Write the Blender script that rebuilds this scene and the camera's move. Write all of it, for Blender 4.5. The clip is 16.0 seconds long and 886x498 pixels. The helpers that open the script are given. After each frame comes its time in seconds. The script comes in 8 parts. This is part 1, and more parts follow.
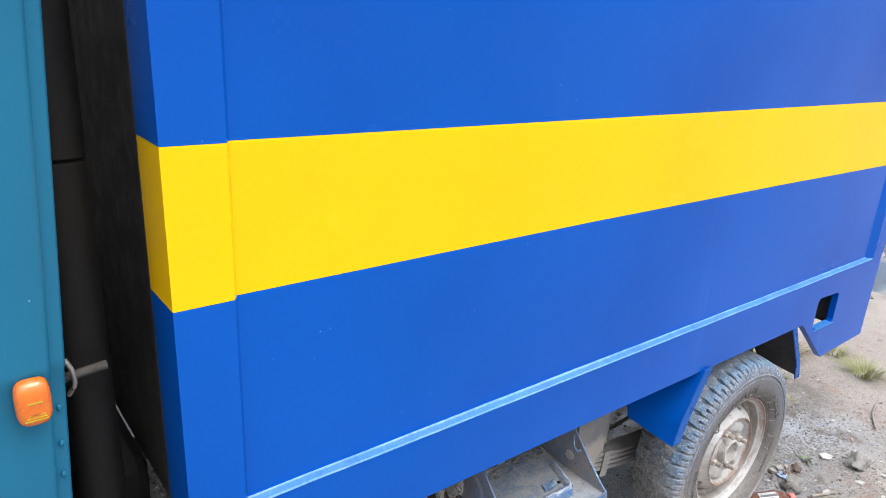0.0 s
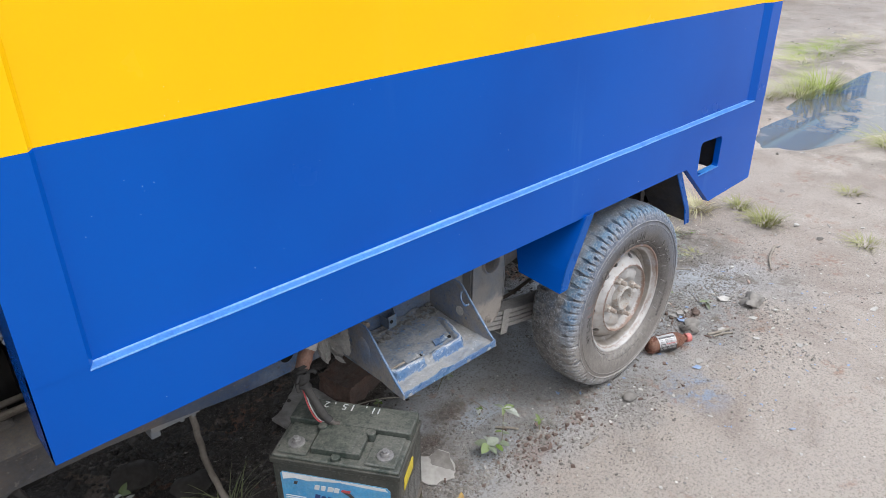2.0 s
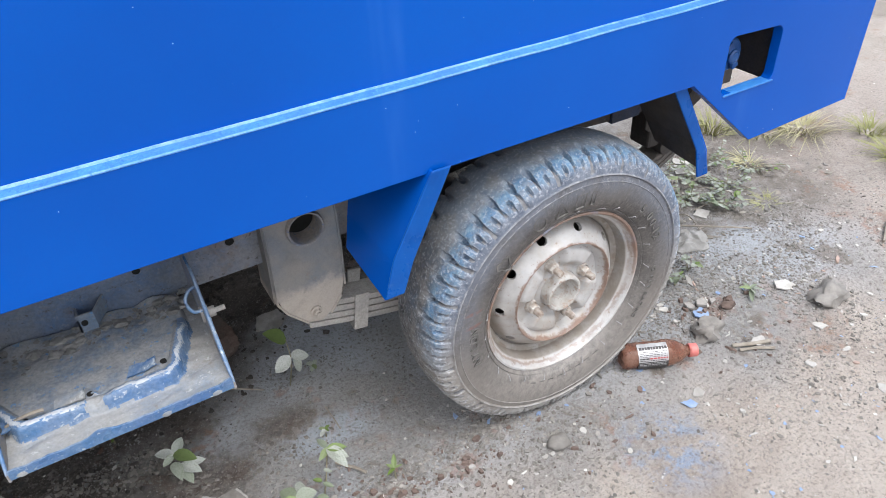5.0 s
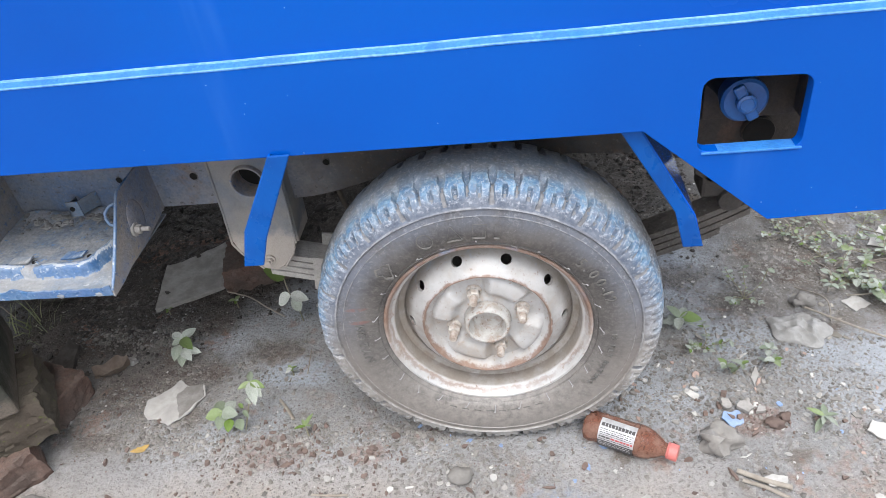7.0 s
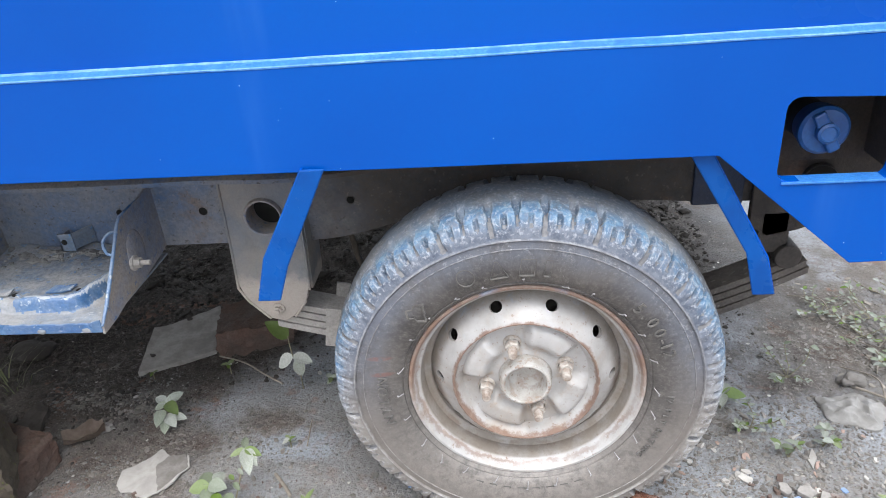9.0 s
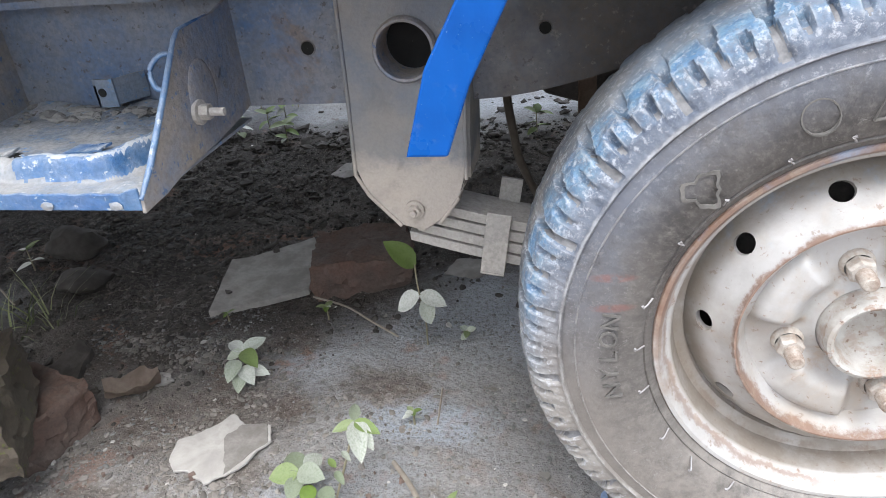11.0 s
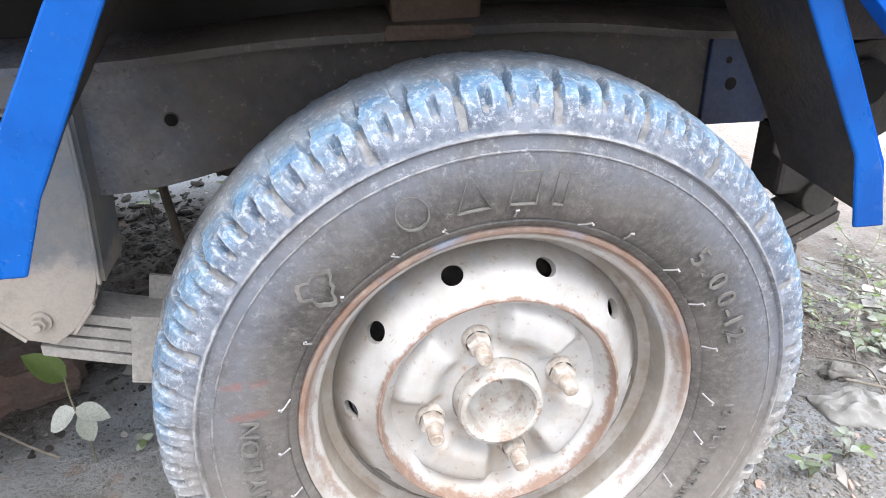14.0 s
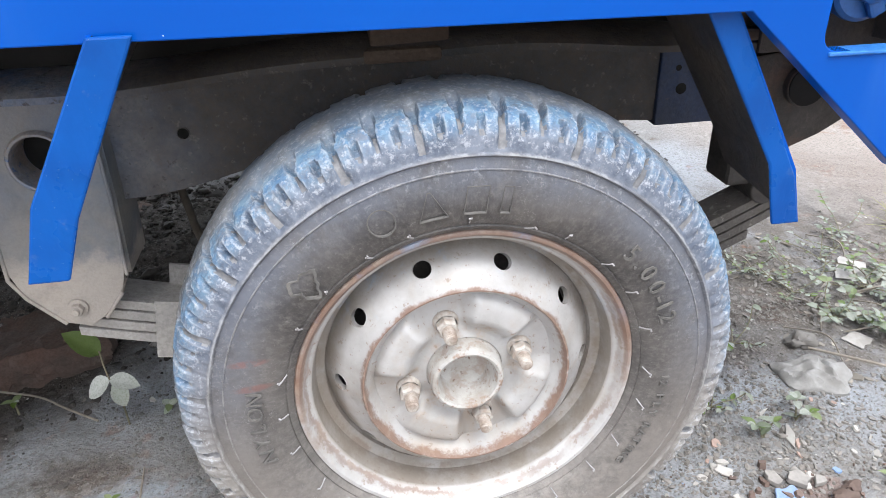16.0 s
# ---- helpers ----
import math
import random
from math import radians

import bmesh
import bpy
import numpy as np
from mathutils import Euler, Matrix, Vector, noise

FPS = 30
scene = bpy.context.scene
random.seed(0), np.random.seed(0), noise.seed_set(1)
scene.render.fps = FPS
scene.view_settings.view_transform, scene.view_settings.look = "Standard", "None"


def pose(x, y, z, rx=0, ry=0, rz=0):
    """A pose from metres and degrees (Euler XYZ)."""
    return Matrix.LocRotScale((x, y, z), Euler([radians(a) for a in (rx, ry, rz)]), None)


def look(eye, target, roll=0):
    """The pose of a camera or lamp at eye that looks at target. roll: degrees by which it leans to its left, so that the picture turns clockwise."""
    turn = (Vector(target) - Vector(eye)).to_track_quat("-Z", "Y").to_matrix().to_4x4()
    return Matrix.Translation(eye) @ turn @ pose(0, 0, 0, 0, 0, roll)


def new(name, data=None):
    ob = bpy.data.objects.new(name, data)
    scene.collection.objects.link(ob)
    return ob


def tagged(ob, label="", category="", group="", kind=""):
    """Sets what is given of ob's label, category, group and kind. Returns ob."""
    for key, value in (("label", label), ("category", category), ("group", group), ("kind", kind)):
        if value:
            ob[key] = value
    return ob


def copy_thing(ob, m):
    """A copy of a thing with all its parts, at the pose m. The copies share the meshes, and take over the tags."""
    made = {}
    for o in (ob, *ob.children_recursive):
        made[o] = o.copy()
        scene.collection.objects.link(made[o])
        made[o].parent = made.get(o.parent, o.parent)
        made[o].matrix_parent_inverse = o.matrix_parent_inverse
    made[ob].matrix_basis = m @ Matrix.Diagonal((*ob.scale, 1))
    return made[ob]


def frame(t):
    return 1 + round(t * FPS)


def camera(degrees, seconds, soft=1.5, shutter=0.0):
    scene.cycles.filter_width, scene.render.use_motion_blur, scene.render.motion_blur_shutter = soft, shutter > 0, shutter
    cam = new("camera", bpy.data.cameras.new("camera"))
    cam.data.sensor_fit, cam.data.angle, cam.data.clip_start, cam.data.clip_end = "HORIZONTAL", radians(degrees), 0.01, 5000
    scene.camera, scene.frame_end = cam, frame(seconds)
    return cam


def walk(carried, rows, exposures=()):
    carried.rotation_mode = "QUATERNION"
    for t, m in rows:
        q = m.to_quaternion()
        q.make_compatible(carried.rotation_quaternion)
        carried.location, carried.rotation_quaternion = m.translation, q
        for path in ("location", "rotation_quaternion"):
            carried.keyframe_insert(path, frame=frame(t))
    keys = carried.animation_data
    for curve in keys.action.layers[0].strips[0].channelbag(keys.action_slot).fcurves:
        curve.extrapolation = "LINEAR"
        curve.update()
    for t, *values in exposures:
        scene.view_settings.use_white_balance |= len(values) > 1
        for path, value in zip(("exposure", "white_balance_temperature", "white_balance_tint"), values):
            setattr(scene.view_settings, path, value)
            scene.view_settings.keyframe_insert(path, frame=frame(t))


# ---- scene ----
cam = camera(64.8, 16.0, 0.55)
PATH = [
    (0, (-1.68, -0.773, 1.383), (-0.507, 0.709, 0.728), 2.9),
    (0.5, (-1.617, -0.815, 1.379), (-0.281, 0.54, 0.761), 2.7),
    (1, (-1.645, -0.831, 1.375), (-0.296, 0.513, 0.763), 2.1),
    (1.5, (-1.636, -0.839, 1.352), (-0.312, 0.472, 0.623), 1.7),
    (2, (-1.571, -0.9, 1.285), (-0.349, 0.41, 0.396), -0.8),
    (2.5, (-1.481, -1.016, 1.234), (-0.456, 0.467, 0.367), -1.0),
    (3, (-1.45, -1.07, 1.193), (-0.493, 0.392, 0.221), -1.2),
    (3.5, (-1.397, -1.063, 1.196), (-0.4, 0.418, 0.294), -1.3),
    (4, (-1.233, -0.958, 1.173), (-0.215, 0.462, 0.199), -1.1),
    (4.5, (-0.965, -0.814, 1.133), (0.051, 0.514, 0.035), -1.1),
    (5, (-0.632, -0.717, 1.061), (0.132, 0.703, -0.122), -3.4),
    (5.2, (-0.498, -0.686, 1.066), (0.124, 0.742, -0.189), -4.1),
    (7.3, (0.091, -0.81, 1.026), (-0.19, 0.763, -0.176), -8.7),
    (7.5, (0.087, -0.817, 1.034), (-0.178, 0.738, -0.195), -8.5),
    (8, (0.1, -0.848, 1.033), (-0.183, 0.789, -0.081), -8.2),
    (8.2, (0.091, -0.849, 1.055), (-0.177, 0.839, 0.015), -7.2),
    (10.3, (-0.17, -0.491, 0.567), (-0.287, 1.283, -0.348), -4.0),
    (10.5, (-0.167, -0.468, 0.607), (-0.396, 1.235, -0.415), -4.6),
    (11, (-0.219, -0.468, 0.602), (-0.618, 1.239, -0.36), -5.6),
    (11.5, (-0.258, -0.464, 0.596), (-0.715, 1.272, -0.286), -4.9),
    (12, (-0.269, -0.457, 0.588), (-0.717, 1.305, -0.245), -4.1),
    (12.5, (-0.254, -0.447, 0.595), (-0.536, 1.364, -0.207), -2.5),
    (13, (-0.223, -0.439, 0.599), (-0.307, 1.393, -0.2), -1.1),
    (13.5, (-0.19, -0.435, 0.611), (-0.142, 1.379, -0.228), -1.2),
    (14, (-0.133, -0.437, 0.619), (0.203, 1.344, -0.227), -0.1),
    (14.5, (-0.09, -0.445, 0.62), (0.385, 1.303, -0.228), -0.2),
    (15, (-0.084, -0.448, 0.621), (0.4, 1.293, -0.235), -0.4),
    (15.5, (-0.085, -0.461, 0.637), (0.344, 1.293, -0.222), -1.0),
    (16, (-0.101, -0.516, 0.69), (0.167, 1.226, -0.255), -1.5),
]
EXPOSURES = [(0, 0.30), (0.5, 0.15), (1.5, 0.0), (2.5, 0.06), (3.5, 0.42), (5, 0.32), (7.5, 0.48), (8.2, 0.48), (10.3, 0.40), (10.8, 0.60), (11.5, 0.95), (12.5, 1.28), (13.5, 1.15), (14.5, 0.78), (16, 0.60)]
walk(cam, [(t, look(eye, target, roll)) for t, eye, target, roll in PATH], EXPOSURES)


def world_sky():
    """Thin, bright overcast: a sky with a veil of broken cloud all round."""
    w = bpy.data.worlds.new("sky")
    w.use_nodes = True
    nt = w.node_tree
    nt.nodes.clear()
    out = nt.nodes.new("ShaderNodeOutputWorld")
    bg = nt.nodes.new("ShaderNodeBackground")
    sky = nt.nodes.new("ShaderNodeTexSky")
    sky.sky_type, sky.sun_disc = "NISHITA", False
    sky.sun_elevation, sky.sun_rotation = radians(58), radians(200)
    sky.air_density, sky.dust_density, sky.ozone_density = 1.0, 3.0, 1.0
    tc = nt.nodes.new("ShaderNodeTexCoord")
    ns = nt.nodes.new("ShaderNodeTexNoise")
    ns.inputs["Scale"].default_value, ns.inputs["Detail"].default_value = 2.6, 6.0
    ramp = nt.nodes.new("ShaderNodeMapRange")
    ramp.inputs["From Min"].default_value, ramp.inputs["From Max"].default_value = 0.38, 0.66
    ramp.inputs["To Min"].default_value, ramp.inputs["To Max"].default_value = 0.55, 0.97
    mix = nt.nodes.new("ShaderNodeMix")
    mix.data_type = "RGBA"
    mix.inputs["B"].default_value = (*CLOUD, 1)
    nt.links.new(tc.outputs["Generated"], ns.inputs["Vector"])
    nt.links.new(ns.outputs["Fac"], ramp.inputs["Value"])
    nt.links.new(ramp.outputs["Result"], mix.inputs["Factor"])
    nt.links.new(sky.outputs["Color"], mix.inputs["A"])
    # an overcast dome is brightest overhead
    sep = nt.nodes.new("ShaderNodeSeparateXYZ")
    dome = nt.nodes.new("ShaderNodeMapRange")
    dome.inputs["From Min"].default_value, dome.inputs["From Max"].default_value = 0.0, 1.0
    dome.inputs["To Min"].default_value, dome.inputs["To Max"].default_value = 0.42, 1.68
    lit = nt.nodes.new("ShaderNodeVectorMath")
    lit.operation = "SCALE"
    nt.links.new(tc.outputs["Generated"], sep.inputs[0])
    nt.links.new(sep.outputs[2], dome.inputs["Value"])
    nt.links.new(mix.outputs["Result"], lit.inputs[0])
    nt.links.new(dome.outputs["Result"], lit.inputs["Scale"])
    nt.links.new(lit.outputs[0], bg.inputs["Color"])
    bg.inputs["Strength"].default_value = SKY
    nt.links.new(bg.outputs["Background"], out.inputs["Surface"])
    scene.world = w


SKY, CLOUD = 0.2, (8.4, 8.9, 9.7)
world_sky()
sun = new("sun", bpy.data.lights.new("sun", "SUN"))
sun.data.energy, sun.data.angle, sun.data.color = 1.7, radians(30), (1.0, 0.98, 0.95)
sun.matrix_world = look((1.2, -3.4, 7.4), (0, 0, 0))


# ---- materials ----
class Nodes:
    """A small builder for one node material."""

    def __init__(self, name):
        self.m = bpy.data.materials.new(name)
        self.m.use_nodes = True
        self.t = self.m.node_tree
        self.bsdf = self.t.nodes["Principled BSDF"]
        tc = self.t.nodes.new("ShaderNodeTexCoord")
        self.co = tc.outputs["Object"]
        geo = self.t.nodes.new("ShaderNodeNewGeometry")
        self.pos, self.normal, self.island = geo.outputs["Position"], geo.outputs["Normal"], geo.outputs["Random Per Island"]
        self.rand = self.t.nodes.new("ShaderNodeObjectInfo").outputs["Random"]

    def put(self, socket, value):
        if hasattr(value, "links"):
            self.t.links.new(value, socket)
        elif isinstance(value, (tuple, list)) and len(value) == 3 and socket.type == "RGBA":
            socket.default_value = (*value, 1)
        else:
            socket.default_value = value

    def noise(self, scale, detail=5.0, rough=0.55, vec=None, stretch=None, distort=0.0):
        n = self.t.nodes.new("ShaderNodeTexNoise")
        v = vec if vec is not None else self.co
        if stretch:
            mp = self.t.nodes.new("ShaderNodeMapping")
            mp.inputs["Scale"].default_value = stretch
            self.t.links.new(v, mp.inputs["Vector"])
            v = mp.outputs["Vector"]
        self.t.links.new(v, n.inputs["Vector"])
        n.inputs["Scale"].default_value, n.inputs["Detail"].default_value = scale, detail
        n.inputs["Roughness"].default_value, n.inputs["Distortion"].default_value = rough, distort
        return n.outputs["Fac"]

    def cells(self, scale, vec=None, feature="F1", out="Distance"):
        n = self.t.nodes.new("ShaderNodeTexVoronoi")
        n.feature = feature
        self.t.links.new(vec if vec is not None else self.co, n.inputs["Vector"])
        n.inputs["Scale"].default_value = scale
        return n.outputs[out]

    def ramp(self, value, lo, hi, a=0.0, b=1.0):
        n = self.t.nodes.new("ShaderNodeMapRange")
        n.interpolation_type = "SMOOTHSTEP"
        for key, v in (("Value", value), ("From Min", lo), ("From Max", hi), ("To Min", a), ("To Max", b)):
            self.put(n.inputs[key], v)
        return n.outputs["Result"]

    def math(self, op, a, b=0.0, c=0.0):
        n = self.t.nodes.new("ShaderNodeMath")
        n.operation = op
        for s, v in zip(n.inputs, (a, b, c)):
            self.put(s, v)
        return n.outputs[0]

    def mix(self, f, a, b):
        n = self.t.nodes.new("ShaderNodeMix")
        n.data_type = "RGBA"
        for key, v in (("Factor", f), ("A", a), ("B", b)):
            self.put([s for s in n.inputs if s.name == key and s.enabled][0], v)
        return [s for s in n.outputs if s.enabled][0]

    def axis(self, vec, i):
        n = self.t.nodes.new("ShaderNodeSeparateXYZ")
        self.t.links.new(vec, n.inputs[0])
        return n.outputs[i]

    def radius(self):
        """Distance from the object's own y axis."""
        x, z = self.axis(self.co, 0), self.axis(self.co, 2)
        return self.math("SQRT", self.math("ADD", self.math("MULTIPLY", x, x), self.math("MULTIPLY", z, z)))

    def bump(self, height, strength=0.3, distance=0.002, normal=None):
        n = self.t.nodes.new("ShaderNodeBump")
        n.inputs["Strength"].default_value, n.inputs["Distance"].default_value = strength, distance
        self.put(n.inputs["Height"], height)
        if normal is not None:
            self.t.links.new(normal, n.inputs["Normal"])
        return n.outputs["Normal"]

    def done(self, color, rough=0.6, metal=0.0, normal=None, **more):
        self.put(self.bsdf.inputs["Base Color"], color)
        self.put(self.bsdf.inputs["Roughness"], rough)
        self.put(self.bsdf.inputs["Metallic"], metal)
        if normal is not None:
            self.t.links.new(normal, self.bsdf.inputs["Normal"])
        for key, v in more.items():
            self.put(self.bsdf.inputs[key.replace("_", " ")], v)
        return self.m


def paint(name, base, dark, scuff, rough=0.2, scuffs=0.35):
    """Fresh gloss paint on hand-beaten sheet: slow waves, orange peel, dust specks and faint runs."""
    n = Nodes(name)
    slow = n.noise(1.7, 3, 0.5)
    col = n.mix(n.ramp(slow, 0.35, 0.7), base, dark)
    runs = n.ramp(n.noise(9.0, 4, 0.6, stretch=(1.0, 1.0, 0.12)), 0.6, 0.82, 0, scuffs)
    patch = n.ramp(n.noise(2.3, 3, 0.5), 0.45, 0.62)
    col = n.mix(n.math("MULTIPLY", runs, patch), col, scuff)
    speck = n.ramp(n.cells(55.0), 0.028, 0.045, 0.7, 0)
    thin = n.ramp(n.noise(6.0, 2), 0.52, 0.6)
    col = n.mix(n.math("MULTIPLY", speck, thin), col, (0.6, 0.65, 0.72))
    wave = n.bump(n.noise(1.9, 2, 0.4), 0.10, 0.03)
    peel = n.bump(n.noise(260.0, 2), 0.035, 0.0006, wave)
    r = n.ramp(n.noise(3.5, 5), 0.35, 0.75, rough, rough + 0.16)
    return n.done(col, r, 0.0, peel, Specular_IOR_Level=0.16)


def grimy(name, base, base2, dust, dusty=0.6, rust=None, rough=0.75, flecks=None, grain=220.0, zones=(), splash=None, speck=1.0):
    """Old painted steel under dried mud: paint showing through, dust thick on what faces up."""
    n = Nodes(name)
    col = n.mix(n.ramp(n.noise(7.0, 6, 0.65), 0.38, 0.66), base, base2)
    # stretches along the truck with another paint and mud, some with shade painted in
    dirt = dust
    for lo, hi, b, b2, d in zones:
        f = n.ramp(n.math("ADD", n.axis(n.pos, 0), n.math("MULTIPLY", n.math("SUBTRACT", n.noise(9.0, 5, 0.65), 0.5), 0.28)), lo, hi)
        col = n.mix(f, col, n.mix(n.ramp(n.noise(7.0, 6, 0.65), 0.38, 0.66), b, b2))
        dirt = n.mix(f, dirt, d)
    if rust:
        col = n.mix(n.ramp(n.noise(11.0, 6, 0.7, distort=0.6), 0.56, 0.7, 0, 0.85), col, rust)
    up = n.ramp(n.axis(n.normal, 2), -0.25, 0.75, 0.35, 1.0)
    cake = n.ramp(n.math("ADD", n.math("MULTIPLY", n.noise(13.0, 6, 0.7), 0.55), n.math("MULTIPLY", n.noise(70.0, 6, 0.7), 0.45)), 0.36, 0.58, dusty * 0.2, dusty * 1.35)
    col = n.mix(n.math("MULTIPLY", up, cake), col, dirt)
    if flecks:
        col = n.mix(n.ramp(n.noise(95.0, 5, 0.65), 0.6, 0.66, 0, 0.85), col, flecks)
    if splash:
        f = n.ramp(n.math("ADD", n.axis(n.pos, 2), n.math("MULTIPLY", n.math("SUBTRACT", n.noise(20.0, 5, 0.65), 0.5), 0.07)), splash[0] - 0.012, splash[0] + 0.014, 0.85, 0.0)
        col = n.mix(f, col, splash[1])
    blot = n.noise(27.0, 6, 0.7, distort=0.7)
    col = n.mix(n.ramp(blot, 0.5, 0.74, 0.0, 0.3), col, tuple(c * 0.42 for c in base2))
    fine = n.noise(grain, 4, 0.6)
    col = n.mix(n.ramp(fine, 0.36, 0.6, 0.3 * speck, 0.0), col, tuple(c * 0.45 for c in base2))
    col = n.mix(n.ramp(n.noise(grain * 0.55, 4, 0.65), 0.6, 0.7, 0.0, 0.22 * speck), col, tuple(min(0.9, c * 1.3) for c in dust))
    nm = n.bump(fine, 0.4 * speck, 0.0014, n.bump(n.noise(45.0, 6, 0.65), 0.6, 0.004))
    return n.done(col, n.ramp(n.noise(20.0, 3), 0.3, 0.7, rough - 0.12, rough + 0.12), 0.0, nm)


def plain(name, base, base2, scale=20.0, rough=0.6, metal=0.0, bump=0.3, grain=150.0, vary=0.0, **more):
    n = Nodes(name)
    col = n.mix(n.ramp(n.noise(scale, 5, 0.6), 0.3, 0.7), base, base2)
    col = n.mix(n.ramp(n.noise(scale * 7, 3), 0.35, 0.75, 0, 0.35), col, tuple(c * 0.6 for c in base))
    if vary:
        col = n.mix(n.math("MULTIPLY", n.island, vary), col, tuple(c * 0.3 for c in base))
    return n.done(col, n.ramp(n.noise(scale * 2, 3), 0.3, 0.7, rough * 0.85, min(1, rough * 1.15)), metal, n.bump(n.noise(grain, 3), bump, 0.001), **more)


def soil_material():
    n = Nodes("packed_mud_ground")
    p = n.pos
    big, mid = n.noise(0.55, 4, 0.55, p), n.noise(3.2, 6, 0.6, p)
    col = n.mix(n.ramp(big, 0.4, 0.62), (0.315, 0.272, 0.24), (0.375, 0.33, 0.288))
    col = n.mix(n.ramp(n.noise(2.4, 6, 0.62, p, distort=0.5), 0.46, 0.66, 0.0, 0.75), col, (0.25, 0.208, 0.18))
    # grey damp silt round the truck, warm dry mud out in the yard
    x, y = n.axis(p, 0), n.axis(p, 1)
    edge = n.math("ADD", y, n.math("MULTIPLY", n.math("SUBTRACT", mid, 0.5), 0.7))
    near = n.math("MULTIPLY", n.math("MULTIPLY", n.ramp(edge, -0.22, 0.05), n.ramp(edge, 1.5, 2.1, 1.0, 0.0)), n.math("MULTIPLY", n.ramp(x, 0.75, 1.2, 1.0, 0.0), n.ramp(n.math("ADD", x, n.math("MULTIPLY", mid, 0.8)), -2.2, -1.6)))
    col = n.mix(near, col, n.mix(n.ramp(mid, 0.36, 0.6), (0.335, 0.352, 0.375), (0.24, 0.234, 0.228)))
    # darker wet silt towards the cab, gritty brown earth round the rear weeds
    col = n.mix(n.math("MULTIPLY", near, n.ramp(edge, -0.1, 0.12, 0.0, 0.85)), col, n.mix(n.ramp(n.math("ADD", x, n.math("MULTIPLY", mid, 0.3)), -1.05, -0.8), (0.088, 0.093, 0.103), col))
    weedy = n.math("MULTIPLY", n.math("MULTIPLY", n.ramp(x, 0.42, 0.65), n.ramp(x, 1.05, 1.4, 1.0, 0.0)), n.math("MULTIPLY", n.ramp(edge, 0.12, 0.3), n.ramp(edge, 0.75, 1.0, 1.0, 0.0)))
    col = n.mix(n.math("MULTIPLY", weedy, n.ramp(n.noise(14.0, 6, 0.7, p), 0.36, 0.6, 0.25, 0.95)), col, (0.15, 0.13, 0.112))
    brown = n.math("MULTIPLY", n.ramp(n.math("ADD", x, n.math("MULTIPLY", n.math("SUBTRACT", mid, 0.5), 0.5)), -0.80, -0.60, 0.8, 0.0), n.math("MULTIPLY", n.math("MULTIPLY", n.ramp(edge, -0.10, 0.05), n.ramp(edge, 1.0, 1.5, 1.0, 0.0)), n.ramp(x, -1.15, -1.0)))
    col = n.mix(brown, col, n.mix(n.ramp(n.noise(16.0, 6, 0.7, p), 0.36, 0.64), (0.15, 0.134, 0.12), (0.25, 0.234, 0.22)))
    # loose brown earth under the chassis, the truck's shade put into its colour
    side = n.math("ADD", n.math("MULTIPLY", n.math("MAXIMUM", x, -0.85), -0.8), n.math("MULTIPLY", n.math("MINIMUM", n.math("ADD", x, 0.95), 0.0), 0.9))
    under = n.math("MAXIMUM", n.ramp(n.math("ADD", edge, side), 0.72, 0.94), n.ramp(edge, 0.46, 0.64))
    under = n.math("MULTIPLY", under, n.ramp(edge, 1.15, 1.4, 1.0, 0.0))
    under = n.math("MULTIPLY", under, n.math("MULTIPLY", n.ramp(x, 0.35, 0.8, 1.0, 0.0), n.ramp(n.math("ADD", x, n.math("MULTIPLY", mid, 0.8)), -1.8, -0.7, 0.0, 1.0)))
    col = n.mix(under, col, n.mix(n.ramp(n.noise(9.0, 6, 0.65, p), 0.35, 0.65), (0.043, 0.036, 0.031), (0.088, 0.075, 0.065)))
    # almost black towards the cab: more of the truck's shade painted in
    shade_end = n.math("MULTIPLY", n.ramp(n.math("ADD", x, n.math("MULTIPLY", n.math("SUBTRACT", mid, 0.5), 0.6)), -1.05, -0.60, 0.85, 0.0), n.math("MULTIPLY", n.ramp(edge, 0.26, 0.46), n.ramp(x, -2.6, -2.0)))
    col = n.mix(n.math("MULTIPLY", shade_end, n.ramp(edge, 1.1, 1.4, 1.0, 0.0)), col, (0.026, 0.022, 0.02))
    # damp brown patches
    for px, py, rad in ((-0.74, 0.15, 0.17), (-0.645, 0.20, 0.10), (-0.62, 0.08, 0.05), (-0.80, 0.02, 0.06), (0.40, 0.42, 0.09), (0.50, 0.33, 0.11), (0.62, 0.43, 0.10), (-0.488, 0.255, 0.075), (-0.60, 0.193, 0.042), (-0.66, 0.33, 0.07)):
        ex, ey = n.math("SUBTRACT", x, px), n.math("MULTIPLY", n.math("SUBTRACT", y, py), 1.7)
        dist = n.math("SQRT", n.math("ADD", n.math("MULTIPLY", ex, ex), n.math("MULTIPLY", ey, ey)))
        dist = n.math("ADD", dist, n.math("MULTIPLY", n.math("SUBTRACT", n.noise(22.0, 6, 0.72, p), 0.5), 0.19))
        col = n.mix(n.ramp(dist, rad * 0.3, rad * 1.2, 0.8, 0.0), col, n.mix(n.ramp(n.noise(60.0, 5, 0.7, p), 0.4, 0.6), (0.075, 0.058, 0.048), (0.15, 0.125, 0.108)))
    # crumbled brick trodden in, and a long blue-grey smear of washed silt
    for px, py, rad, flat, tone, amount in ((-0.425, -0.012, 0.085, 2.2, (0.225, 0.14, 0.11), 0.5), (-0.235, -0.018, 0.04, 1.6, (0.22, 0.13, 0.10), 0.6), (0.45, 0.025, 0.07, 1.8, (0.225, 0.15, 0.125), 0.7), (-0.83, 0.06, 0.04, 1.5, (0.22, 0.125, 0.095), 0.55), (-0.42, 0.185, 0.11, 2.2, (0.34, 0.375, 0.42), 0.75)):
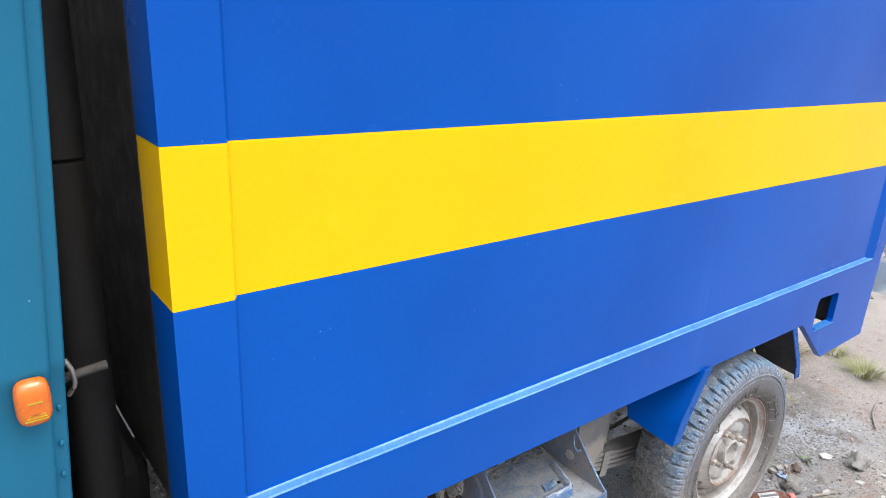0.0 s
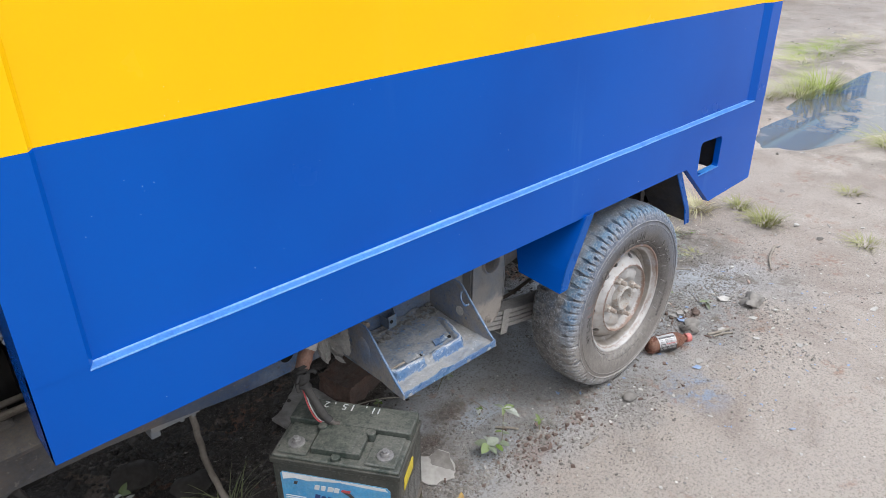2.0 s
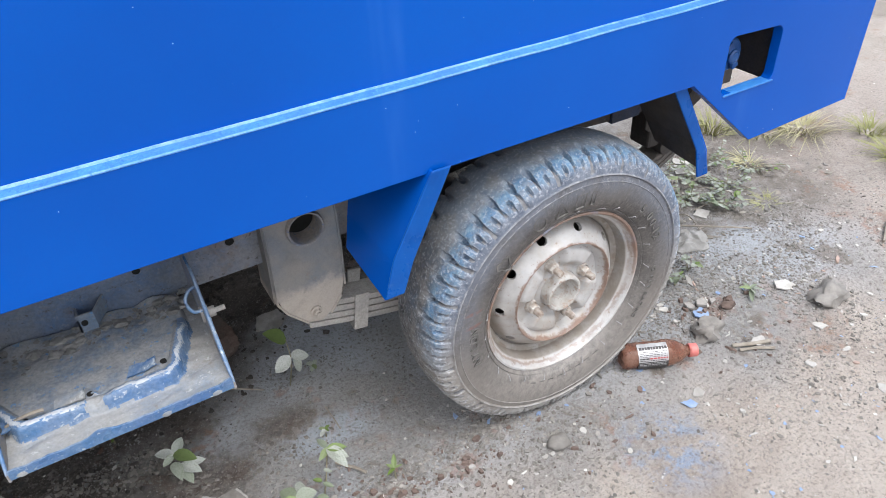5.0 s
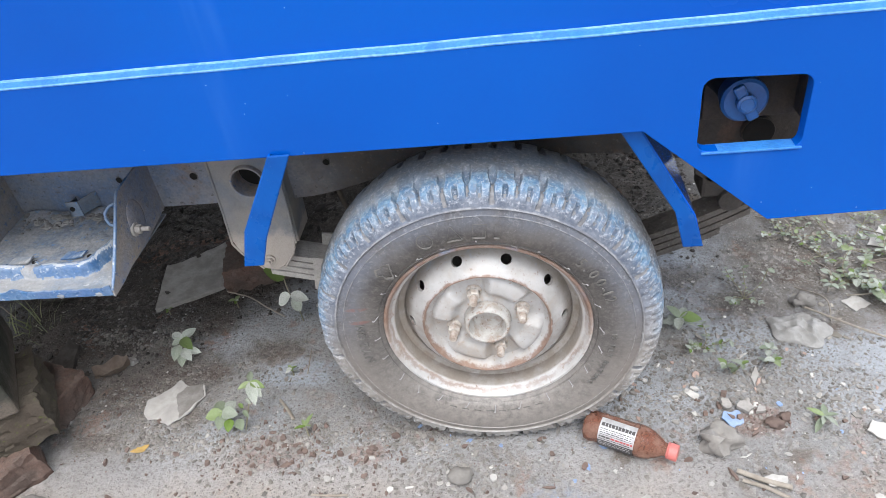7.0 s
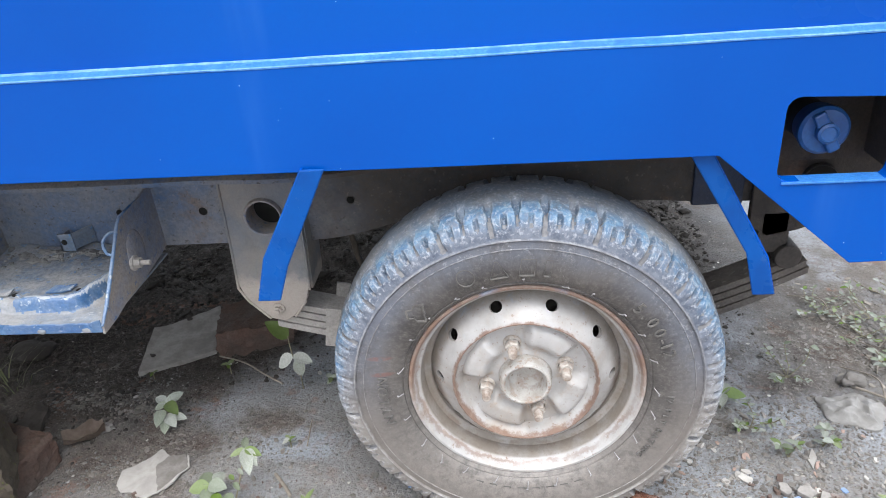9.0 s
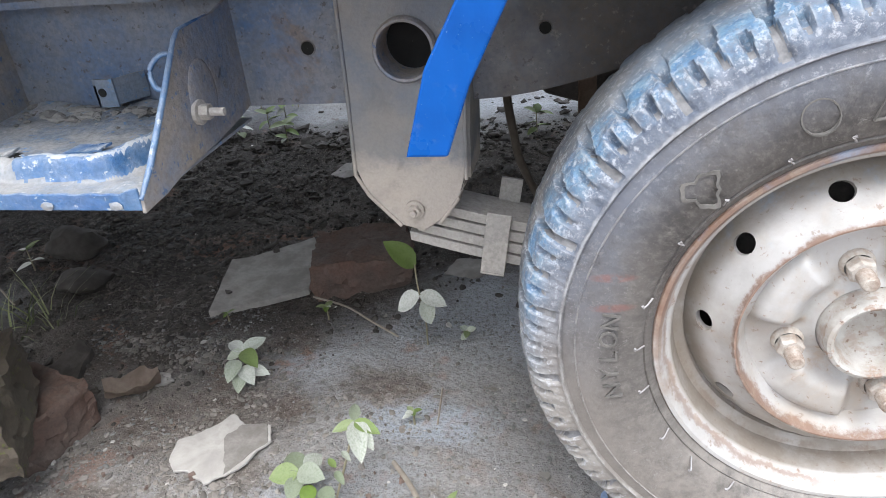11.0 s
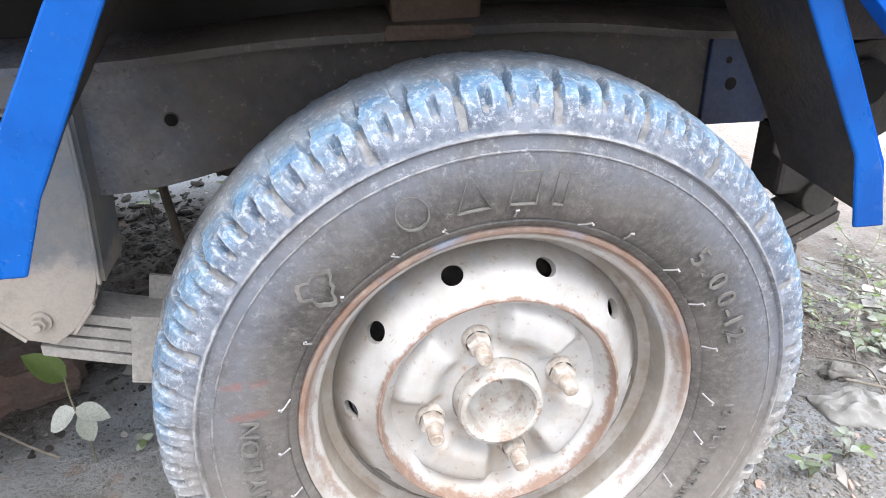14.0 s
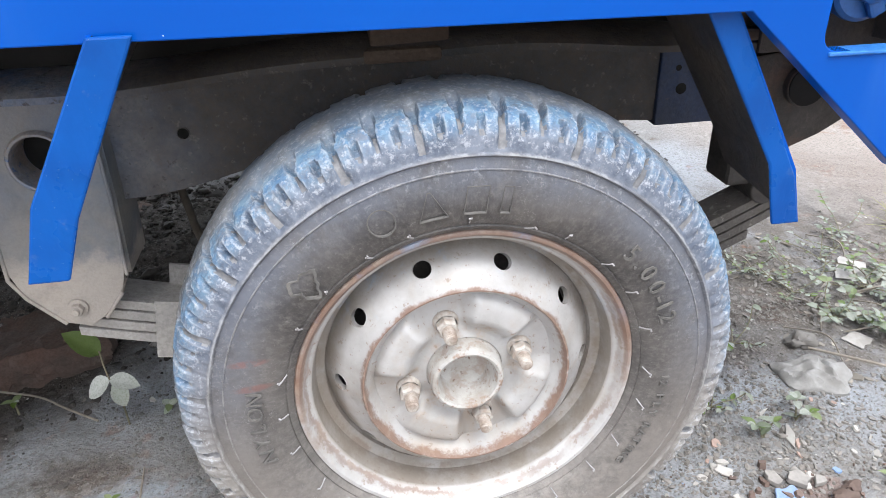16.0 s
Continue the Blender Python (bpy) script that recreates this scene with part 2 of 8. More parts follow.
        ex, ey = n.math("SUBTRACT", x, px), n.math("MULTIPLY", n.math("SUBTRACT", y, py), flat)
        dist = n.math("SQRT", n.math("ADD", n.math("MULTIPLY", ex, ex), n.math("MULTIPLY", ey, ey)))
        dist = n.math("ADD", dist, n.math("MULTIPLY", n.math("SUBTRACT", n.noise(24.0, 6, 0.7, p), 0.5), 0.16))
        col = n.mix(n.ramp(dist, rad * 0.5, rad * 1.1, amount, 0.0), col, tone)
    # damp brown stains and spilt blue paint
    stain = n.ramp(n.noise(6.5, 5, 0.6, p, distort=0.4), 0.6, 0.66, 0, 0.75)
    col = n.mix(n.math("MULTIPLY", stain, near), col, (0.13, 0.10, 0.08))
    dx, dy = n.math("SUBTRACT", x, 0.1), n.math("SUBTRACT", y, -0.19)
    d = n.math("SQRT", n.math("ADD", n.math("MULTIPLY", dx, dx), n.math("MULTIPLY", dy, dy)))
    spill = n.math("MULTIPLY", n.ramp(d, 0.02, 0.13, 0.6, 0.0), n.ramp(n.noise(30.0, 5, 0.7, p), 0.42, 0.62))
    col = n.mix(spill, col, (0.17, 0.28, 0.44))
    brick = n.math("MULTIPLY", n.ramp(n.noise(5.0, 5, 0.6, p, distort=0.8), 0.56, 0.68), n.ramp(n.noise(40.0, 3, 0.6, p), 0.45, 0.6, 0, 0.6))
    col = n.mix(brick, col, (0.25, 0.13, 0.085))
    # grit at two sizes
    g1, g2 = n.noise(150.0, 5, 0.65, p), n.noise(420.0, 3, 0.6, p)
    col = n.mix(n.ramp(g1, 0.3, 0.54, 0.62, 0.0), col, (0.13, 0.115, 0.10))
    col = n.mix(n.ramp(g2, 0.58, 0.72, 0.0, 0.6), col, (0.46, 0.43, 0.39))
    peb = n.axis(n.cells(95.0, p, out="Color"), 0)
    col = n.mix(n.math("MULTIPLY", n.ramp(peb, 0.55, 0.75, 0, 0.22), n.ramp(n.noise(3.3, 5, 0.65, p), 0.5, 0.64)), col, n.mix(n.ramp(peb, 0.6, 1.0), (0.16, 0.145, 0.13), (0.52, 0.49, 0.45)))
    chips = n.math("MULTIPLY", n.ramp(n.cells(34.0, p), 0.10, 0.13, 0.9, 0), n.ramp(n.noise(19.0, 2, 0.5, p), 0.6, 0.66))
    col = n.mix(chips, col, (0.66, 0.63, 0.58))
    wet = n.math("MULTIPLY", n.math("MULTIPLY", n.ramp(n.math("ADD", x, n.math("MULTIPLY", n.math("SUBTRACT", big, 0.5), 2.5)), 1.5, 3.2), n.ramp(x, 5.0, 7.0, 0.6, 0.2)), n.ramp(n.noise(3.2, 5, 0.65, p), 0.46, 0.62))
    col = n.mix(wet, col, (0.13, 0.11, 0.09))
    rough = n.math("SUBTRACT", n.ramp(mid, 0.3, 0.7, 0.8, 0.95), n.math("MULTIPLY", wet, 0.45))
    nm = n.bump(g1, 0.9, 0.005, n.bump(n.noise(36.0, 6, 0.65, p), 0.6, 0.011, n.bump(mid, 0.5, 0.03)))
    nm = n.bump(g2, 0.7, 0.0022, n.bump(n.cells(95.0, p), 0.35, 0.003, nm))
    return n.done(col, rough, 0.0, nm, Specular_IOR_Level=0.25)


def tyre_material():
    n = Nodes("dusty_rubber")
    r = n.radius()
    x, y, z = n.axis(n.co, 0), n.axis(n.co, 1), n.axis(n.co, 2)
    # a way to draw streaks that run out from the hub
    ray = n.t.nodes.new("ShaderNodeCombineXYZ")
    n.put(ray.inputs[0], n.math("DIVIDE", x, r))
    n.put(ray.inputs[1], n.math("MULTIPLY", r, 3.0))
    n.put(ray.inputs[2], n.math("DIVIDE", z, r))
    ray = ray.outputs[0]
    big, fine = n.noise(14.0, 6, 0.65), n.noise(120.0, 4, 0.6)
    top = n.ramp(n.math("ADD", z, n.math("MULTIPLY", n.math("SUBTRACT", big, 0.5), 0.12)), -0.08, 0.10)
    # sidewall: brown-black rubber, handled shiny, with dust wiped outwards
    col = n.mix(n.ramp(big, 0.36, 0.66), (0.050, 0.047, 0.046), (0.105, 0.096, 0.089))
    col = n.mix(n.ramp(n.noise(44.0, 6, 0.72, ray), 0.42, 0.72, 0, 0.55), col, (0.175, 0.163, 0.154))
    col = n.mix(n.ramp(n.noise(60.0, 6, 0.7), 0.54, 0.72, 0, 0.45), col, (0.2, 0.185, 0.17))
    col = n.mix(n.ramp(n.noise(260.0, 4, 0.6), 0.62, 0.74, 0, 0.4), col, (0.26, 0.245, 0.23))
    # dried road dust low down
    low = n.ramp(n.math("ADD", z, n.math("MULTIPLY", n.math("SUBTRACT", big, 0.5), 0.22)), -0.21, 0.03, 0.82, 0.0)
    col = n.mix(n.math("MULTIPLY", low, n.ramp(n.noise(70.0, 6, 0.75), 0.32, 0.62, 0.35, 1.0)), col, (0.27, 0.245, 0.22))
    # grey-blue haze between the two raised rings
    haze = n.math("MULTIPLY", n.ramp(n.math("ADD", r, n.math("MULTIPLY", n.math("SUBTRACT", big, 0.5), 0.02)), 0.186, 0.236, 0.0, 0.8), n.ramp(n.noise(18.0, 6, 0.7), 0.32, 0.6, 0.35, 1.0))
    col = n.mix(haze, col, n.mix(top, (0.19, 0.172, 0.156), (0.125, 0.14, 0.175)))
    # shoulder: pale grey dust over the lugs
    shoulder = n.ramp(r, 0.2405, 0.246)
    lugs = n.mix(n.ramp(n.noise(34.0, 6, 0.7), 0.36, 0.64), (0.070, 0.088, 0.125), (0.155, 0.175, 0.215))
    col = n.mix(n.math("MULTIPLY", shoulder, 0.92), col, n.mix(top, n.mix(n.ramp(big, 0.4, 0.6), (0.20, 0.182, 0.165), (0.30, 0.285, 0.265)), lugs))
    # blue overspray, thickest along the edge of the tread
    rough_r = n.math("ADD", r, n.math("MULTIPLY", n.math("SUBTRACT", n.noise(30.0, 6, 0.7), 0.5), 0.024))
    spray = n.math("MULTIPLY", n.ramp(rough_r, 0.252, 0.272), n.ramp(y, 0.026, 0.06, 1.0, 0.35))
    spray = n.math("MULTIPLY", n.math("MULTIPLY", spray, top), n.ramp(n.noise(42.0, 7, 0.75), 0.38, 0.56, 0.15, 0.92))
    col = n.mix(spray, col, n.mix(n.ramp(n.noise(75.0, 5, 0.7), 0.38, 0.64), (0.066, 0.155, 0.275), (0.15, 0.26, 0.36)))
    # the crown, ground down to grey-brown
    crown = n.math("MULTIPLY", n.ramp(y, 0.026, 0.05, 0.0, 0.85), n.ramp(n.noise(32.0, 6, 0.7), 0.3, 0.56, 0.4, 1.0))
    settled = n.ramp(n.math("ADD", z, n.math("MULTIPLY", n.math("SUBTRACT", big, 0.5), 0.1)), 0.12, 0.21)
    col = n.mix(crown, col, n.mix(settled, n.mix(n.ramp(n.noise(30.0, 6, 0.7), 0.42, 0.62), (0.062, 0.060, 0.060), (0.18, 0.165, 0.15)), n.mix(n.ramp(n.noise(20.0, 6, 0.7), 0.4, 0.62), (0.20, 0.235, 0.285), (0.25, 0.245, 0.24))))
    # scuffs: pale on worn edges, on the outer ring and in scattered scrapes
    geo = n.t.nodes.new("ShaderNodeNewGeometry")
    worn = n.math("MULTIPLY", n.ramp(geo.outputs["Pointiness"], 0.515, 0.57, 0.0, 0.5), n.ramp(n.noise(55.0, 5, 0.7), 0.36, 0.56))
    col = n.mix(n.math("MULTIPLY", worn, shoulder), col, (0.46, 0.465, 0.47))
    edge = n.math("MULTIPLY", n.ramp(n.math("ABSOLUTE", n.math("SUBTRACT", n.math("ADD", r, n.math("MULTIPLY", n.math("SUBTRACT", fine, 0.5), 0.006)), 0.2412)), 0.0002, 0.0024, 0.36, 0.0), n.ramp(n.noise(24.0, 6, 0.75), 0.40, 0.60, 0.1, 1.0))
    col = n.mix(edge, col, (0.52, 0.52, 0.515))
    line = n.math("MULTIPLY", n.ramp(n.math("ABSOLUTE", n.math("SUBTRACT", r, 0.2289)), 0.0002, 0.0012, 0.5, 0.0), n.ramp(fine, 0.35, 0.6))
    col = n.mix(line, col, (0.33, 0.32, 0.31))
    scrape = n.math("MULTIPLY", n.ramp(r, 0.243, 0.252), n.ramp(n.noise(170.0, 6, 0.78), 0.50, 0.64, 0.0, 0.6))
    col = n.mix(scrape, col, (0.44, 0.46, 0.49))
    frost = n.math("MULTIPLY", n.math("MULTIPLY", n.ramp(r, 0.205, 0.236), n.ramp(r, 0.241, 0.246, 1.0, 0.3)), n.math("MULTIPLY", n.ramp(n.noise(210.0, 6, 0.78), 0.50, 0.66, 0.0, 0.55), n.ramp(n.noise(22.0, 5, 0.7), 0.40, 0.6)))
    col = n.mix(n.math("MULTIPLY", frost, top), col, (0.42, 0.44, 0.47))
    pit = n.math("MULTIPLY", n.math("MULTIPLY", n.ramp(r, 0.243, 0.25), n.ramp(y, 0.018, 0.028, 1.0, 0.15)), n.ramp(n.noise(95.0, 6, 0.7), 0.34, 0.43, 0.28, 0.0))
    col = n.mix(pit, col, (0.04, 0.043, 0.052))
    # two smears of red paint on the sidewall
    for cz in (0.064, 0.036):
        ex, ez = n.math("MULTIPLY", n.math("ADD", x, 0.2), 48.0), n.math("MULTIPLY", n.math("SUBTRACT", z, cz), 210.0)
        d = n.math("ADD", n.math("MULTIPLY", ex, ex), n.math("MULTIPLY", ez, ez))
        col = n.mix(n.math("MULTIPLY", n.ramp(d, 0.1, 1.1, 0.5, 0.0), n.ramp(n.noise(90.0, 5, 0.7), 0.36, 0.56)), col, (0.21, 0.08, 0.065))
    # hairline scratches
    hair = n.ramp(n.math("ABSOLUTE", n.math("SUBTRACT", n.noise(34.0, 3, 0.6, distort=2.2), 0.5)), 0.0, 0.006, 0.5, 0.0)
    hair = n.math("MULTIPLY", hair, n.ramp(n.noise(12.0, 3), 0.5, 0.64))
    col = n.mix(hair, col, (0.34, 0.335, 0.33))
    nm = n.bump(fine, 0.8, 0.0014, n.bump(n.noise(42.0, 6, 0.65), 0.55, 0.0022))
    return n.done(col, n.math("ADD", n.ramp(big, 0.3, 0.7, 0.42, 0.62), n.math("MULTIPLY", shoulder, 0.22)), 0.0, nm)


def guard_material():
    """The box's blue made darker, shade put into the colour; brush lines, nibs and dust."""
    n = Nodes("shade_darkened_blue_paint")
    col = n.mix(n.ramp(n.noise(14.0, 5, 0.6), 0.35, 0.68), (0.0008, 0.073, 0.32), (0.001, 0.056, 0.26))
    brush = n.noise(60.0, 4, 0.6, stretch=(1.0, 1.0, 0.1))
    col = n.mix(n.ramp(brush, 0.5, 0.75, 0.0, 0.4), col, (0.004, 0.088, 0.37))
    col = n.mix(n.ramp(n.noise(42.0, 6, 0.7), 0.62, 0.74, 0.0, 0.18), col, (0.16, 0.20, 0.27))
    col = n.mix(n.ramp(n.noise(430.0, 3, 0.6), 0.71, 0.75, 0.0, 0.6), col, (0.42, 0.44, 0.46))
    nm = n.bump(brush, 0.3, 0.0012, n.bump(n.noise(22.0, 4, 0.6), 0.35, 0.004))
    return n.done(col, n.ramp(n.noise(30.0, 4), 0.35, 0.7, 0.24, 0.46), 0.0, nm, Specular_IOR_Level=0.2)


def hub_material():
    """Silver paint rubbed off a cast hub, rust coming through and dried dust in the cup."""
    n = Nodes("chalky_silver_hub")
    big = n.noise(45.0, 6, 0.65)
    col = n.mix(n.ramp(big, 0.34, 0.68), (0.45, 0.44, 0.42), (0.33, 0.30, 0.265))
    rust = n.math("MULTIPLY", n.ramp(n.noise(70.0, 6, 0.7), 0.50, 0.60, 0.0, 0.85), n.ramp(n.axis(n.co, 1), 0.017, 0.028, 1.0, 0.45))
    col = n.mix(rust, col, n.mix(n.noise(120.0), (0.21, 0.125, 0.085), (0.33, 0.235, 0.175)))
    col = n.mix(n.ramp(n.noise(190.0, 5, 0.65), 0.61, 0.66, 0.0, 0.85), col, (0.17, 0.11, 0.08))
    nm = n.bump(n.noise(200.0, 4), 0.5, 0.001, n.bump(big, 0.4, 0.002))
    return n.done(col, n.ramp(big, 0.3, 0.7, 0.45, 0.7), 0.12, nm)


def rim_material():
    n = Nodes("chalky_silver_rim")
    r = n.radius()
    big = n.noise(17.0, 6, 0.65)
    col = n.mix(n.ramp(big, 0.35, 0.7), (0.45, 0.443, 0.438), (0.345, 0.332, 0.318))
    col = n.mix(n.ramp(n.noise(9.0, 5, 0.6), 0.5, 0.72, 0, 0.6), col, (0.355, 0.31, 0.265))
    wob = n.math("ADD", r, n.math("MULTIPLY", n.math("SUBTRACT", n.noise(30.0, 6, 0.75), 0.5), 0.017))
    rust = n.ramp(n.math("ABSOLUTE", n.math("SUBTRACT", wob, 0.1015)), 0.0010, 0.0044, 0.92, 0.0)
    rust2 = n.math("MULTIPLY", n.ramp(n.math("ABSOLUTE", n.math("SUBTRACT", wob, 0.1565)), 0.0005, 0.0026, 0.6, 0.0), n.ramp(n.noise(8.0, 5, 0.65), 0.42, 0.6, 0.05, 1.0))
    # the flange is rusted brown round its upper half, chalky below
    upper = n.ramp(n.math("ADD", n.axis(n.co, 2), n.math("MULTIPLY", n.math("SUBTRACT", big, 0.5), 0.2)), -0.07, 0.05)
    rim_edge = n.math("ADD", r, n.math("MULTIPLY", n.math("SUBTRACT", n.noise(55.0, 6, 0.75), 0.5), 0.005))
    rust3 = n.math("MAXIMUM", n.ramp(rim_edge, 0.1662, 0.1670, 0.0, 0.8), n.math("MULTIPLY", n.math("MULTIPLY", n.ramp(wob, 0.156, 0.162), upper), n.ramp(n.noise(26.0, 6, 0.7), 0.3, 0.6, 0.5, 1.0)))
    chip = n.math("MULTIPLY", n.ramp(n.noise(75.0, 6, 0.7), 0.60, 0.69, 0, 0.7), n.ramp(n.noise(14.0, 3), 0.42, 0.6, 0.15, 1.0))
    f = n.math("MAXIMUM", n.math("MAXIMUM", rust, rust2), n.math("MAXIMUM", rust3, chip))
    col = n.mix(f, col, n.mix(n.noise(60.0), (0.135, 0.075, 0.052), (0.265, 0.165, 0.12)))
    col = n.mix(n.math("MULTIPLY", n.math("MULTIPLY", n.ramp(r, 0.1590, 0.1605, 0.0, 0.8), n.ramp(rim_edge, 0.1635, 0.1650, 1.0, 0.25)), upper), col, n.mix(n.noise(40.0, 4), (0.25, 0.16, 0.12), (0.14, 0.09, 0.07)))
    dirt = n.math("MULTIPLY", n.ramp(r, 0.05, 0.085, 0.75, 0.15), n.ramp(n.noise(38.0, 6, 0.7), 0.46, 0.66))
    col = n.mix(dirt, col, (0.37, 0.30, 0.24))
    streak = n.ramp(n.noise(48.0, 6, 0.7, distort=0.5), 0.52, 0.7, 0, 0.3)
    col = n.mix(streak, col, (0.40, 0.33, 0.26))
    spots = n.ramp(n.noise(150.0, 5, 0.65), 0.61, 0.67, 0, 0.55)
    col = n.mix(spots, col, (0.22, 0.15, 0.11))
    grime = n.math("MULTIPLY", n.ramp(n.math("ABSOLUTE", n.math("SUBTRACT", wob, 0.146)), 0.001, 0.0045, 0.75, 0.0), n.ramp(n.noise(30.0, 6, 0.7), 0.42, 0.58))
    col = n.mix(grime, col, (0.19, 0.125, 0.09))
    well = n.math("MULTIPLY", n.math("MULTIPLY", n.ramp(r, 0.120, 0.134), n.ramp(r, 0.150, 0.154, 1.0, 0.0)), n.ramp(n.noise(22.0, 6, 0.7), 0.34, 0.62, 0.45, 0.85))
    col = n.mix(well, col, (0.205, 0.175, 0.145))
    blue = n.math("MULTIPLY", n.math("MULTIPLY", n.ramp(n.axis(n.co, 2), 0.04, 0.1), n.ramp(n.noise(13.0, 5, 0.7), 0.5, 0.66)), n.ramp(r, 0.1, 0.115, 0, 0.45))
    col = n.mix(blue, col, (0.28, 0.45, 0.66))
    nm = n.bump(n.noise(190.0, 3), 0.3, 0.0006, n.bump(big, 0.25, 0.002))
    return n.done(col, n.ramp(big, 0.3, 0.7, 0.42, 0.66), 0.12, nm)


def water_material():
    n = Nodes("still_puddle_water")
    nm = n.bump(n.noise(9.0, 3, 0.5, n.pos), 0.05, 0.004)
    silt = n.ramp(n.noise(2.6, 6, 0.65, n.pos), 0.54, 0.64)
    return n.done(n.mix(silt, (0.115, 0.112, 0.104), (0.20, 0.175, 0.15)), n.math("ADD", n.math("MULTIPLY", silt, 0.25), 0.02), 0.0, nm, IOR=1.5)


def leaf_material(name, green, dust, dusty):
    n = Nodes(name)
    vary = n.ramp(n.rand, 0.0, 1.0, max(0.0, dusty - 0.45), min(1.0, dusty + 0.35))
    f = n.math("MULTIPLY", n.ramp(n.noise(16.0, 6, 0.7), 0.34, 0.6, 0.6, 1.0), vary)
    col = n.mix(f, n.mix(n.noise(6.0), green, tuple(c * 0.6 for c in green)), dust)
    return n.done(col, 0.6, 0.0, n.bump(n.noise(160.0, 3), 0.3, 0.0008), Transmission_Weight=0.0)


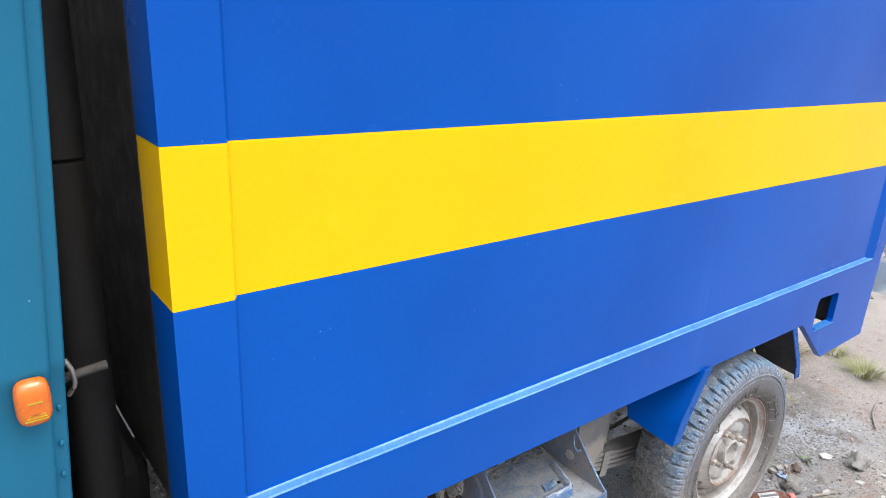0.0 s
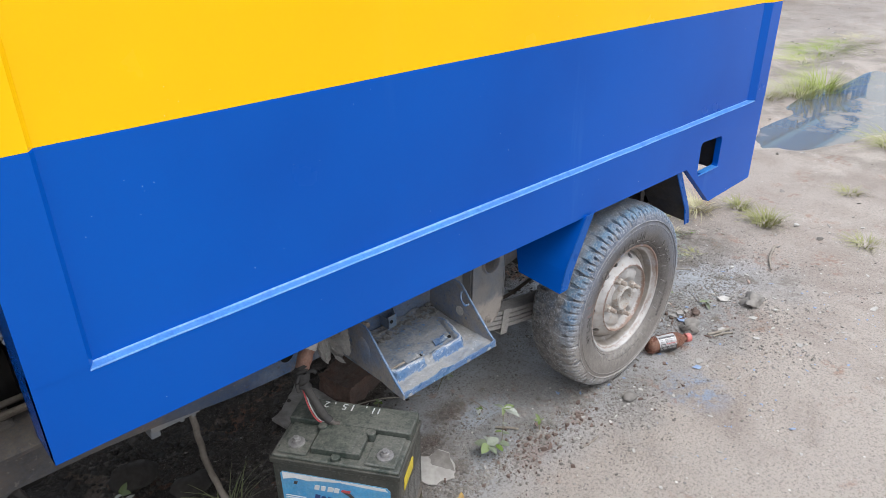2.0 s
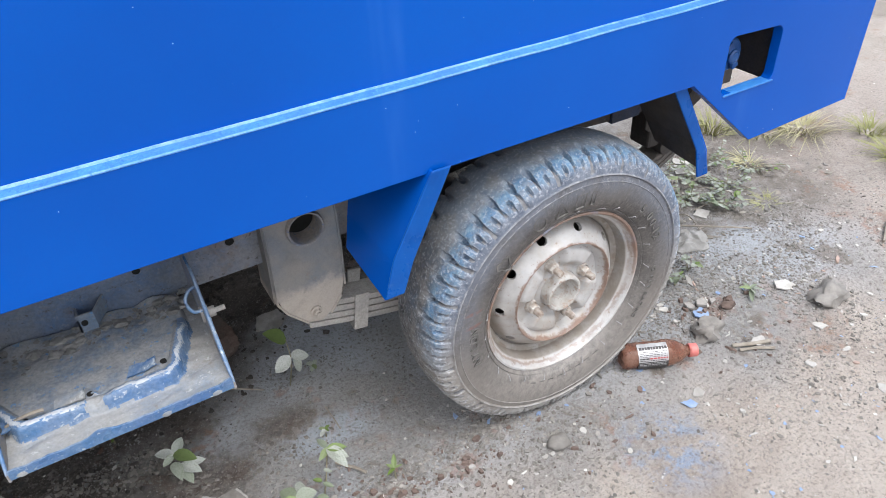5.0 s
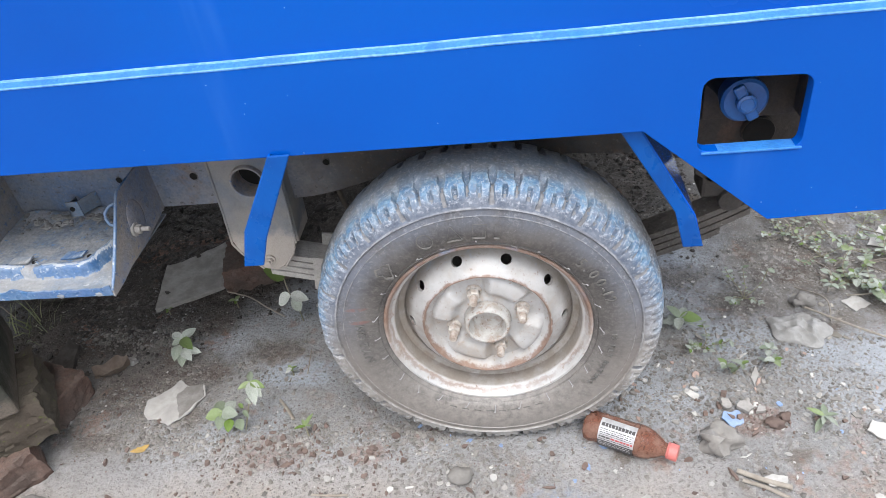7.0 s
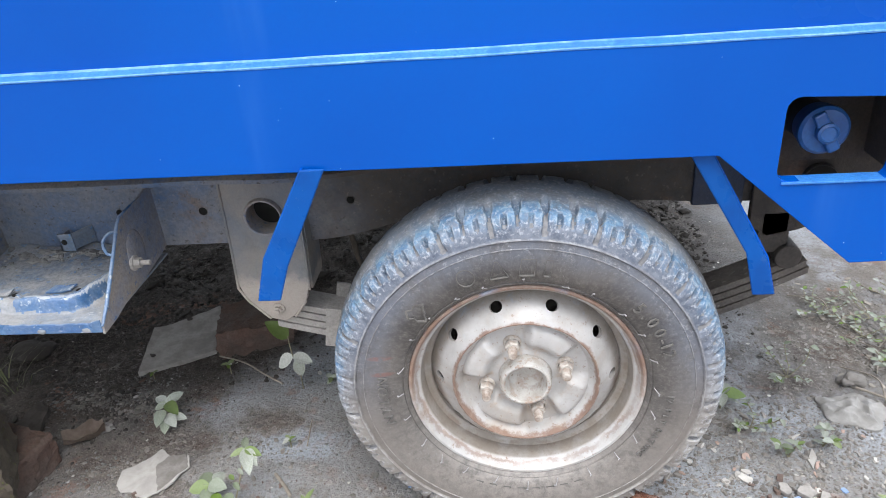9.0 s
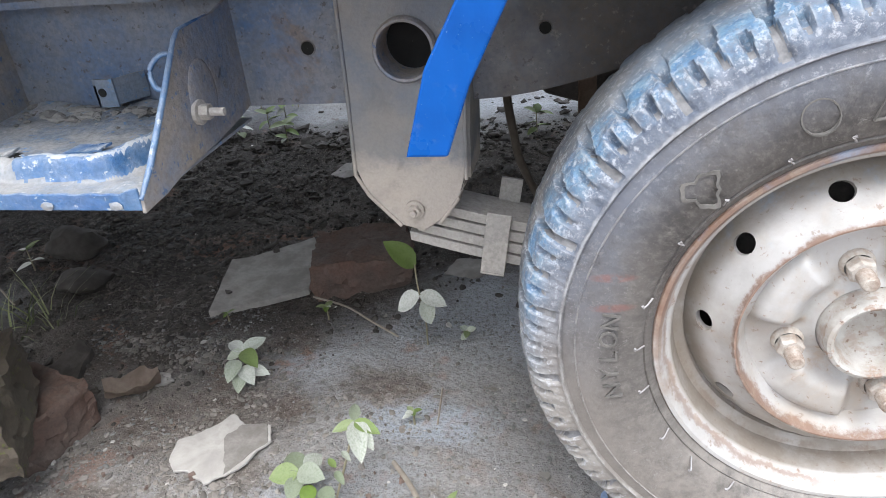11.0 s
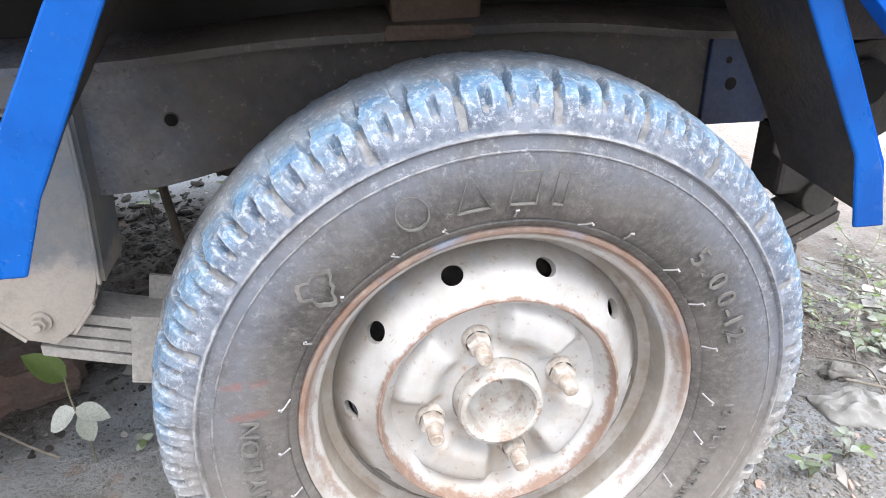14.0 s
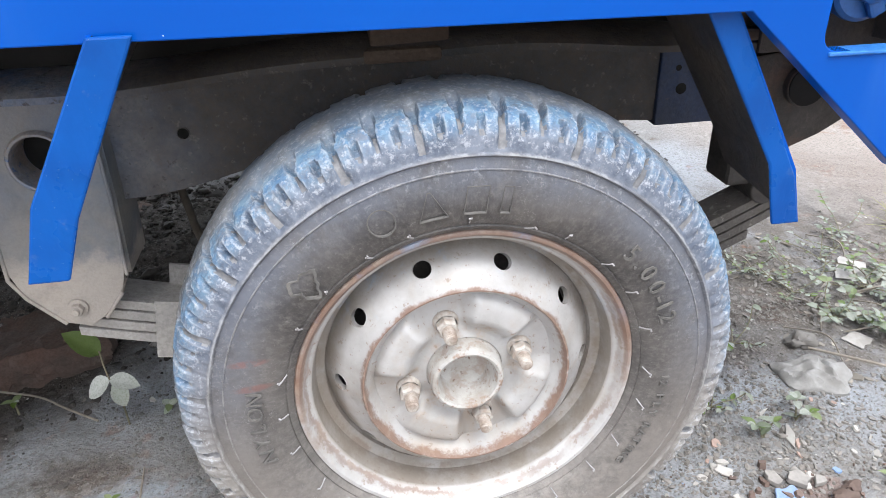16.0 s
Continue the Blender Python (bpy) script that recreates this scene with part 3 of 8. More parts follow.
# brown mud made darker: the box's shade over the rear rail is in it
SHADED_MUD = ((0.042, 0.043, 0.047), (0.082, 0.070, 0.060), (0.135, 0.111, 0.090))
RAIL_ZONES = ((-0.38, -0.20, *SHADED_MUD), (-0.95, -1.12, (0.008, 0.045, 0.14), (0.03, 0.06, 0.12), (0.11, 0.10, 0.09)), (-1.22, -1.38, *SHADED_MUD))
MAT = {
    "blue": paint("royal_blue_gloss_paint", (0.0006, 0.079, 0.41), (0.0006, 0.064, 0.35), (0.06, 0.2, 0.55), 0.13),
    "yellow": paint("chrome_yellow_gloss_paint", (0.86, 0.50, 0.004), (0.85, 0.46, 0.004), (0.88, 0.58, 0.06), 0.15, 0.2),
    "edge": grimy("worn_light_blue_edge", (0.008, 0.115, 0.46), (0.02, 0.18, 0.53), (0.10, 0.32, 0.62), 0.22, rough=0.5, flecks=(0.015, 0.13, 0.5)),
    # pale lines of the ledge: worn paint plus the light its bevel catches
    "edge_pale": grimy("worn_blue_edge_highlight", (0.02, 0.17, 0.54), (0.08, 0.29, 0.63), (0.30, 0.48, 0.70), 0.42, rough=0.5, flecks=(0.03, 0.18, 0.55)),
    "teal": paint("teal_metallic_cab_paint", (0.014, 0.134, 0.235), (0.012, 0.11, 0.20), (0.09, 0.22, 0.28), 0.2, 0.5),
    "chassis": grimy("muddy_blue_grey_chassis", (0.055, 0.125, 0.252), (0.155, 0.176, 0.215), (0.265, 0.24, 0.215), 0.6, rust=(0.125, 0.088, 0.066), flecks=(0.075, 0.07, 0.068), zones=RAIL_ZONES),
    "hanger": grimy("dusty_grey_steel", (0.105, 0.138, 0.185), (0.205, 0.198, 0.19), (0.265, 0.243, 0.22), 0.42, rust=(0.19, 0.14, 0.105), splash=(0.335, (0.40, 0.355, 0.31)), grain=420.0, speck=0.4),
    "gusset": grimy("brown_stained_blue_plate", (0.10, 0.16, 0.27), (0.235, 0.215, 0.195), (0.33, 0.275, 0.225), 0.5, rust=(0.17, 0.11, 0.075), flecks=(0.06, 0.12, 0.24)),
    "rust_bolt": grimy("rusty_muddy_bolt", (0.13, 0.09, 0.065), (0.21, 0.175, 0.145), (0.31, 0.27, 0.23), 0.5, rust=(0.13, 0.065, 0.04)),
    "flake": grimy("flaking_pale_tray_paint", (0.15, 0.20, 0.27), (0.36, 0.36, 0.355), (0.29, 0.275, 0.255), 0.4, rust=(0.16, 0.12, 0.09), flecks=(0.42, 0.43, 0.44)),
    "tray": grimy("scraped_blue_tray_steel", (0.075, 0.135, 0.225), (0.185, 0.205, 0.24), (0.295, 0.295, 0.295), 0.7, rust=(0.17, 0.12, 0.085), flecks=(0.09, 0.21, 0.40)),
    "tray_edge": grimy("scraped_bright_blue_steel", (0.018, 0.10, 0.285), (0.05, 0.15, 0.31), (0.25, 0.285, 0.33), 0.5, rough=0.36, flecks=(0.48, 0.51, 0.54)),
    # white highlight along the bead's crest, put into the colour
    "bead_glint": grimy("pale_bead_glint", (0.34, 0.40, 0.48), (0.46, 0.49, 0.53), (0.42, 0.43, 0.44), 0.4, rough=0.38, flecks=(0.06, 0.16, 0.34)),
    # rear end turns dark brown: shade behind the wheel put into the colour
    "spring": grimy("dusty_spring_steel", (0.27, 0.26, 0.25), (0.36, 0.34, 0.315), (0.45, 0.425, 0.395), 0.6, zones=((0.06, 0.26, (0.05, 0.046, 0.044), (0.10, 0.088, 0.078), (0.14, 0.12, 0.105)),)),
    "dark": grimy("oily_steel_and_wall_shade", (0.028, 0.027, 0.027), (0.05, 0.045, 0.04), (0.12, 0.10, 0.085), 0.45, rust=(0.09, 0.05, 0.035)),
    "guard_in": grimy("mud_splashed_guard", (0.022, 0.028, 0.045), (0.058, 0.047, 0.037), (0.105, 0.085, 0.068), 0.7),
    # its black also stands for shade on the added light blockers
    "plastic": plain("black_plastic_and_shade", (0.009, 0.009, 0.009), (0.014, 0.013, 0.012), 6.0, 0.6, Specular_IOR_Level=0.2),
    "cap_blue": plain("dusty_blue_cap", (0.007, 0.055, 0.21), (0.02, 0.09, 0.26), 30.0, 0.42),
    "void": plain("black_cavity", (0.004, 0.004, 0.004), (0.006, 0.006, 0.005), 18.0, 1.0),
    "rubber": plain("black_rubber", (0.025, 0.024, 0.023), (0.06, 0.055, 0.05), 18.0, 0.8),
    "hose": plain("dusty_brown_hose", (0.085, 0.07, 0.055), (0.15, 0.13, 0.11), 25.0, 0.8),
    "sleeve": grimy("orange_brown_sleeve", (0.24, 0.10, 0.06), (0.17, 0.085, 0.06), (0.30, 0.22, 0.18), 0.4, rough=0.7),
    "rail_mud": grimy("mud_brown_rail", (0.045, 0.05, 0.06), (0.08, 0.07, 0.062), (0.125, 0.105, 0.088), 0.6, flecks=(0.03, 0.05, 0.09)),
    "rail_blue": grimy("dark_navy_rail", (0.006, 0.032, 0.10), (0.02, 0.035, 0.07), (0.085, 0.07, 0.058), 0.45, rough=0.6),
    "wood": grimy("red_brown_timber", (0.085, 0.056, 0.042), (0.125, 0.088, 0.066), (0.17, 0.135, 0.108), 0.4, rough=0.85),
    "steel": plain("dull_zinc_steel", (0.42, 0.40, 0.37), (0.26, 0.235, 0.21), 45.0, 0.5, 0.55),
    "rusty": plain("rusty_stud_steel", (0.25, 0.19, 0.15), (0.46, 0.42, 0.375), 130.0, 0.6, 0.1, 0.5, 300.0),
    "slot_mud": plain("dried_mud_in_tread", (0.235, 0.235, 0.24), (0.13, 0.132, 0.14), 90.0, 0.9, 0.0, 0.7, 260.0),
    "hub": hub_material(),
    # box blue again, darkened by the shade painted into it
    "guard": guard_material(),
    "nut": plain("chalky_wheel_nut", (0.50, 0.475, 0.44), (0.33, 0.265, 0.215), 110.0, 0.55, 0.1, 0.5, 300.0),
    "tyre": tyre_material(),
    "rim": rim_material(),
    "letter": plain("raised_dusty_rubber", (0.155, 0.147, 0.137), (0.085, 0.081, 0.077), 60.0, 0.75),
    "hair": plain("pale_rubber_whisker", (0.34, 0.33, 0.33), (0.22, 0.21, 0.21), 80.0, 0.7),
    "amber": plain("amber_lens", (0.72, 0.17, 0.012), (0.62, 0.13, 0.01), 30.0, 0.25, 0.0, 0.15, Coat_Weight=0.6),
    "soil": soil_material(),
    "water": water_material(),
    "stone": plain("grey_rubble", (0.34, 0.315, 0.285), (0.19, 0.175, 0.16), 24.0, 0.9, 0.0, 0.7, 90.0, 0.6),
    "slab": plain("pale_mortar_slab", (0.34, 0.318, 0.292), (0.215, 0.20, 0.185), 26.0, 0.9, 0.0, 1.0, 75.0),
    "brick": grimy("worn_red_brick", (0.125, 0.070, 0.052), (0.072, 0.049, 0.041), (0.135, 0.108, 0.09), 0.5, rough=0.92),
    "brick_red": plain("crumbled_red_brick", (0.20, 0.138, 0.112), (0.165, 0.122, 0.105), 40.0, 0.95, 0.0, 0.8, 160.0, 0.6),
    "moss": grimy("mossy_brick", (0.062, 0.047, 0.035), (0.042, 0.035, 0.022), (0.085, 0.07, 0.054), 0.5, rough=0.95, flecks=(0.075, 0.085, 0.018)),
    "grit": plain("damp_mud_crumb", (0.27, 0.245, 0.22), (0.19, 0.17, 0.15), 30.0, 0.95, 0.0, 0.8, 120.0, 0.8),
    "wet_clod": plain("wet_black_clod", (0.075, 0.07, 0.068), (0.035, 0.032, 0.03), 30.0, 0.8, 0.0, 0.8, 120.0, 0.7),
    "leaf_yellow": plain("fallen_yellow_leaf", (0.42, 0.27, 0.08), (0.30, 0.2, 0.07), 30.0, 0.7),
    "tray_mud": plain("dried_mud_flake", (0.30, 0.29, 0.275), (0.20, 0.19, 0.18), 40.0, 0.95, 0.0, 0.8, 160.0, 0.6),
    "clod_grey": plain("dry_grey_clod", (0.25, 0.245, 0.235), (0.17, 0.165, 0.155), 40.0, 0.95, 0.0, 0.8, 160.0, 0.6),
    "crust": plain("dried_grey_mud", (0.25, 0.235, 0.215), (0.17, 0.155, 0.14), 40.0, 0.95, 0.0, 0.8, 160.0),
    "clod": plain("dark_earth_clod", (0.092, 0.08, 0.07), (0.048, 0.041, 0.036), 30.0, 0.95, 0.0, 0.8, 120.0, 0.8),
    "chip": plain("white_plaster_chip", (0.54, 0.515, 0.48), (0.40, 0.375, 0.34), 25.0, 0.85, 0.0, 0.3, 150.0, 0.4),
    "chip_dull": plain("dull_cream_litter", (0.40, 0.365, 0.31), (0.26, 0.22, 0.18), 25.0, 0.9, 0.0, 0.3, 150.0, 0.7),
    "pink": plain("pinkish_tile_flake", (0.42, 0.30, 0.25), (0.33, 0.24, 0.20), 25.0, 0.85),
    "bluechip": plain("blue_paint_flake", (0.18, 0.27, 0.45), (0.28, 0.35, 0.47), 40.0, 0.7),
    "leaf_dusty": leaf_material("dust_coated_leaf", (0.11, 0.17, 0.045), (0.55, 0.56, 0.525), 0.97),
    "leaf_grey": leaf_material("grey_green_dusty_leaf", (0.09, 0.13, 0.045), (0.33, 0.345, 0.305), 0.75),
    "leaf_green": leaf_material("fresh_green_leaf", (0.105, 0.175, 0.016), (0.32, 0.34, 0.24), 0.16),
    "grass": leaf_material("pale_dry_grass", (0.27, 0.28, 0.08), (0.48, 0.43, 0.27), 0.6),
    "grass_green": leaf_material("bright_marsh_grass", (0.27, 0.35, 0.04), (0.45, 0.42, 0.2), 0.3),
    "grass_dark": leaf_material("dark_shade_grass", (0.08, 0.13, 0.02), (0.3, 0.29, 0.18), 0.3),
    "dry_leaf": plain("dry_brown_leaf", (0.30, 0.24, 0.195), (0.19, 0.14, 0.11), 30.0, 0.8),
    "stem": plain("dry_plant_stem", (0.16, 0.15, 0.09), (0.24, 0.21, 0.15), 40.0, 0.8),
    "twig": plain("bleached_twig", (0.30, 0.265, 0.22), (0.21, 0.18, 0.145), 40.0, 0.85),
    "batt": grimy("dirty_black_battery_case", (0.016, 0.02, 0.016), (0.026, 0.03, 0.025), (0.12, 0.112, 0.095), 0.4, rough=0.42, flecks=(0.10, 0.095, 0.08), splash=(0.17, (0.135, 0.112, 0.092))),
    "batt_top": grimy("dusty_dark_green_lid", (0.010, 0.024, 0.018), (0.02, 0.034, 0.028), (0.21, 0.20, 0.175), 0.46, rough=0.42, flecks=(0.035, 0.05, 0.04)),
    "label_blue": grimy("sky_blue_label", (0.02, 0.22, 0.46), (0.06, 0.36, 0.58), (0.34, 0.38, 0.40), 0.35, rough=0.45, flecks=(0.10, 0.30, 0.42)),
    "label_white": plain("faded_white_label", (0.62, 0.63, 0.62), (0.46, 0.48, 0.48), 30.0, 0.5),
    "label_silver": plain("dull_silver_label", (0.50, 0.50, 0.50), (0.33, 0.32, 0.32), 60.0, 0.4, 0.3),
    "label_navy": plain("navy_print", (0.012, 0.03, 0.12), (0.02, 0.04, 0.15), 30.0, 0.5),
    "label_yellow": plain("yellow_sticker", (0.56, 0.43, 0.02), (0.40, 0.32, 0.03), 30.0, 0.5),
    "label_red": plain("red_print", (0.45, 0.05, 0.06), (0.36, 0.06, 0.06), 30.0, 0.5),
    "label_black": plain("black_print", (0.03, 0.028, 0.028), (0.05, 0.045, 0.045), 30.0, 0.55),
    "lead": plain("grey_lead_post", (0.33, 0.32, 0.31), (0.2, 0.195, 0.19), 60.0, 0.5, 0.5),
    "pet": plain("clear_brown_bottle", (0.25, 0.10, 0.065), (0.40, 0.24, 0.18), 45.0, 0.12, 0.0, 0.25, Transmission_Weight=0.55, IOR=1.2),
    "cap_red": plain("red_bottle_cap", (0.55, 0.17, 0.15), (0.46, 0.13, 0.11), 40.0, 0.45),
    "board": plain("pale_curled_board", (0.43, 0.41, 0.38), (0.33, 0.312, 0.29), 18.0, 0.9, 0.0, 0.5, 130.0),
    "cloth": plain("dirty_grey_rag", (0.34, 0.33, 0.315), (0.24, 0.23, 0.215), 22.0, 0.95, 0.0, 0.6, 260.0),
    "paper": plain("grey_scrap_board", (0.36, 0.345, 0.315), (0.26, 0.25, 0.225), 15.0, 0.9),
    "far_blue": plain("sky_blue_truck_paint", (0.015, 0.24, 0.62), (0.02, 0.28, 0.66), 3.0, 0.4),
    "far_light": plain("light_blue_rail_paint", (0.09, 0.40, 0.74), (0.13, 0.44, 0.76), 3.0, 0.4),
    "far_white": plain("white_truck_lettering", (0.7, 0.72, 0.74), (0.6, 0.62, 0.64), 3.0, 0.5),
    "far_tyre": plain("mud_brown_truck_tyre", (0.085, 0.07, 0.058), (0.15, 0.125, 0.10), 6.0, 0.85),
    "far_red": plain("faded_red_paint", (0.40, 0.05, 0.05), (0.32, 0.06, 0.06), 3.0, 0.5),
    "fence": plain("grey_weathered_boards", (0.33, 0.31, 0.29), (0.22, 0.205, 0.19), 2.0, 0.9),
}


# ---- builders ----
TAU = 2 * math.pi


def part(name, bm, material, parent=None, label="", loc=None, bevel=0.0, smooth=None, rot=None):
    """Links a bmesh as one mesh object under a thing or a part."""
    me = bpy.data.meshes.new(name)
    bmesh.ops.recalc_face_normals(bm, faces=bm.faces)
    bm.to_mesh(me)
    bm.free()
    for m in material if isinstance(material, (list, tuple)) else (material,):
        me.materials.append(MAT[m])
    if smooth is not None:
        me.shade_smooth()
        me.set_sharp_from_angle(angle=radians(smooth))
    ob = new(name, me)
    if loc or rot:
        ob.matrix_basis = pose(*(loc or (0, 0, 0)), *(rot or (0, 0, 0)))
    ob.parent = parent
    if bevel:
        mod = ob.modifiers.new("edge", "BEVEL")
        mod.width, mod.segments, mod.limit_method, mod.angle_limit = bevel, 2, "ANGLE", radians(35)
    if label:
        ob["label"] = label
    return ob


def thing(name, label, category, loc=(0, 0, 0), rz=0.0, group="", kind=""):
    ob = new(name)
    ob.empty_display_size = 0.05
    ob.matrix_basis = pose(*loc, 0, 0, rz)
    return tagged(ob, label, category, group, kind)


def box(bm, x0, x1, y0, y1, z0, z1, mat=0):
    v = [bm.verts.new((x, y, z)) for x in (x0, x1) for y in (y0, y1) for z in (z0, z1)]
    for q in ((0, 1, 3, 2), (4, 6, 7, 5), (0, 4, 5, 1), (2, 3, 7, 6), (0, 2, 6, 4), (1, 5, 7, 3)):
        bm.faces.new([v[i] for i in q]).material_index = mat
    return bm


def prism(bm, poly, a, b, axis="y", mat=0):
    """A flat outline given in the two other axes, extruded along axis from a to b."""
    def at(p, q):
        return {"y": (p[0], q, p[1]), "x": (q, p[0], p[1]), "z": (p[0], p[1], q)}[axis]
    lo, hi = [bm.verts.new(at(p, a)) for p in poly], [bm.verts.new(at(p, b)) for p in poly]
    n = len(poly)
    bm.faces.new(lo).material_index = mat
    bm.faces.new(hi[::-1]).material_index = mat
    for i in range(n):
        bm.faces.new((lo[i], hi[i], hi[(i + 1) % n], lo[(i + 1) % n])).material_index = mat
    return bm


def frame_axes(d):
    d = Vector(d).normalized()
    a = d.cross(Vector((0, 0, 1)) if abs(d.z) < 0.9 else Vector((1, 0, 0))).normalized()
    return a, d.cross(a)


def rod(bm, path, radius, seg=10, mat=0, caps=True):
    """A round bar along a path; radius may be a list."""
    pts = [Vector(p) for p in path]
    rings = []
    for i, p in enumerate(pts):
        d = pts[min(i + 1, len(pts) - 1)] - pts[max(i - 1, 0)]
        a, b = frame_axes(d)
        r = radius[i] if isinstance(radius, (list, tuple)) else radius
        rings.append([bm.verts.new(p + r * (math.cos(TAU * k / seg) * a + math.sin(TAU * k / seg) * b)) for k in range(seg)])
    for lo, hi in zip(rings, rings[1:]):
        for k in range(seg):
            bm.faces.new((lo[k], lo[(k + 1) % seg], hi[(k + 1) % seg], hi[k])).material_index = mat
    if caps:
        bm.faces.new(rings[0][::-1]).material_index = mat
        bm.faces.new(rings[-1]).material_index = mat
    return bm


def curve_points(ctrl, n):
    """A smooth line through control points."""
    c = [Vector(p) for p in ctrl]
    c = [2 * c[0] - c[1]] + c + [2 * c[-1] - c[-2]]
    out = []
    for i in range(1, len(c) - 2):
        for k in range(n):
            t = k / n
            a, b, d, e = c[i - 1], c[i], c[i + 1], c[i + 2]
            out.append(0.5 * (2 * b + (d - a) * t + (2 * a - 5 * b + 4 * d - e) * t * t + (3 * b - a - 3 * d + e) * t ** 3))
    return out + [c[-2]]


def revolve(bm, profile, seg, mat=0, closed=False):
    """Turns rows of (radius, y) about the y axis."""
    rings = [[bm.verts.new((r * math.cos(TAU * k / seg), y, r * math.sin(TAU * k / seg))) for k in range(seg)] for r, y in profile]
    for lo, hi in zip(rings, rings[1:] + (rings[:1] if closed else [])):
        for k in range(seg):
            bm.faces.new((lo[k], lo[(k + 1) % seg], hi[(k + 1) % seg], hi[k])).material_index = mat
    return bm


def lump(bm, centre, size, seed=0, rough=0.3, sub=2, mat=0, flat=0.0):
    """An uneven stone."""
    made = bmesh.ops.create_icosphere(bm, subdivisions=sub, radius=1.0)["verts"]
    for v in made:
        p = v.co.copy()
        k = 1 + rough * (noise.noise(p * 1.3 + Vector((seed * 7.3, seed, 0))) + 0.5 * noise.noise(p * 3.1 + Vector((seed, 0, seed * 3.7))))
        p *= k
        if flat:
            p.z = max(-flat, min(flat, p.z))
        v.co = Vector(centre) + Vector((p.x * size[0], p.y * size[1], p.z * size[2]))
    for f in {f for v in made for f in v.link_faces}:
        f.material_index = mat
    return bm


def slab(bm, outline, z0, z1, seed=0, wobble=0.005):
    """A thin broken plate with an uneven outline."""
    pts = []
    n = len(outline)
    for i, (x, y) in enumerate(outline):
        nx, ny = outline[(i + 1) % n]
        for k in range(7):
            t = k / 7
            p = Vector((x + (nx - x) * t, y + (ny - y) * t, 0))
            w = noise.noise_vector(p * 40 + Vector((seed, 0, 0))) * wobble + noise.noise_vector(p * 130 + Vector((seed, 3, 0))) * wobble * 0.5
            pts.append((p.x + w.x, p.y + w.y))
    return prism(bm, pts, z0, z1, "z")


def words(text, size, depth, place, spread=1.0, gap=0.15):
    """A bmesh of raised letters, each set by place(distance along the line)."""
    bm = bmesh.new()
    at = 0.0
    share = [0.5 if ch in " .I1-" else 1.0 for ch in text]
    for ch, own, following in zip(text, share, share[1:] + [1.0]):
        if ch != " ":
            cu = bpy.data.curves.new("glyph", "FONT")
            cu.body, cu.size, cu.extrude, cu.align_x = ch, size, depth, "CENTER"
            cu.resolution_u = 2
            ob = bpy.data.objects.new("glyph", cu)
            me = bpy.data.meshes.new_from_object(ob)
            me.transform(place(at))
            bm.from_mesh(me)
            bpy.data.meshes.remove(me)
            bpy.data.objects.remove(ob)
            bpy.data.curves.remove(cu)
        at += size * (0.62 + gap) * spread * (own + following) / 2
    return bm


GROUND = -0.017


def ground_z(x, y):
    """The lie of the mud: slow swells, ruts, a sunk puddle and lumps under the chassis."""
    p = Vector((x, y, 0))
    far = max(0.0, math.hypot(x, y) - 2.0)
    z = GROUND + 0.012 * noise.noise(p * 1.1) + 0.005 * noise.noise(p * 4.3) + min(0.035, 0.004 * far) * noise.noise(p * 0.45)
    z += 0.006 * math.exp(-((y - 0.004 - 0.04 * max(0.0, x + 0.45)) / 0.022) ** 2) * max(0.0, noise.noise(p * 14) + 0.35) if -0.75 < x < -0.1 else 0.0
    z += 0.0028 * noise.noise(p * 17) + 0.0016 * noise.noise(p * 43)
    under = max(0.0, min(1.0, (y - 0.25) / 0.25)) * max(0.0, min(1.0, (2.2 - y) / 0.4)) * max(0.0, min(1.0, (0.6 - x) / 0.3)) * max(0.0, min(1.0, (x + 2.4) / 0.3))
    z += under * (0.012 * noise.noise(p * 9) + 0.010 * abs(noise.noise(p * 21)) + 0.006 * max(0.0, noise.noise(p * 41)))
    z += (0.3 + 0.7 * max(0.0, min(1.0, (y + 0.05) / 0.2))) * (0.0022 * abs(noise.noise(p * 29)) + 0.0016 * noise.noise(p * 60)) if abs(x) < 2.2 and -0.6 < y < 1.4 else 0.0
    rut = math.exp(-(((x + y * 0.8 - 5.9) / 0.16) ** 2)) * max(0.0, min(1.0, (y - 0.6) / 0.5))
    z += 0.05 * rut * (0.6 + noise.noise(p * 3.0))
    d = min(((x - 3.2) / 0.6) ** 2 + ((y - 0.62) / 0.28) ** 2, ((x - 4.3) / 1.35) ** 2 + ((y - 0.58) / 0.40) ** 2)
    d += 0.75 * noise.noise(p * 2.3) + 0.45 * noise.noise(p * 6.0) + 0.3 * noise.noise(p * 13.0)
    z -= 0.035 * max(0.0, min(1.0, (1.45 - d) / 1.1))
    sunk = max(0.0, min(1.0, (y - 0.28) / 0.2)) * max(0.0, min(1.0, (-0.45 - x) / 0.25)) * max(0.0, min(1.0, (1.3 - y) / 0.3))
    z -= 0.02 * sunk * sunk * (3 - 2 * sunk)
    wheel = math.exp(-((x - 0.0) / 0.16) ** 2 - ((y - 0.07) / 0.12) ** 2)
    return z - 0.004 * wheel


def spaced(lo, hi, fine_lo, fine_hi, step, grow=1.16):
    mid = list(np.arange(fine_lo, fine_hi, step))
    up, s, v = [], step, mid[-1]
    while v < hi:
        s *= grow
        v += s
        up.append(min(v, hi))
    down, s, v = [], step, mid[0]
    while v > lo:
        s *= grow
        v -= s
        down.append(max(v, lo))
    return down[::-1] + mid + up


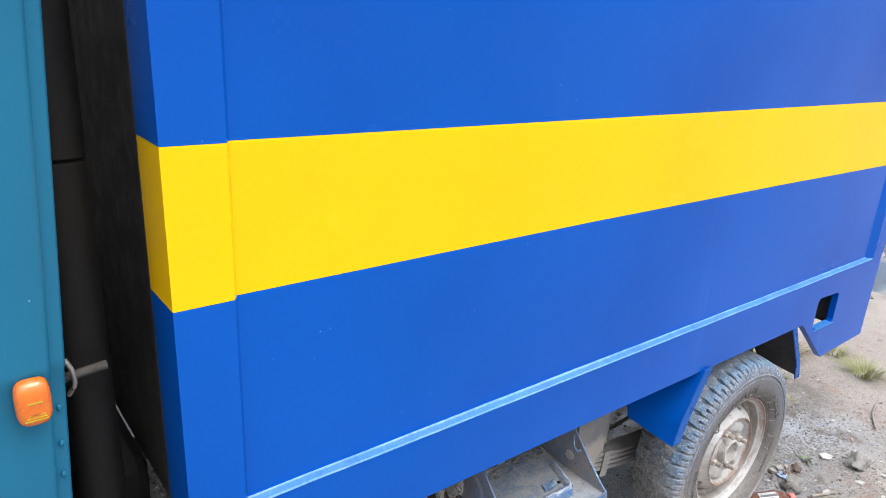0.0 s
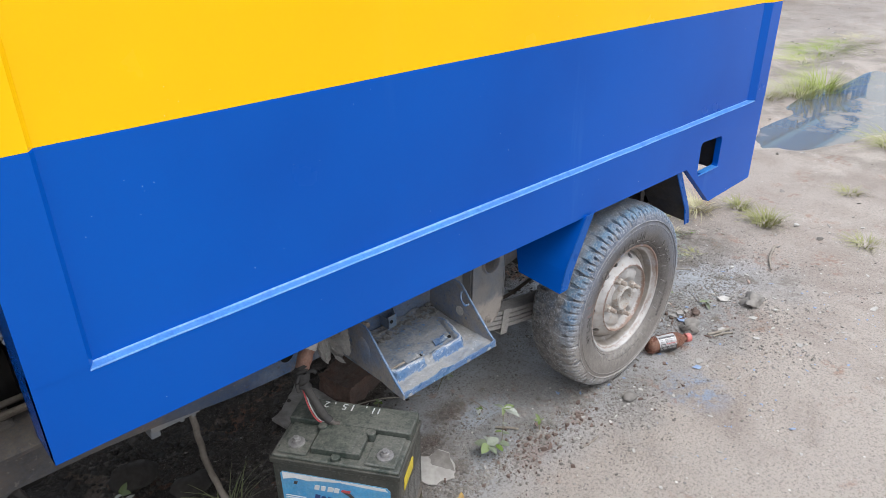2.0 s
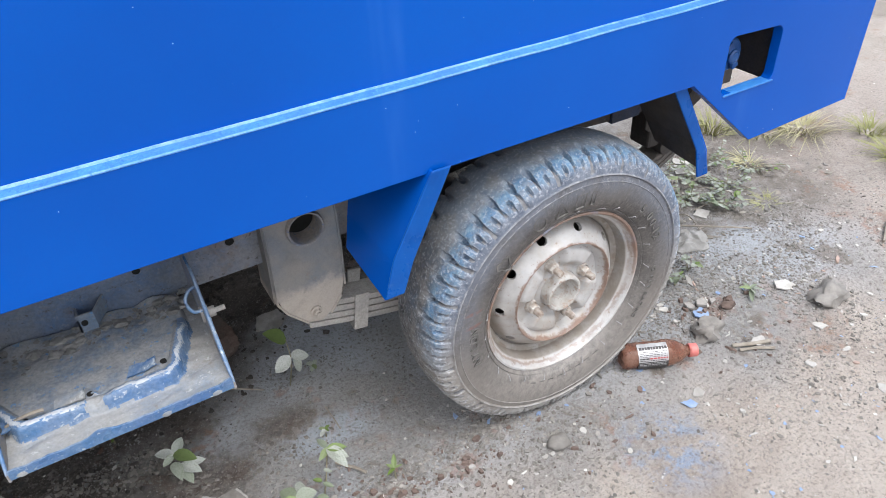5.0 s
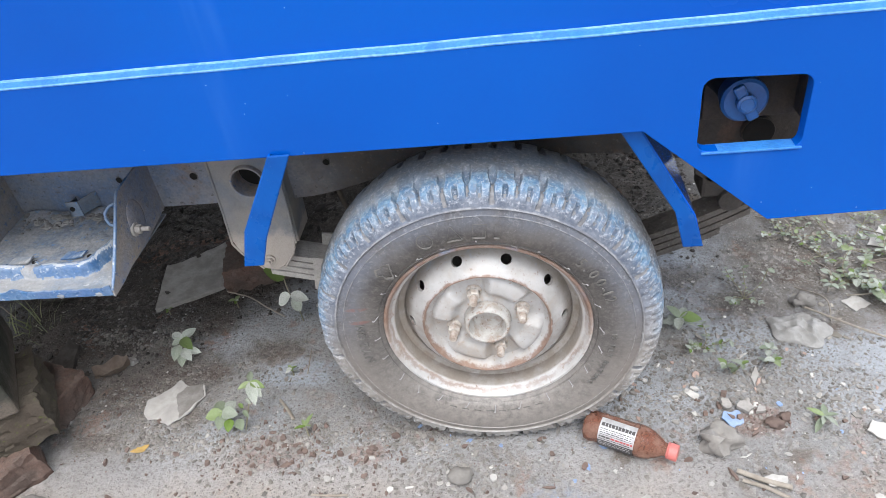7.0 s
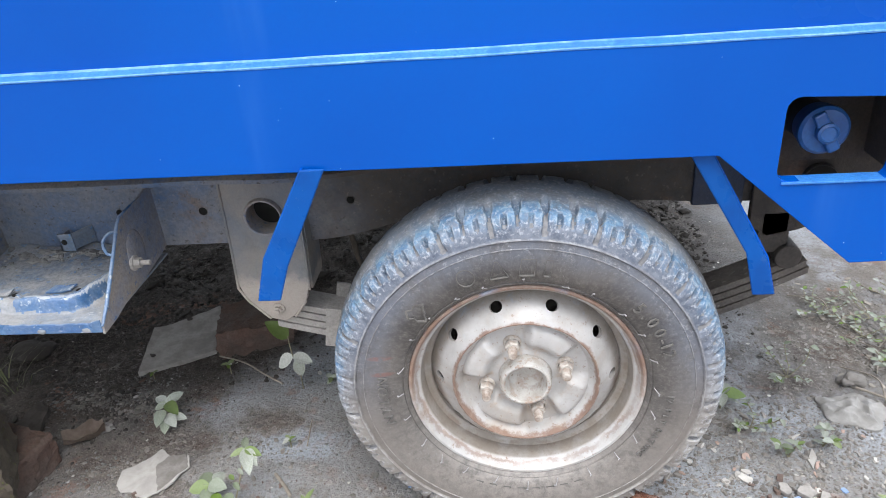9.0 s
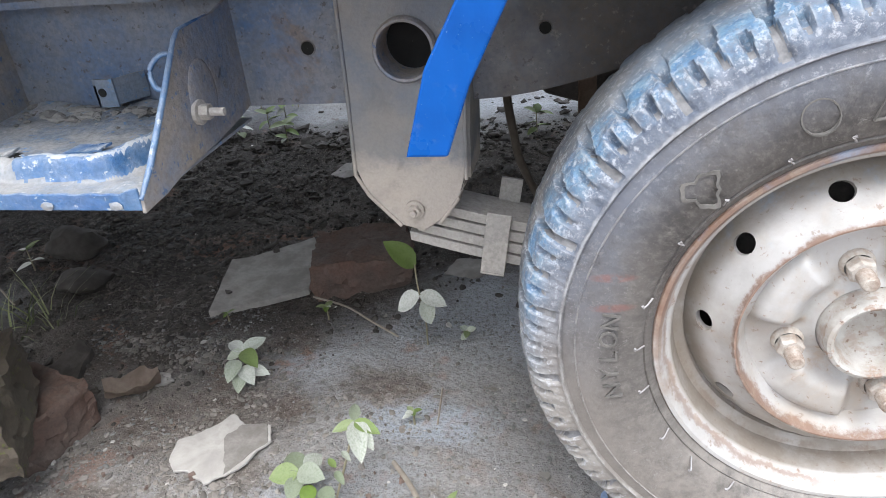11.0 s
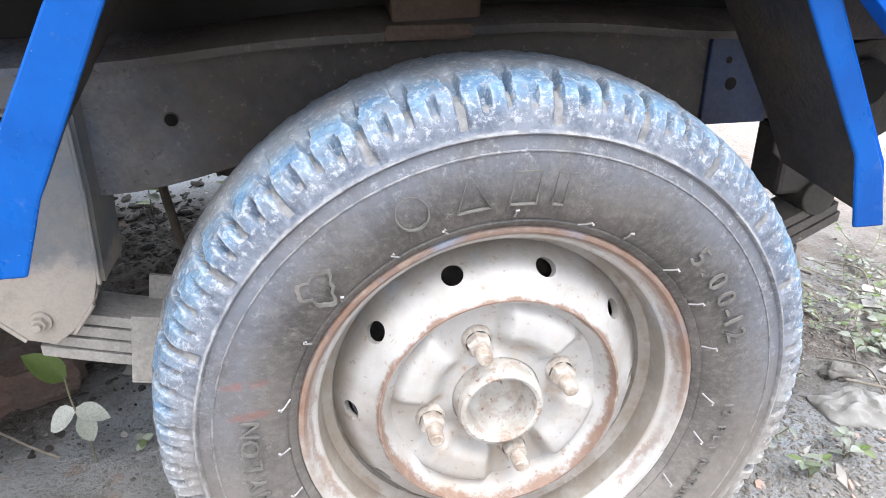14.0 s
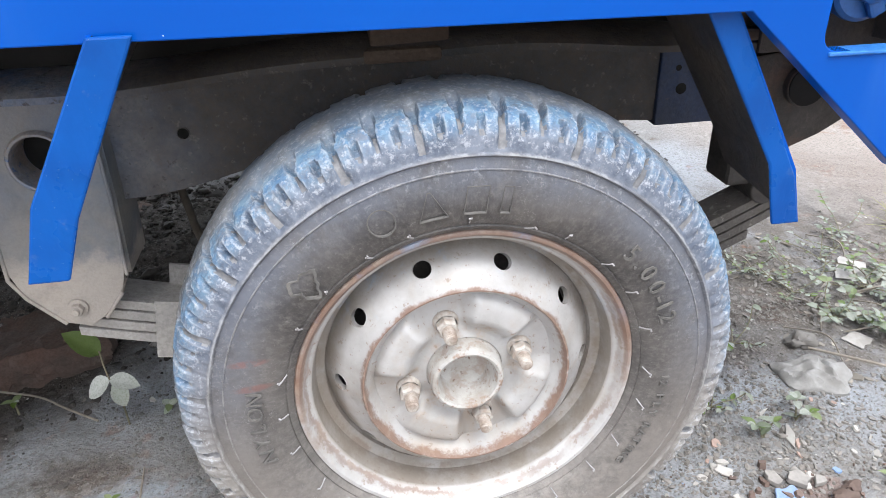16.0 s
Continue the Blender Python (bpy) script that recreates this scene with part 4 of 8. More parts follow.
def build_ground():
    xs, ys = spaced(-260, 260, -1.75, 1.0, 0.0105, 1.11), spaced(-260, 260, -0.3, 1.0, 0.0105, 1.11)
    nx, ny = len(xs), len(ys)
    verts = [(x, y, ground_z(x, y)) for y in ys for x in xs]
    faces = [(j * nx + i, j * nx + i + 1, (j + 1) * nx + i + 1, (j + 1) * nx + i) for j in range(ny - 1) for i in range(nx - 1)]
    me = bpy.data.meshes.new("ground")
    me.from_pydata(verts, [], faces)
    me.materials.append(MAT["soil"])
    me.shade_smooth()
    tagged(new("ground", me), "packed grey-brown mud with grit and damp patches", "ground", kind="structure")
    bm = bmesh.new()
    prism(bm, [(1.6, -0.5), (7.5, -0.5), (7.5, 1.7), (1.6, 1.7)], GROUND - 0.045, GROUND - 0.014, "z")
    tagged(part("water", bm, "water"), "shallow muddy puddle mirroring the sky", "puddle", kind="structure")


build_ground()

# ---- the blue delivery truck ----
truck = thing("delivery_truck", "small blue box truck with yellow stripe parked on mud", "truck")
X0, X1 = -1.465, 0.667          # front and rear edge of the box
SKIRT, RAIL, TOP, FAR = 0.593, 0.717, 2.02, 1.46


def stripe_z(x, top):
    t = (x - X0) / (X1 - X0)
    return (1.226 - 0.031 * t) if top else (1.031 - 0.02 * t + 0.005 * math.sin(math.pi * t))


def build_box():
    """The near side: a pressed frame round a sunk panel, with the stripe carried across it."""
    bm = bmesh.new()
    cols = [(X0, -0.0008), (-1.390, -0.0008), (-1.382, 0.012), (-0.72, 0.0135), (-0.05, 0.012), (0.572, 0.012), (0.604, -0.0008), (X1, -0.0008)]
    rows = (lambda x: RAIL + 0.008, lambda x: stripe_z(x, False), lambda x: stripe_z(x, True), lambda x: TOP)
    grid = [[bm.verts.new((x, y, f(x))) for x, y in cols] for f in rows]
    for j, (lo, hi) in enumerate(zip(grid, grid[1:])):
        for i in range(len(cols) - 1):
            bm.faces.new((lo[i], lo[i + 1], hi[i + 1], hi[i])).material_index = 1 if j == 1 else 0
    # front return of the corner post
    post = [[bm.verts.new((X0, y, f(X0))) for y in (-0.0008, 0.085)] for f in rows]
    for j, (lo, hi) in enumerate(zip(post, post[1:])):
        bm.faces.new((lo[1], lo[0], hi[0], hi[1])).material_index = 1 if j == 1 else 0
    bmesh.ops.remove_doubles(bm, verts=bm.verts, dist=0.0005)
    panel = part("side_panel", bm, ("blue", "yellow"), truck, "glossy royal blue sheet with a yellow stripe")
    # lower skirt with the filler opening and the cut-away for the wheel
    bm = bmesh.new()
    hx0, hx1, hz0, hz1 = 0.293, 0.419, 0.556, 0.655
    pts = {}

    def v(x, z):
        key = (round(x, 4), round(z, 4))
        if key not in pts:
            pts[key] = bm.verts.new((x, 0.0, z))
        return pts[key]
    top = RAIL + 0.003
    slope = lambda x: 0.591 + (x - 0.226) * (0.445 - 0.591) / (0.395 - 0.226)  # noqa: E731
    bend, ends = 0.014, RAIL + 0.026

    def corner(cx, cz, a0):
        return [(cx + bend * math.cos(radians(a0 + 22.5 * k)), cz + bend * math.sin(radians(a0 + 22.5 * k))) for k in range(5)]
    tl, tr = corner(hx0 + bend, hz1 - bend, 90)[::-1], corner(hx1 - bend, hz1 - 0.004 - bend, 0)[::-1]
    br, bl = corner(hx1 - bend, hz0 - 0.003 + bend, 270)[::-1], corner(hx0 + bend, hz0 + bend, 180)[::-1]
    for poly in (
        [(X0, 0.597), (-0.6, SKIRT + 0.003), (-0.6, top), (-1.390, top), (X0, top)],
        [(X0, top), (-1.390, top), (-1.390, ends), (X0, ends)],
        [(-0.6, SKIRT + 0.003), (0.226, 0.591), (0.226, top), (-0.6, top)],
        [(0.226, 0.591), (hx0, slope(hx0)), bl[-1], tl[0], (hx0, top), (0.226, top)],
        tl + tr + [(hx1, top), (hx0, top)],
        [(hx0, slope(hx0)), (0.395, 0.445), (hx1, 0.4457)] + br + bl,
        [(hx1, 0.4457), (X1 - 0.004, 0.453), (X1, top), (0.604, top), (hx1, top), tr[-1], br[0]],
        [(0.604, top), (X1, top), (X1, ends), (0.604, ends)],
    ):
        bm.faces.new([v(*p) for p in poly])
    geo = bmesh.ops.extrude_face_region(bm, geom=bm.faces[:])["geom"]
    bmesh.ops.translate(bm, vec=(0, 0.019, 0), verts=[g for g in geo if isinstance(g, bmesh.types.BMVert)])
    part("skirt", bm, "blue", truck, bevel=0.0022, smooth=35)
    # worn ledge where the skirt meets the sunk panel, highlights painted along its edges
    bm = bmesh.new()
    prev = None
    for k in range(121):
        x = X0 + 0.074 + (0.602 - X0 - 0.074) * k / 120
        w = 0.0016 * noise.noise(Vector((x * 9, 0, 0)))
        lo, hi = 0.0010 * noise.noise(Vector((x * 23, 7, 0))), 0.0012 * noise.noise(Vector((x * 17, 3, 0)))
        ring = [bm.verts.new(p) for p in ((x, -0.0008, RAIL + 0.0026 + w * 0.6), (x, -0.0012, RAIL + 0.0040 + w * 0.6 + lo * 0.4), (x, 0.0014 + lo, RAIL + 0.0050 + w * 0.6), (x, 0.0098 + hi, RAIL + 0.0088 + w * 0.4), (x, 0.0134, RAIL + 0.0112 + w * 0.4 + hi * 0.5), (x, 0.017, RAIL - 0.004))]
        if prev:
            for i in range(6):
                bm.faces.new((prev[i], prev[(i + 1) % 6], ring[(i + 1) % 6], ring[i])).material_index = 1 if i in (0, 1, 3) else 0
        prev = ring
    part("ledge", bm, ("edge", "edge_pale"), truck, "worn pale blue edge of the ledge with painted highlights", smooth=40)
    bm = bmesh.new()
    box(bm, hx0 + 0.006, hx1 + 0.001, -0.0025, 0.02, hz0 - 0.0036, hz0 - 0.0004)
    part("opening_lip", bm, "edge", truck, "scraped lower lip of the filler opening", bevel=0.001)
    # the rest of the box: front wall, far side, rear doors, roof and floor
    # wall coloured near-black: the gap's shade is put into its colour
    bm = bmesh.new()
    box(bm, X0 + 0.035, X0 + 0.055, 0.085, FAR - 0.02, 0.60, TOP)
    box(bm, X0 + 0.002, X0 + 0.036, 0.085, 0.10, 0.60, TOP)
    part("front_wall", bm, "dark", truck, "front wall of the box, gap shade put into its dark colour")
    bm = bmesh.new()
    box(bm, X0, X0 + 0.004, 0.002, 0.085, 0.597, RAIL + 0.009)
    part("corner_post", bm, "blue", truck)
    bm = bmesh.new()
    # reaches lower than the near skirt to block light slits under the floor
    box(bm, X0, X1, FAR - 0.02, FAR, SKIRT - 0.06, TOP)
    part("far_side_panel", bm, "blue", truck)
    for a, b in ((0.02, 0.74), (0.745, FAR - 0.02)):
        bm = bmesh.new()
        box(bm, X1 - 0.03, X1 - 0.004, a, b, 0.60, TOP)
        part("rear_door", bm, "blue", truck, bevel=0.003)
    bm = bmesh.new()
    box(bm, X0, X1, 0.0, FAR, TOP, TOP + 0.03)
    part("roof", bm, "blue", truck, bevel=0.01)
    bm = bmesh.new()
    box(bm, X0 + 0.04, X1 - 0.02, 0.02, FAR - 0.02, 0.66, 0.69)
    part("floor_board", bm, "wood", truck)
    # door latch keeper at the rear corner
    bm = bmesh.new()
    box(bm, X1 - 0.006, X1 + 0.034, 0.012, 0.052, 0.832, 0.838)
    box(bm, X1 - 0.006, X1 + 0.022, 0.016, 0.048, 0.757, 0.832)
    box(bm, X1 - 0.006, X1 + 0.032, 0.012, 0.052, 0.751, 0.757)
    part("latch_keeper", bm, "blue", truck, bevel=0.001)
    for x in (-1.2, -0.86, -0.49, -0.02, 0.33, 0.56):
        bm = bmesh.new()
        box(bm, x - 0.04, x + 0.04, 0.19, FAR - 0.2, 0.533, 0.66)
        box(bm, x - 0.048, x + 0.03, 0.175, FAR - 0.19, 0.527, 0.541)
        part("crossbearer", bm, "wood", truck, "red-brown timber bearer on the chassis", bevel=0.004)


build_box()


def build_mudguard(sign, top, knee, tip, width, outer):
    """A bent guard plate beside the wheel: a narrow outer face and a leaf reaching inwards."""
    a = [top[0] - width / 2 * 1.0, knee[0] - width / 2, tip[0] - width / 2]
    b = [q + width for q in a]
    zs = (top[1], knee[1], tip[1])
    bm = bmesh.new()
    away, near = (b, a) if sign < 0 else (a, b)
    # outer face, as a thick strip
    prism(bm, [(a[0], zs[0]), (a[1], zs[1] + 0.006), (a[2], zs[2]), (b[2], zs[2]), (b[1], zs[1] - 0.006), (b[0], zs[0])], outer, outer + 0.004)
    strip = part("mudguard", bm, "guard", truck, "bent blue steel guard beside the wheel, shade in its blue", bevel=0.0028)
    # leaf reaching in under the box, along the edge that faces away from the wheel
    bm = bmesh.new()
    th = 0.0035
    e = [q + (th if sign < 0 else -th) for q in near]
    depth = [0.25, 0.16, 0.135] if sign < 0 else [0.16, 0.15, 0.135]
    rows = []
    for i in range(3):
        rows.append([bm.verts.new(p) for p in ((near[i], outer + 0.002, zs[i]), (near[i], outer + depth[i], zs[i] + (0.012 if i == 2 else 0.0)), (e[i], outer + depth[i], zs[i] + (0.012 if i == 2 else 0.0)), (e[i], outer + 0.002, zs[i]))])
    for lo, hi in zip(rows, rows[1:]):
        for k in range(4):
            f = bm.faces.new((lo[k], lo[(k + 1) % 4], hi[(k + 1) % 4], hi[k]))
            f.material_index = 1 if k == 2 else 0
    for r in (rows[0], rows[-1][::-1]):
        bm.faces.new(r)
    part("guard_leaf", bm, ("blue", "guard_in"), strip, "inner leaf, mud-splashed on the wheel side")
    return strip


build_mudguard(-1, (-0.245, 0.6), (-0.313, 0.475), (-0.332, 0.418), 0.031, -0.008)
build_mudguard(1, (0.205, 0.6), (0.292, 0.448), (0.307, 0.393), 0.028, 0.014)


# ---- chassis and running gear ----
def plate_with_hole(bm, outline, hole, radius, y0, y1, seg=20):
    """A plate in the xz plane with one round hole through it."""
    cx, cz = hole
    n = 48
    out = []
    for k in range(n):
        ang = TAU * k / n
        d = (math.cos(ang), math.sin(ang))
        best = None
        m = len(outline)
        for i in range(m):
            (x1, z1), (x2, z2) = outline[i], outline[(i + 1) % m]
            det = d[0] * (z1 - z2) - d[1] * (x1 - x2)
            if abs(det) < 1e-12:
                continue
            t = ((x1 - cx) * (z1 - z2) - (z1 - cz) * (x1 - x2)) / det
            s = (d[0] * (z1 - cz) - d[1] * (x1 - cx)) / det
            if t > 0 and -1e-6 <= s <= 1 + 1e-6 and (best is None or t < best):
                best = t
        out.append((cx + d[0] * best, cz + d[1] * best))
    rings = []
    for y in (y0, y1):
        rings.append([bm.verts.new((x, y, z)) for x, z in out])
        rings.append([bm.verts.new((cx + radius * math.cos(TAU * k / n), y, cz + radius * math.sin(TAU * k / n))) for k in range(n)])
    o0, i0, o1, i1 = rings
    for k in range(n):
        j = (k + 1) % n
        for q in ((o0[k], o0[j], i0[j], i0[k]), (o1[k], i1[k], i1[j], o1[j]), (o0[k], o1[k], o1[j], o0[j]), (i0[k], i0[j], i1[j], i1[k])):
            bm.faces.new(q)
    return bm


def rail_line(x):
    """Lower and upper edge of the chassis rail along the truck, kicked up over the axle."""
    def ease(a, b, v):
        t = max(0.0, min(1.0, (v - a) / (b - a)))
        return t * t * (3 - 2 * t)
    low = 0.39 + 0.052 * ease(-0.33, -0.05, x) - 0.012 * ease(0.1, 0.34, x) + 0.03 * ease(-1.0, -1.4, x)
    high = 0.507 + 0.02 * ease(-0.33, -0.05, x) - 0.012 * ease(0.1, 0.34, x)
    return low, high


def build_chassis():
    Y = 0.22
    for y, face in ((Y, 1), (FAR - Y, -1)):
        bm = bmesh.new()
        xs = [-1.62 + 0.03 * k for k in range(75)]
        prev = None
        for x in xs:
            lo, hi = rail_line(x)
            sec = [(0, lo), (0, hi), (-0.042, hi + 0.003), (-0.043, hi + 0.010), (-0.034, hi + 0.016), (0.012, hi + 0.024), (0.05, hi + 0.024), (0.05, hi), (0.006, hi - 0.002), (0.006, lo + 0.006), (0.05, lo + 0.006), (0.05, lo)]
            ring = [bm.verts.new((x, y + face * dy, z + (0.004 * noise.noise(Vector((x * 7, 0, 0))) if dy < -0.01 else 0))) for dy, z in sec]
            if prev:
                n = len(ring)
                for k in range(n):
                    bm.faces.new((prev[k], prev[(k + 1) % n], ring[(k + 1) % n], ring[k]))
            else:
                bm.faces.new(ring)
            prev = ring
        bm.faces.new(prev[::-1])
        rail = part("chassis_rail", bm, "chassis", truck, "muddy blue-grey pressed steel rail", smooth=40)
        if face > 0:
            for x, z, r in ((-0.501, 0.449, 0.0072), (-0.259, 0.458, 0.006), (-0.64, 0.452, 0.006)):
                bm = bmesh.new()
                revolve(bm, [(r * 1.18, -0.0006), (r * 1.1, -0.0016), (r * 0.98, -0.0012), (r * 0.95, 0.0)], 18)
                bmesh.ops.translate(bm, vec=(x, Y, z), verts=bm.verts)
                part("hole_lip", bm, "chassis", rail, smooth=60)
                bm = bmesh.new()
                revolve(bm, [(0.0001, -0.0011), (r * 0.96, -0.0011)], 18)
                bmesh.ops.translate(bm, vec=(x, Y, z), verts=bm.verts)
                part("drain_hole", bm, "void", rail, "small dark hole through the rail")
            # welded tail box at the rear hanger
            bm = bmesh.new()
            box(bm, 0.262, 0.336, Y - 0.006, Y + 0.04, 0.428, 0.517)
            part("rail_patch", bm, "rail_blue", rail, "dark blue doubler plate", bevel=0.002)
            for x, z, r in ((0.289, 0.470, 0.0065), (0.283, 0.494, 0.0035)):
                bm = bmesh.new()
                revolve(bm, [(0.0001, 0.0), (r, 0.0)], 16)
                part("drain_hole", bm, "void", rail, "small dark hole through the rail", loc=(x, Y - 0.0066, z))
            bm = bmesh.new()
            rod(bm, [(-0.998, Y - 0.03, 0.457), (-0.998, Y + 0.01, 0.457)], 0.02, 20)
            part("cross_tube_end", bm, "chassis", rail, bevel=0.002, smooth=40)
            bm = bmesh.new()
            rod(bm, [(-0.998, Y - 0.0312, 0.457), (-0.998, Y - 0.02, 0.457)], 0.0155, 20)
            part("tube_mouth", bm, "void", rail)
    # pipes along the top of the rail
    for k, (y, z, r) in enumerate(((0.25, 0.545, 0.007), (0.275, 0.55, 0.006), (0.23, 0.56, 0.0045))):
        bm = bmesh.new()
        rod(bm, curve_points([(-1.5, y, z), (-1.1, y + 0.01, z + 0.004), (-0.8, y, z - 0.004), (-0.53, y, z + 0.002), (-0.2, y, z + 0.02), (0.4, y, z + 0.015)], 8), r, 8)
        part("brake_pipe", bm, "hose", truck, smooth=60)
    bm = bmesh.new()
    rod(bm, [(-0.76, 0.243, 0.545), (-0.7, 0.243, 0.556)], 0.012, 8)
    part("hose_clamp", bm, "dark", truck)
    # cross members and axle
    for x, z in ((-0.98, 0.457), (-0.39, 0.45), (0.39, 0.45)):
        bm = bmesh.new()
        rod(bm, [(x, 0.225, z), (x, FAR - 0.225, z)], 0.027, 20, caps=False)
        part("cross_tube", bm, "dark", truck, smooth=60)
    bm = bmesh.new()
    rod(bm, [(0.0025, 0.12, 0.252), (0.0025, 0.55, 0.252), (0.0025, 0.6, 0.252), (0.0025, 0.73, 0.252), (0.0025, 0.86, 0.252), (0.0025, 0.91, 0.252), (0.0025, FAR - 0.12, 0.252)], [0.034, 0.034, 0.07, 0.105, 0.07, 0.034, 0.034], 20)
    part("rear_axle", bm, "dark", truck, "oily rear axle casing", smooth=50)
    bm = bmesh.new()
    rod(bm, [(-0.335, 0.63, 0.315), (-0.30, 0.63, 0.315), (-0.285, 0.63, 0.317), (-0.20, 0.65, 0.315), (-0.06, 0.70, 0.28)], [0.022, 0.026, 0.045, 0.072, 0.10], 16)
    nose = part("axle_nose", bm, "dark", truck, "oily brown casting ahead of the axle", smooth=40)
    for x0, x1, y0, z0, z1 in ((-0.29, 0.06, 0.50, 0.352, 0.376), (-0.27, 0.06, 0.47, 0.392, 0.408), (-0.232, -0.206, 0.51, 0.262, 0.352)):
        bm = bmesh.new()
        box(bm, x0, x1, y0, y0 + 0.03, z0, z1)
        part("rusty_stay", bm, "wood", nose, bevel=0.003)
    bm = bmesh.new()
    rod(bm, [(-0.1, 0.73, 0.27), (-1.4, 0.73, 0.38)], 0.028, 14)
    part("drive_shaft", bm, "dark", truck, smooth=50)
    bm = bmesh.new()
    rod(bm, curve_points([(-0.335, 0.46, 0.47), (-0.324, 0.43, 0.345), (-0.316, 0.42, 0.29), (-0.301, 0.415, 0.228), (-0.25, 0.40, 0.165), (-0.13, 0.36, 0.17), (-0.03, 0.3, 0.25)], 8), 0.0058, 8)
    part("brake_hose", bm, "hose", truck, smooth=60)
    bm = bmesh.new()
    box(bm, -1.25, -0.85, 0.55, 0.95, 0.42, 0.6)
    part("fuel_tank", bm, "dark", truck, bevel=0.02)
    # front spring hanger
    bm = bmesh.new()
    shape = [(-0.452, 0.5105), (-0.455, 0.400), (-0.459, 0.322), (-0.447, 0.298), (-0.415, 0.262), (-0.402, 0.254), (-0.386, 0.255), (-0.372, 0.265), (-0.349, 0.295), (-0.340, 0.316), (-0.336, 0.40), (-0.336, 0.5105)]
    plate_with_hole(bm, shape, (-0.39, 0.451), 0.0265, 0.187, 0.193)
    hanger = part("spring_hanger", bm, "hanger", truck, "dusty shield-shaped steel bracket", bevel=0.0015)
    bm = bmesh.new()
    revolve(bm, [(0.0262, 0.005), (0.0262, -0.006), (0.0272, -0.0085), (0.0295, -0.0090), (0.0312, -0.0070), (0.0318, 0.005)], 36, closed=True)
    revolve(bm, [(0.0265, 0.005), (0.0268, 0.031)], 28)
    bmesh.ops.translate(bm, vec=(-0.39, 0.188, 0.451), verts=bm.verts)
    part("tube_collar", bm, "gusset", hanger, "rust-edged collar", smooth=50)
    bm = bmesh.new()
    revolve(bm, [(0.0001, 0.0), (0.0262, 0.0)], 28)
    part("tube_mouth", bm, "void", hanger, loc=(-0.39, 0.2185, 0.451))
    for poly, brim in ((shape[0:3], shape[0:5]), (shape[9:12], shape[7:12])):
        bm = bmesh.new()
        rod(bm, [(x, 0.1865, z) for x, z in brim], 0.0022, 7)
        part("rolled_edge", bm, "hanger", hanger, smooth=60)
        bm = bmesh.new()
        for (x1, z1), (x2, z2) in zip(poly, poly[1:]):
            q = [bm.verts.new(p) for p in ((x1, 0.192, z1), (x2, 0.192, z2), (x2, 0.262 if z2 > 0.27 else 0.2, z2), (x1, 0.262 if z1 > 0.27 else 0.2, z1))]
            bm.faces.new(q)
        bmesh.ops.remove_doubles(bm, verts=bm.verts, dist=0.0002)
        bmesh.ops.solidify(bm, geom=bm.faces[:], thickness=0.004)
        part("hanger_flange", bm, "hanger", hanger)
    bm = bmesh.new()
    box(bm, -0.452, -0.338, 0.256, 0.261, 0.31, 0.45)
    part("hanger_back_plate", bm, "hanger", hanger)
    bm = bmesh.new()
    rod(bm, [(-0.398, 0.187, 0.282), (-0.398, 0.183, 0.282)], 0.0105, 20)
    rod(bm, [(-0.398, 0.184, 0.282), (-0.398, 0.177, 0.282)], 0.0072, 6)
    rod(bm, [(-0.398, 0.18, 0.282), (-0.398, 0.172, 0.282)], 0.004, 10)
    part("pivot_bolt", bm, "hanger", hanger, bevel=0.0006)
    # leaf spring
    def leaf(z0, xa, xb, th, width=0.05):
        b = bmesh.new()
        prev = None
        for k in range(25):
            x = xa + (xb - xa) * k / 24
            z = z0 + (0.369 if x < 0 else 0.62) * x * x
            ring = [b.verts.new(p) for p in ((x, 0.2, z), (x, 0.2 + width, z), (x, 0.2 + width, z + th), (x, 0.2, z + th))]
            if prev:
                for i in range(4):
                    b.faces.new((prev[i], prev[(i + 1) % 4], ring[(i + 1) % 4], ring[i]))
            else:
                b.faces.new(ring)
            prev = ring
        b.faces.new(prev[::-1])
        return b
    spring = thing("leaf_spring", "", "")
    spring.parent = truck
    for z0, xa, xb in ((0.2178, -0.398, 0.43), (0.2033, -0.405, 0.44), (0.1888, -0.402, 0.445), (0.1743, -0.411, 0.40)):
        part("leaf", leaf(z0, xa, xb, 0.0115), "spring", spring, bevel=0.001)
    bm = bmesh.new()
    box(bm, -0.0135, 0.0135, -0.003, 0.0, -0.037, 0.037)
    box(bm, -0.0135, 0.0135, -0.003, 0.056, -0.040, -0.037)
    part("spring_clip", bm, "spring", spring, "rebound clip", loc=(-0.3145, 0.197, 0.2355), rot=(0, 9, 0), bevel=0.001)
    bm = bmesh.new()
    box(bm, -0.012, 0.012, 0.0, 0.004, -0.03, 0.006)
    part("clip_tongue", bm, "spring", spring, loc=(-0.300, 0.245, 0.285), rot=(0, 10, 0))
    # rear shackle and its bracket
    bm = bmesh.new()
    prism(bm, [(0.345, 0.50), (0.348, 0.395), (0.375, 0.375), (0.42, 0.385), (0.47, 0.405), (0.52, 0.435), (0.52, 0.52)], 0.205, 0.211)
    part("rear_hanger", bm, "dark", truck, "dark rusty shackle bracket", bevel=0.002)
    bm = bmesh.new()
    rod(bm, [(0.435, 0.196, 0.468), (0.435, 0.26, 0.468)], 0.025, 22)
    tube = part("rear_cross_tube", bm, "dark", truck, smooth=40, bevel=0.001)
    bm = bmesh.new()
    rod(bm, [(0.435, 0.1945, 0.468), (0.435, 0.21, 0.468)], 0.0235, 22)
    part("tube_mouth", bm, "void", tube)
    # near-black beams added under the floor to block light from the far side
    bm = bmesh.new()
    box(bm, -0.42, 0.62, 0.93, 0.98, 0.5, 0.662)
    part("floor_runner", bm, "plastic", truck)
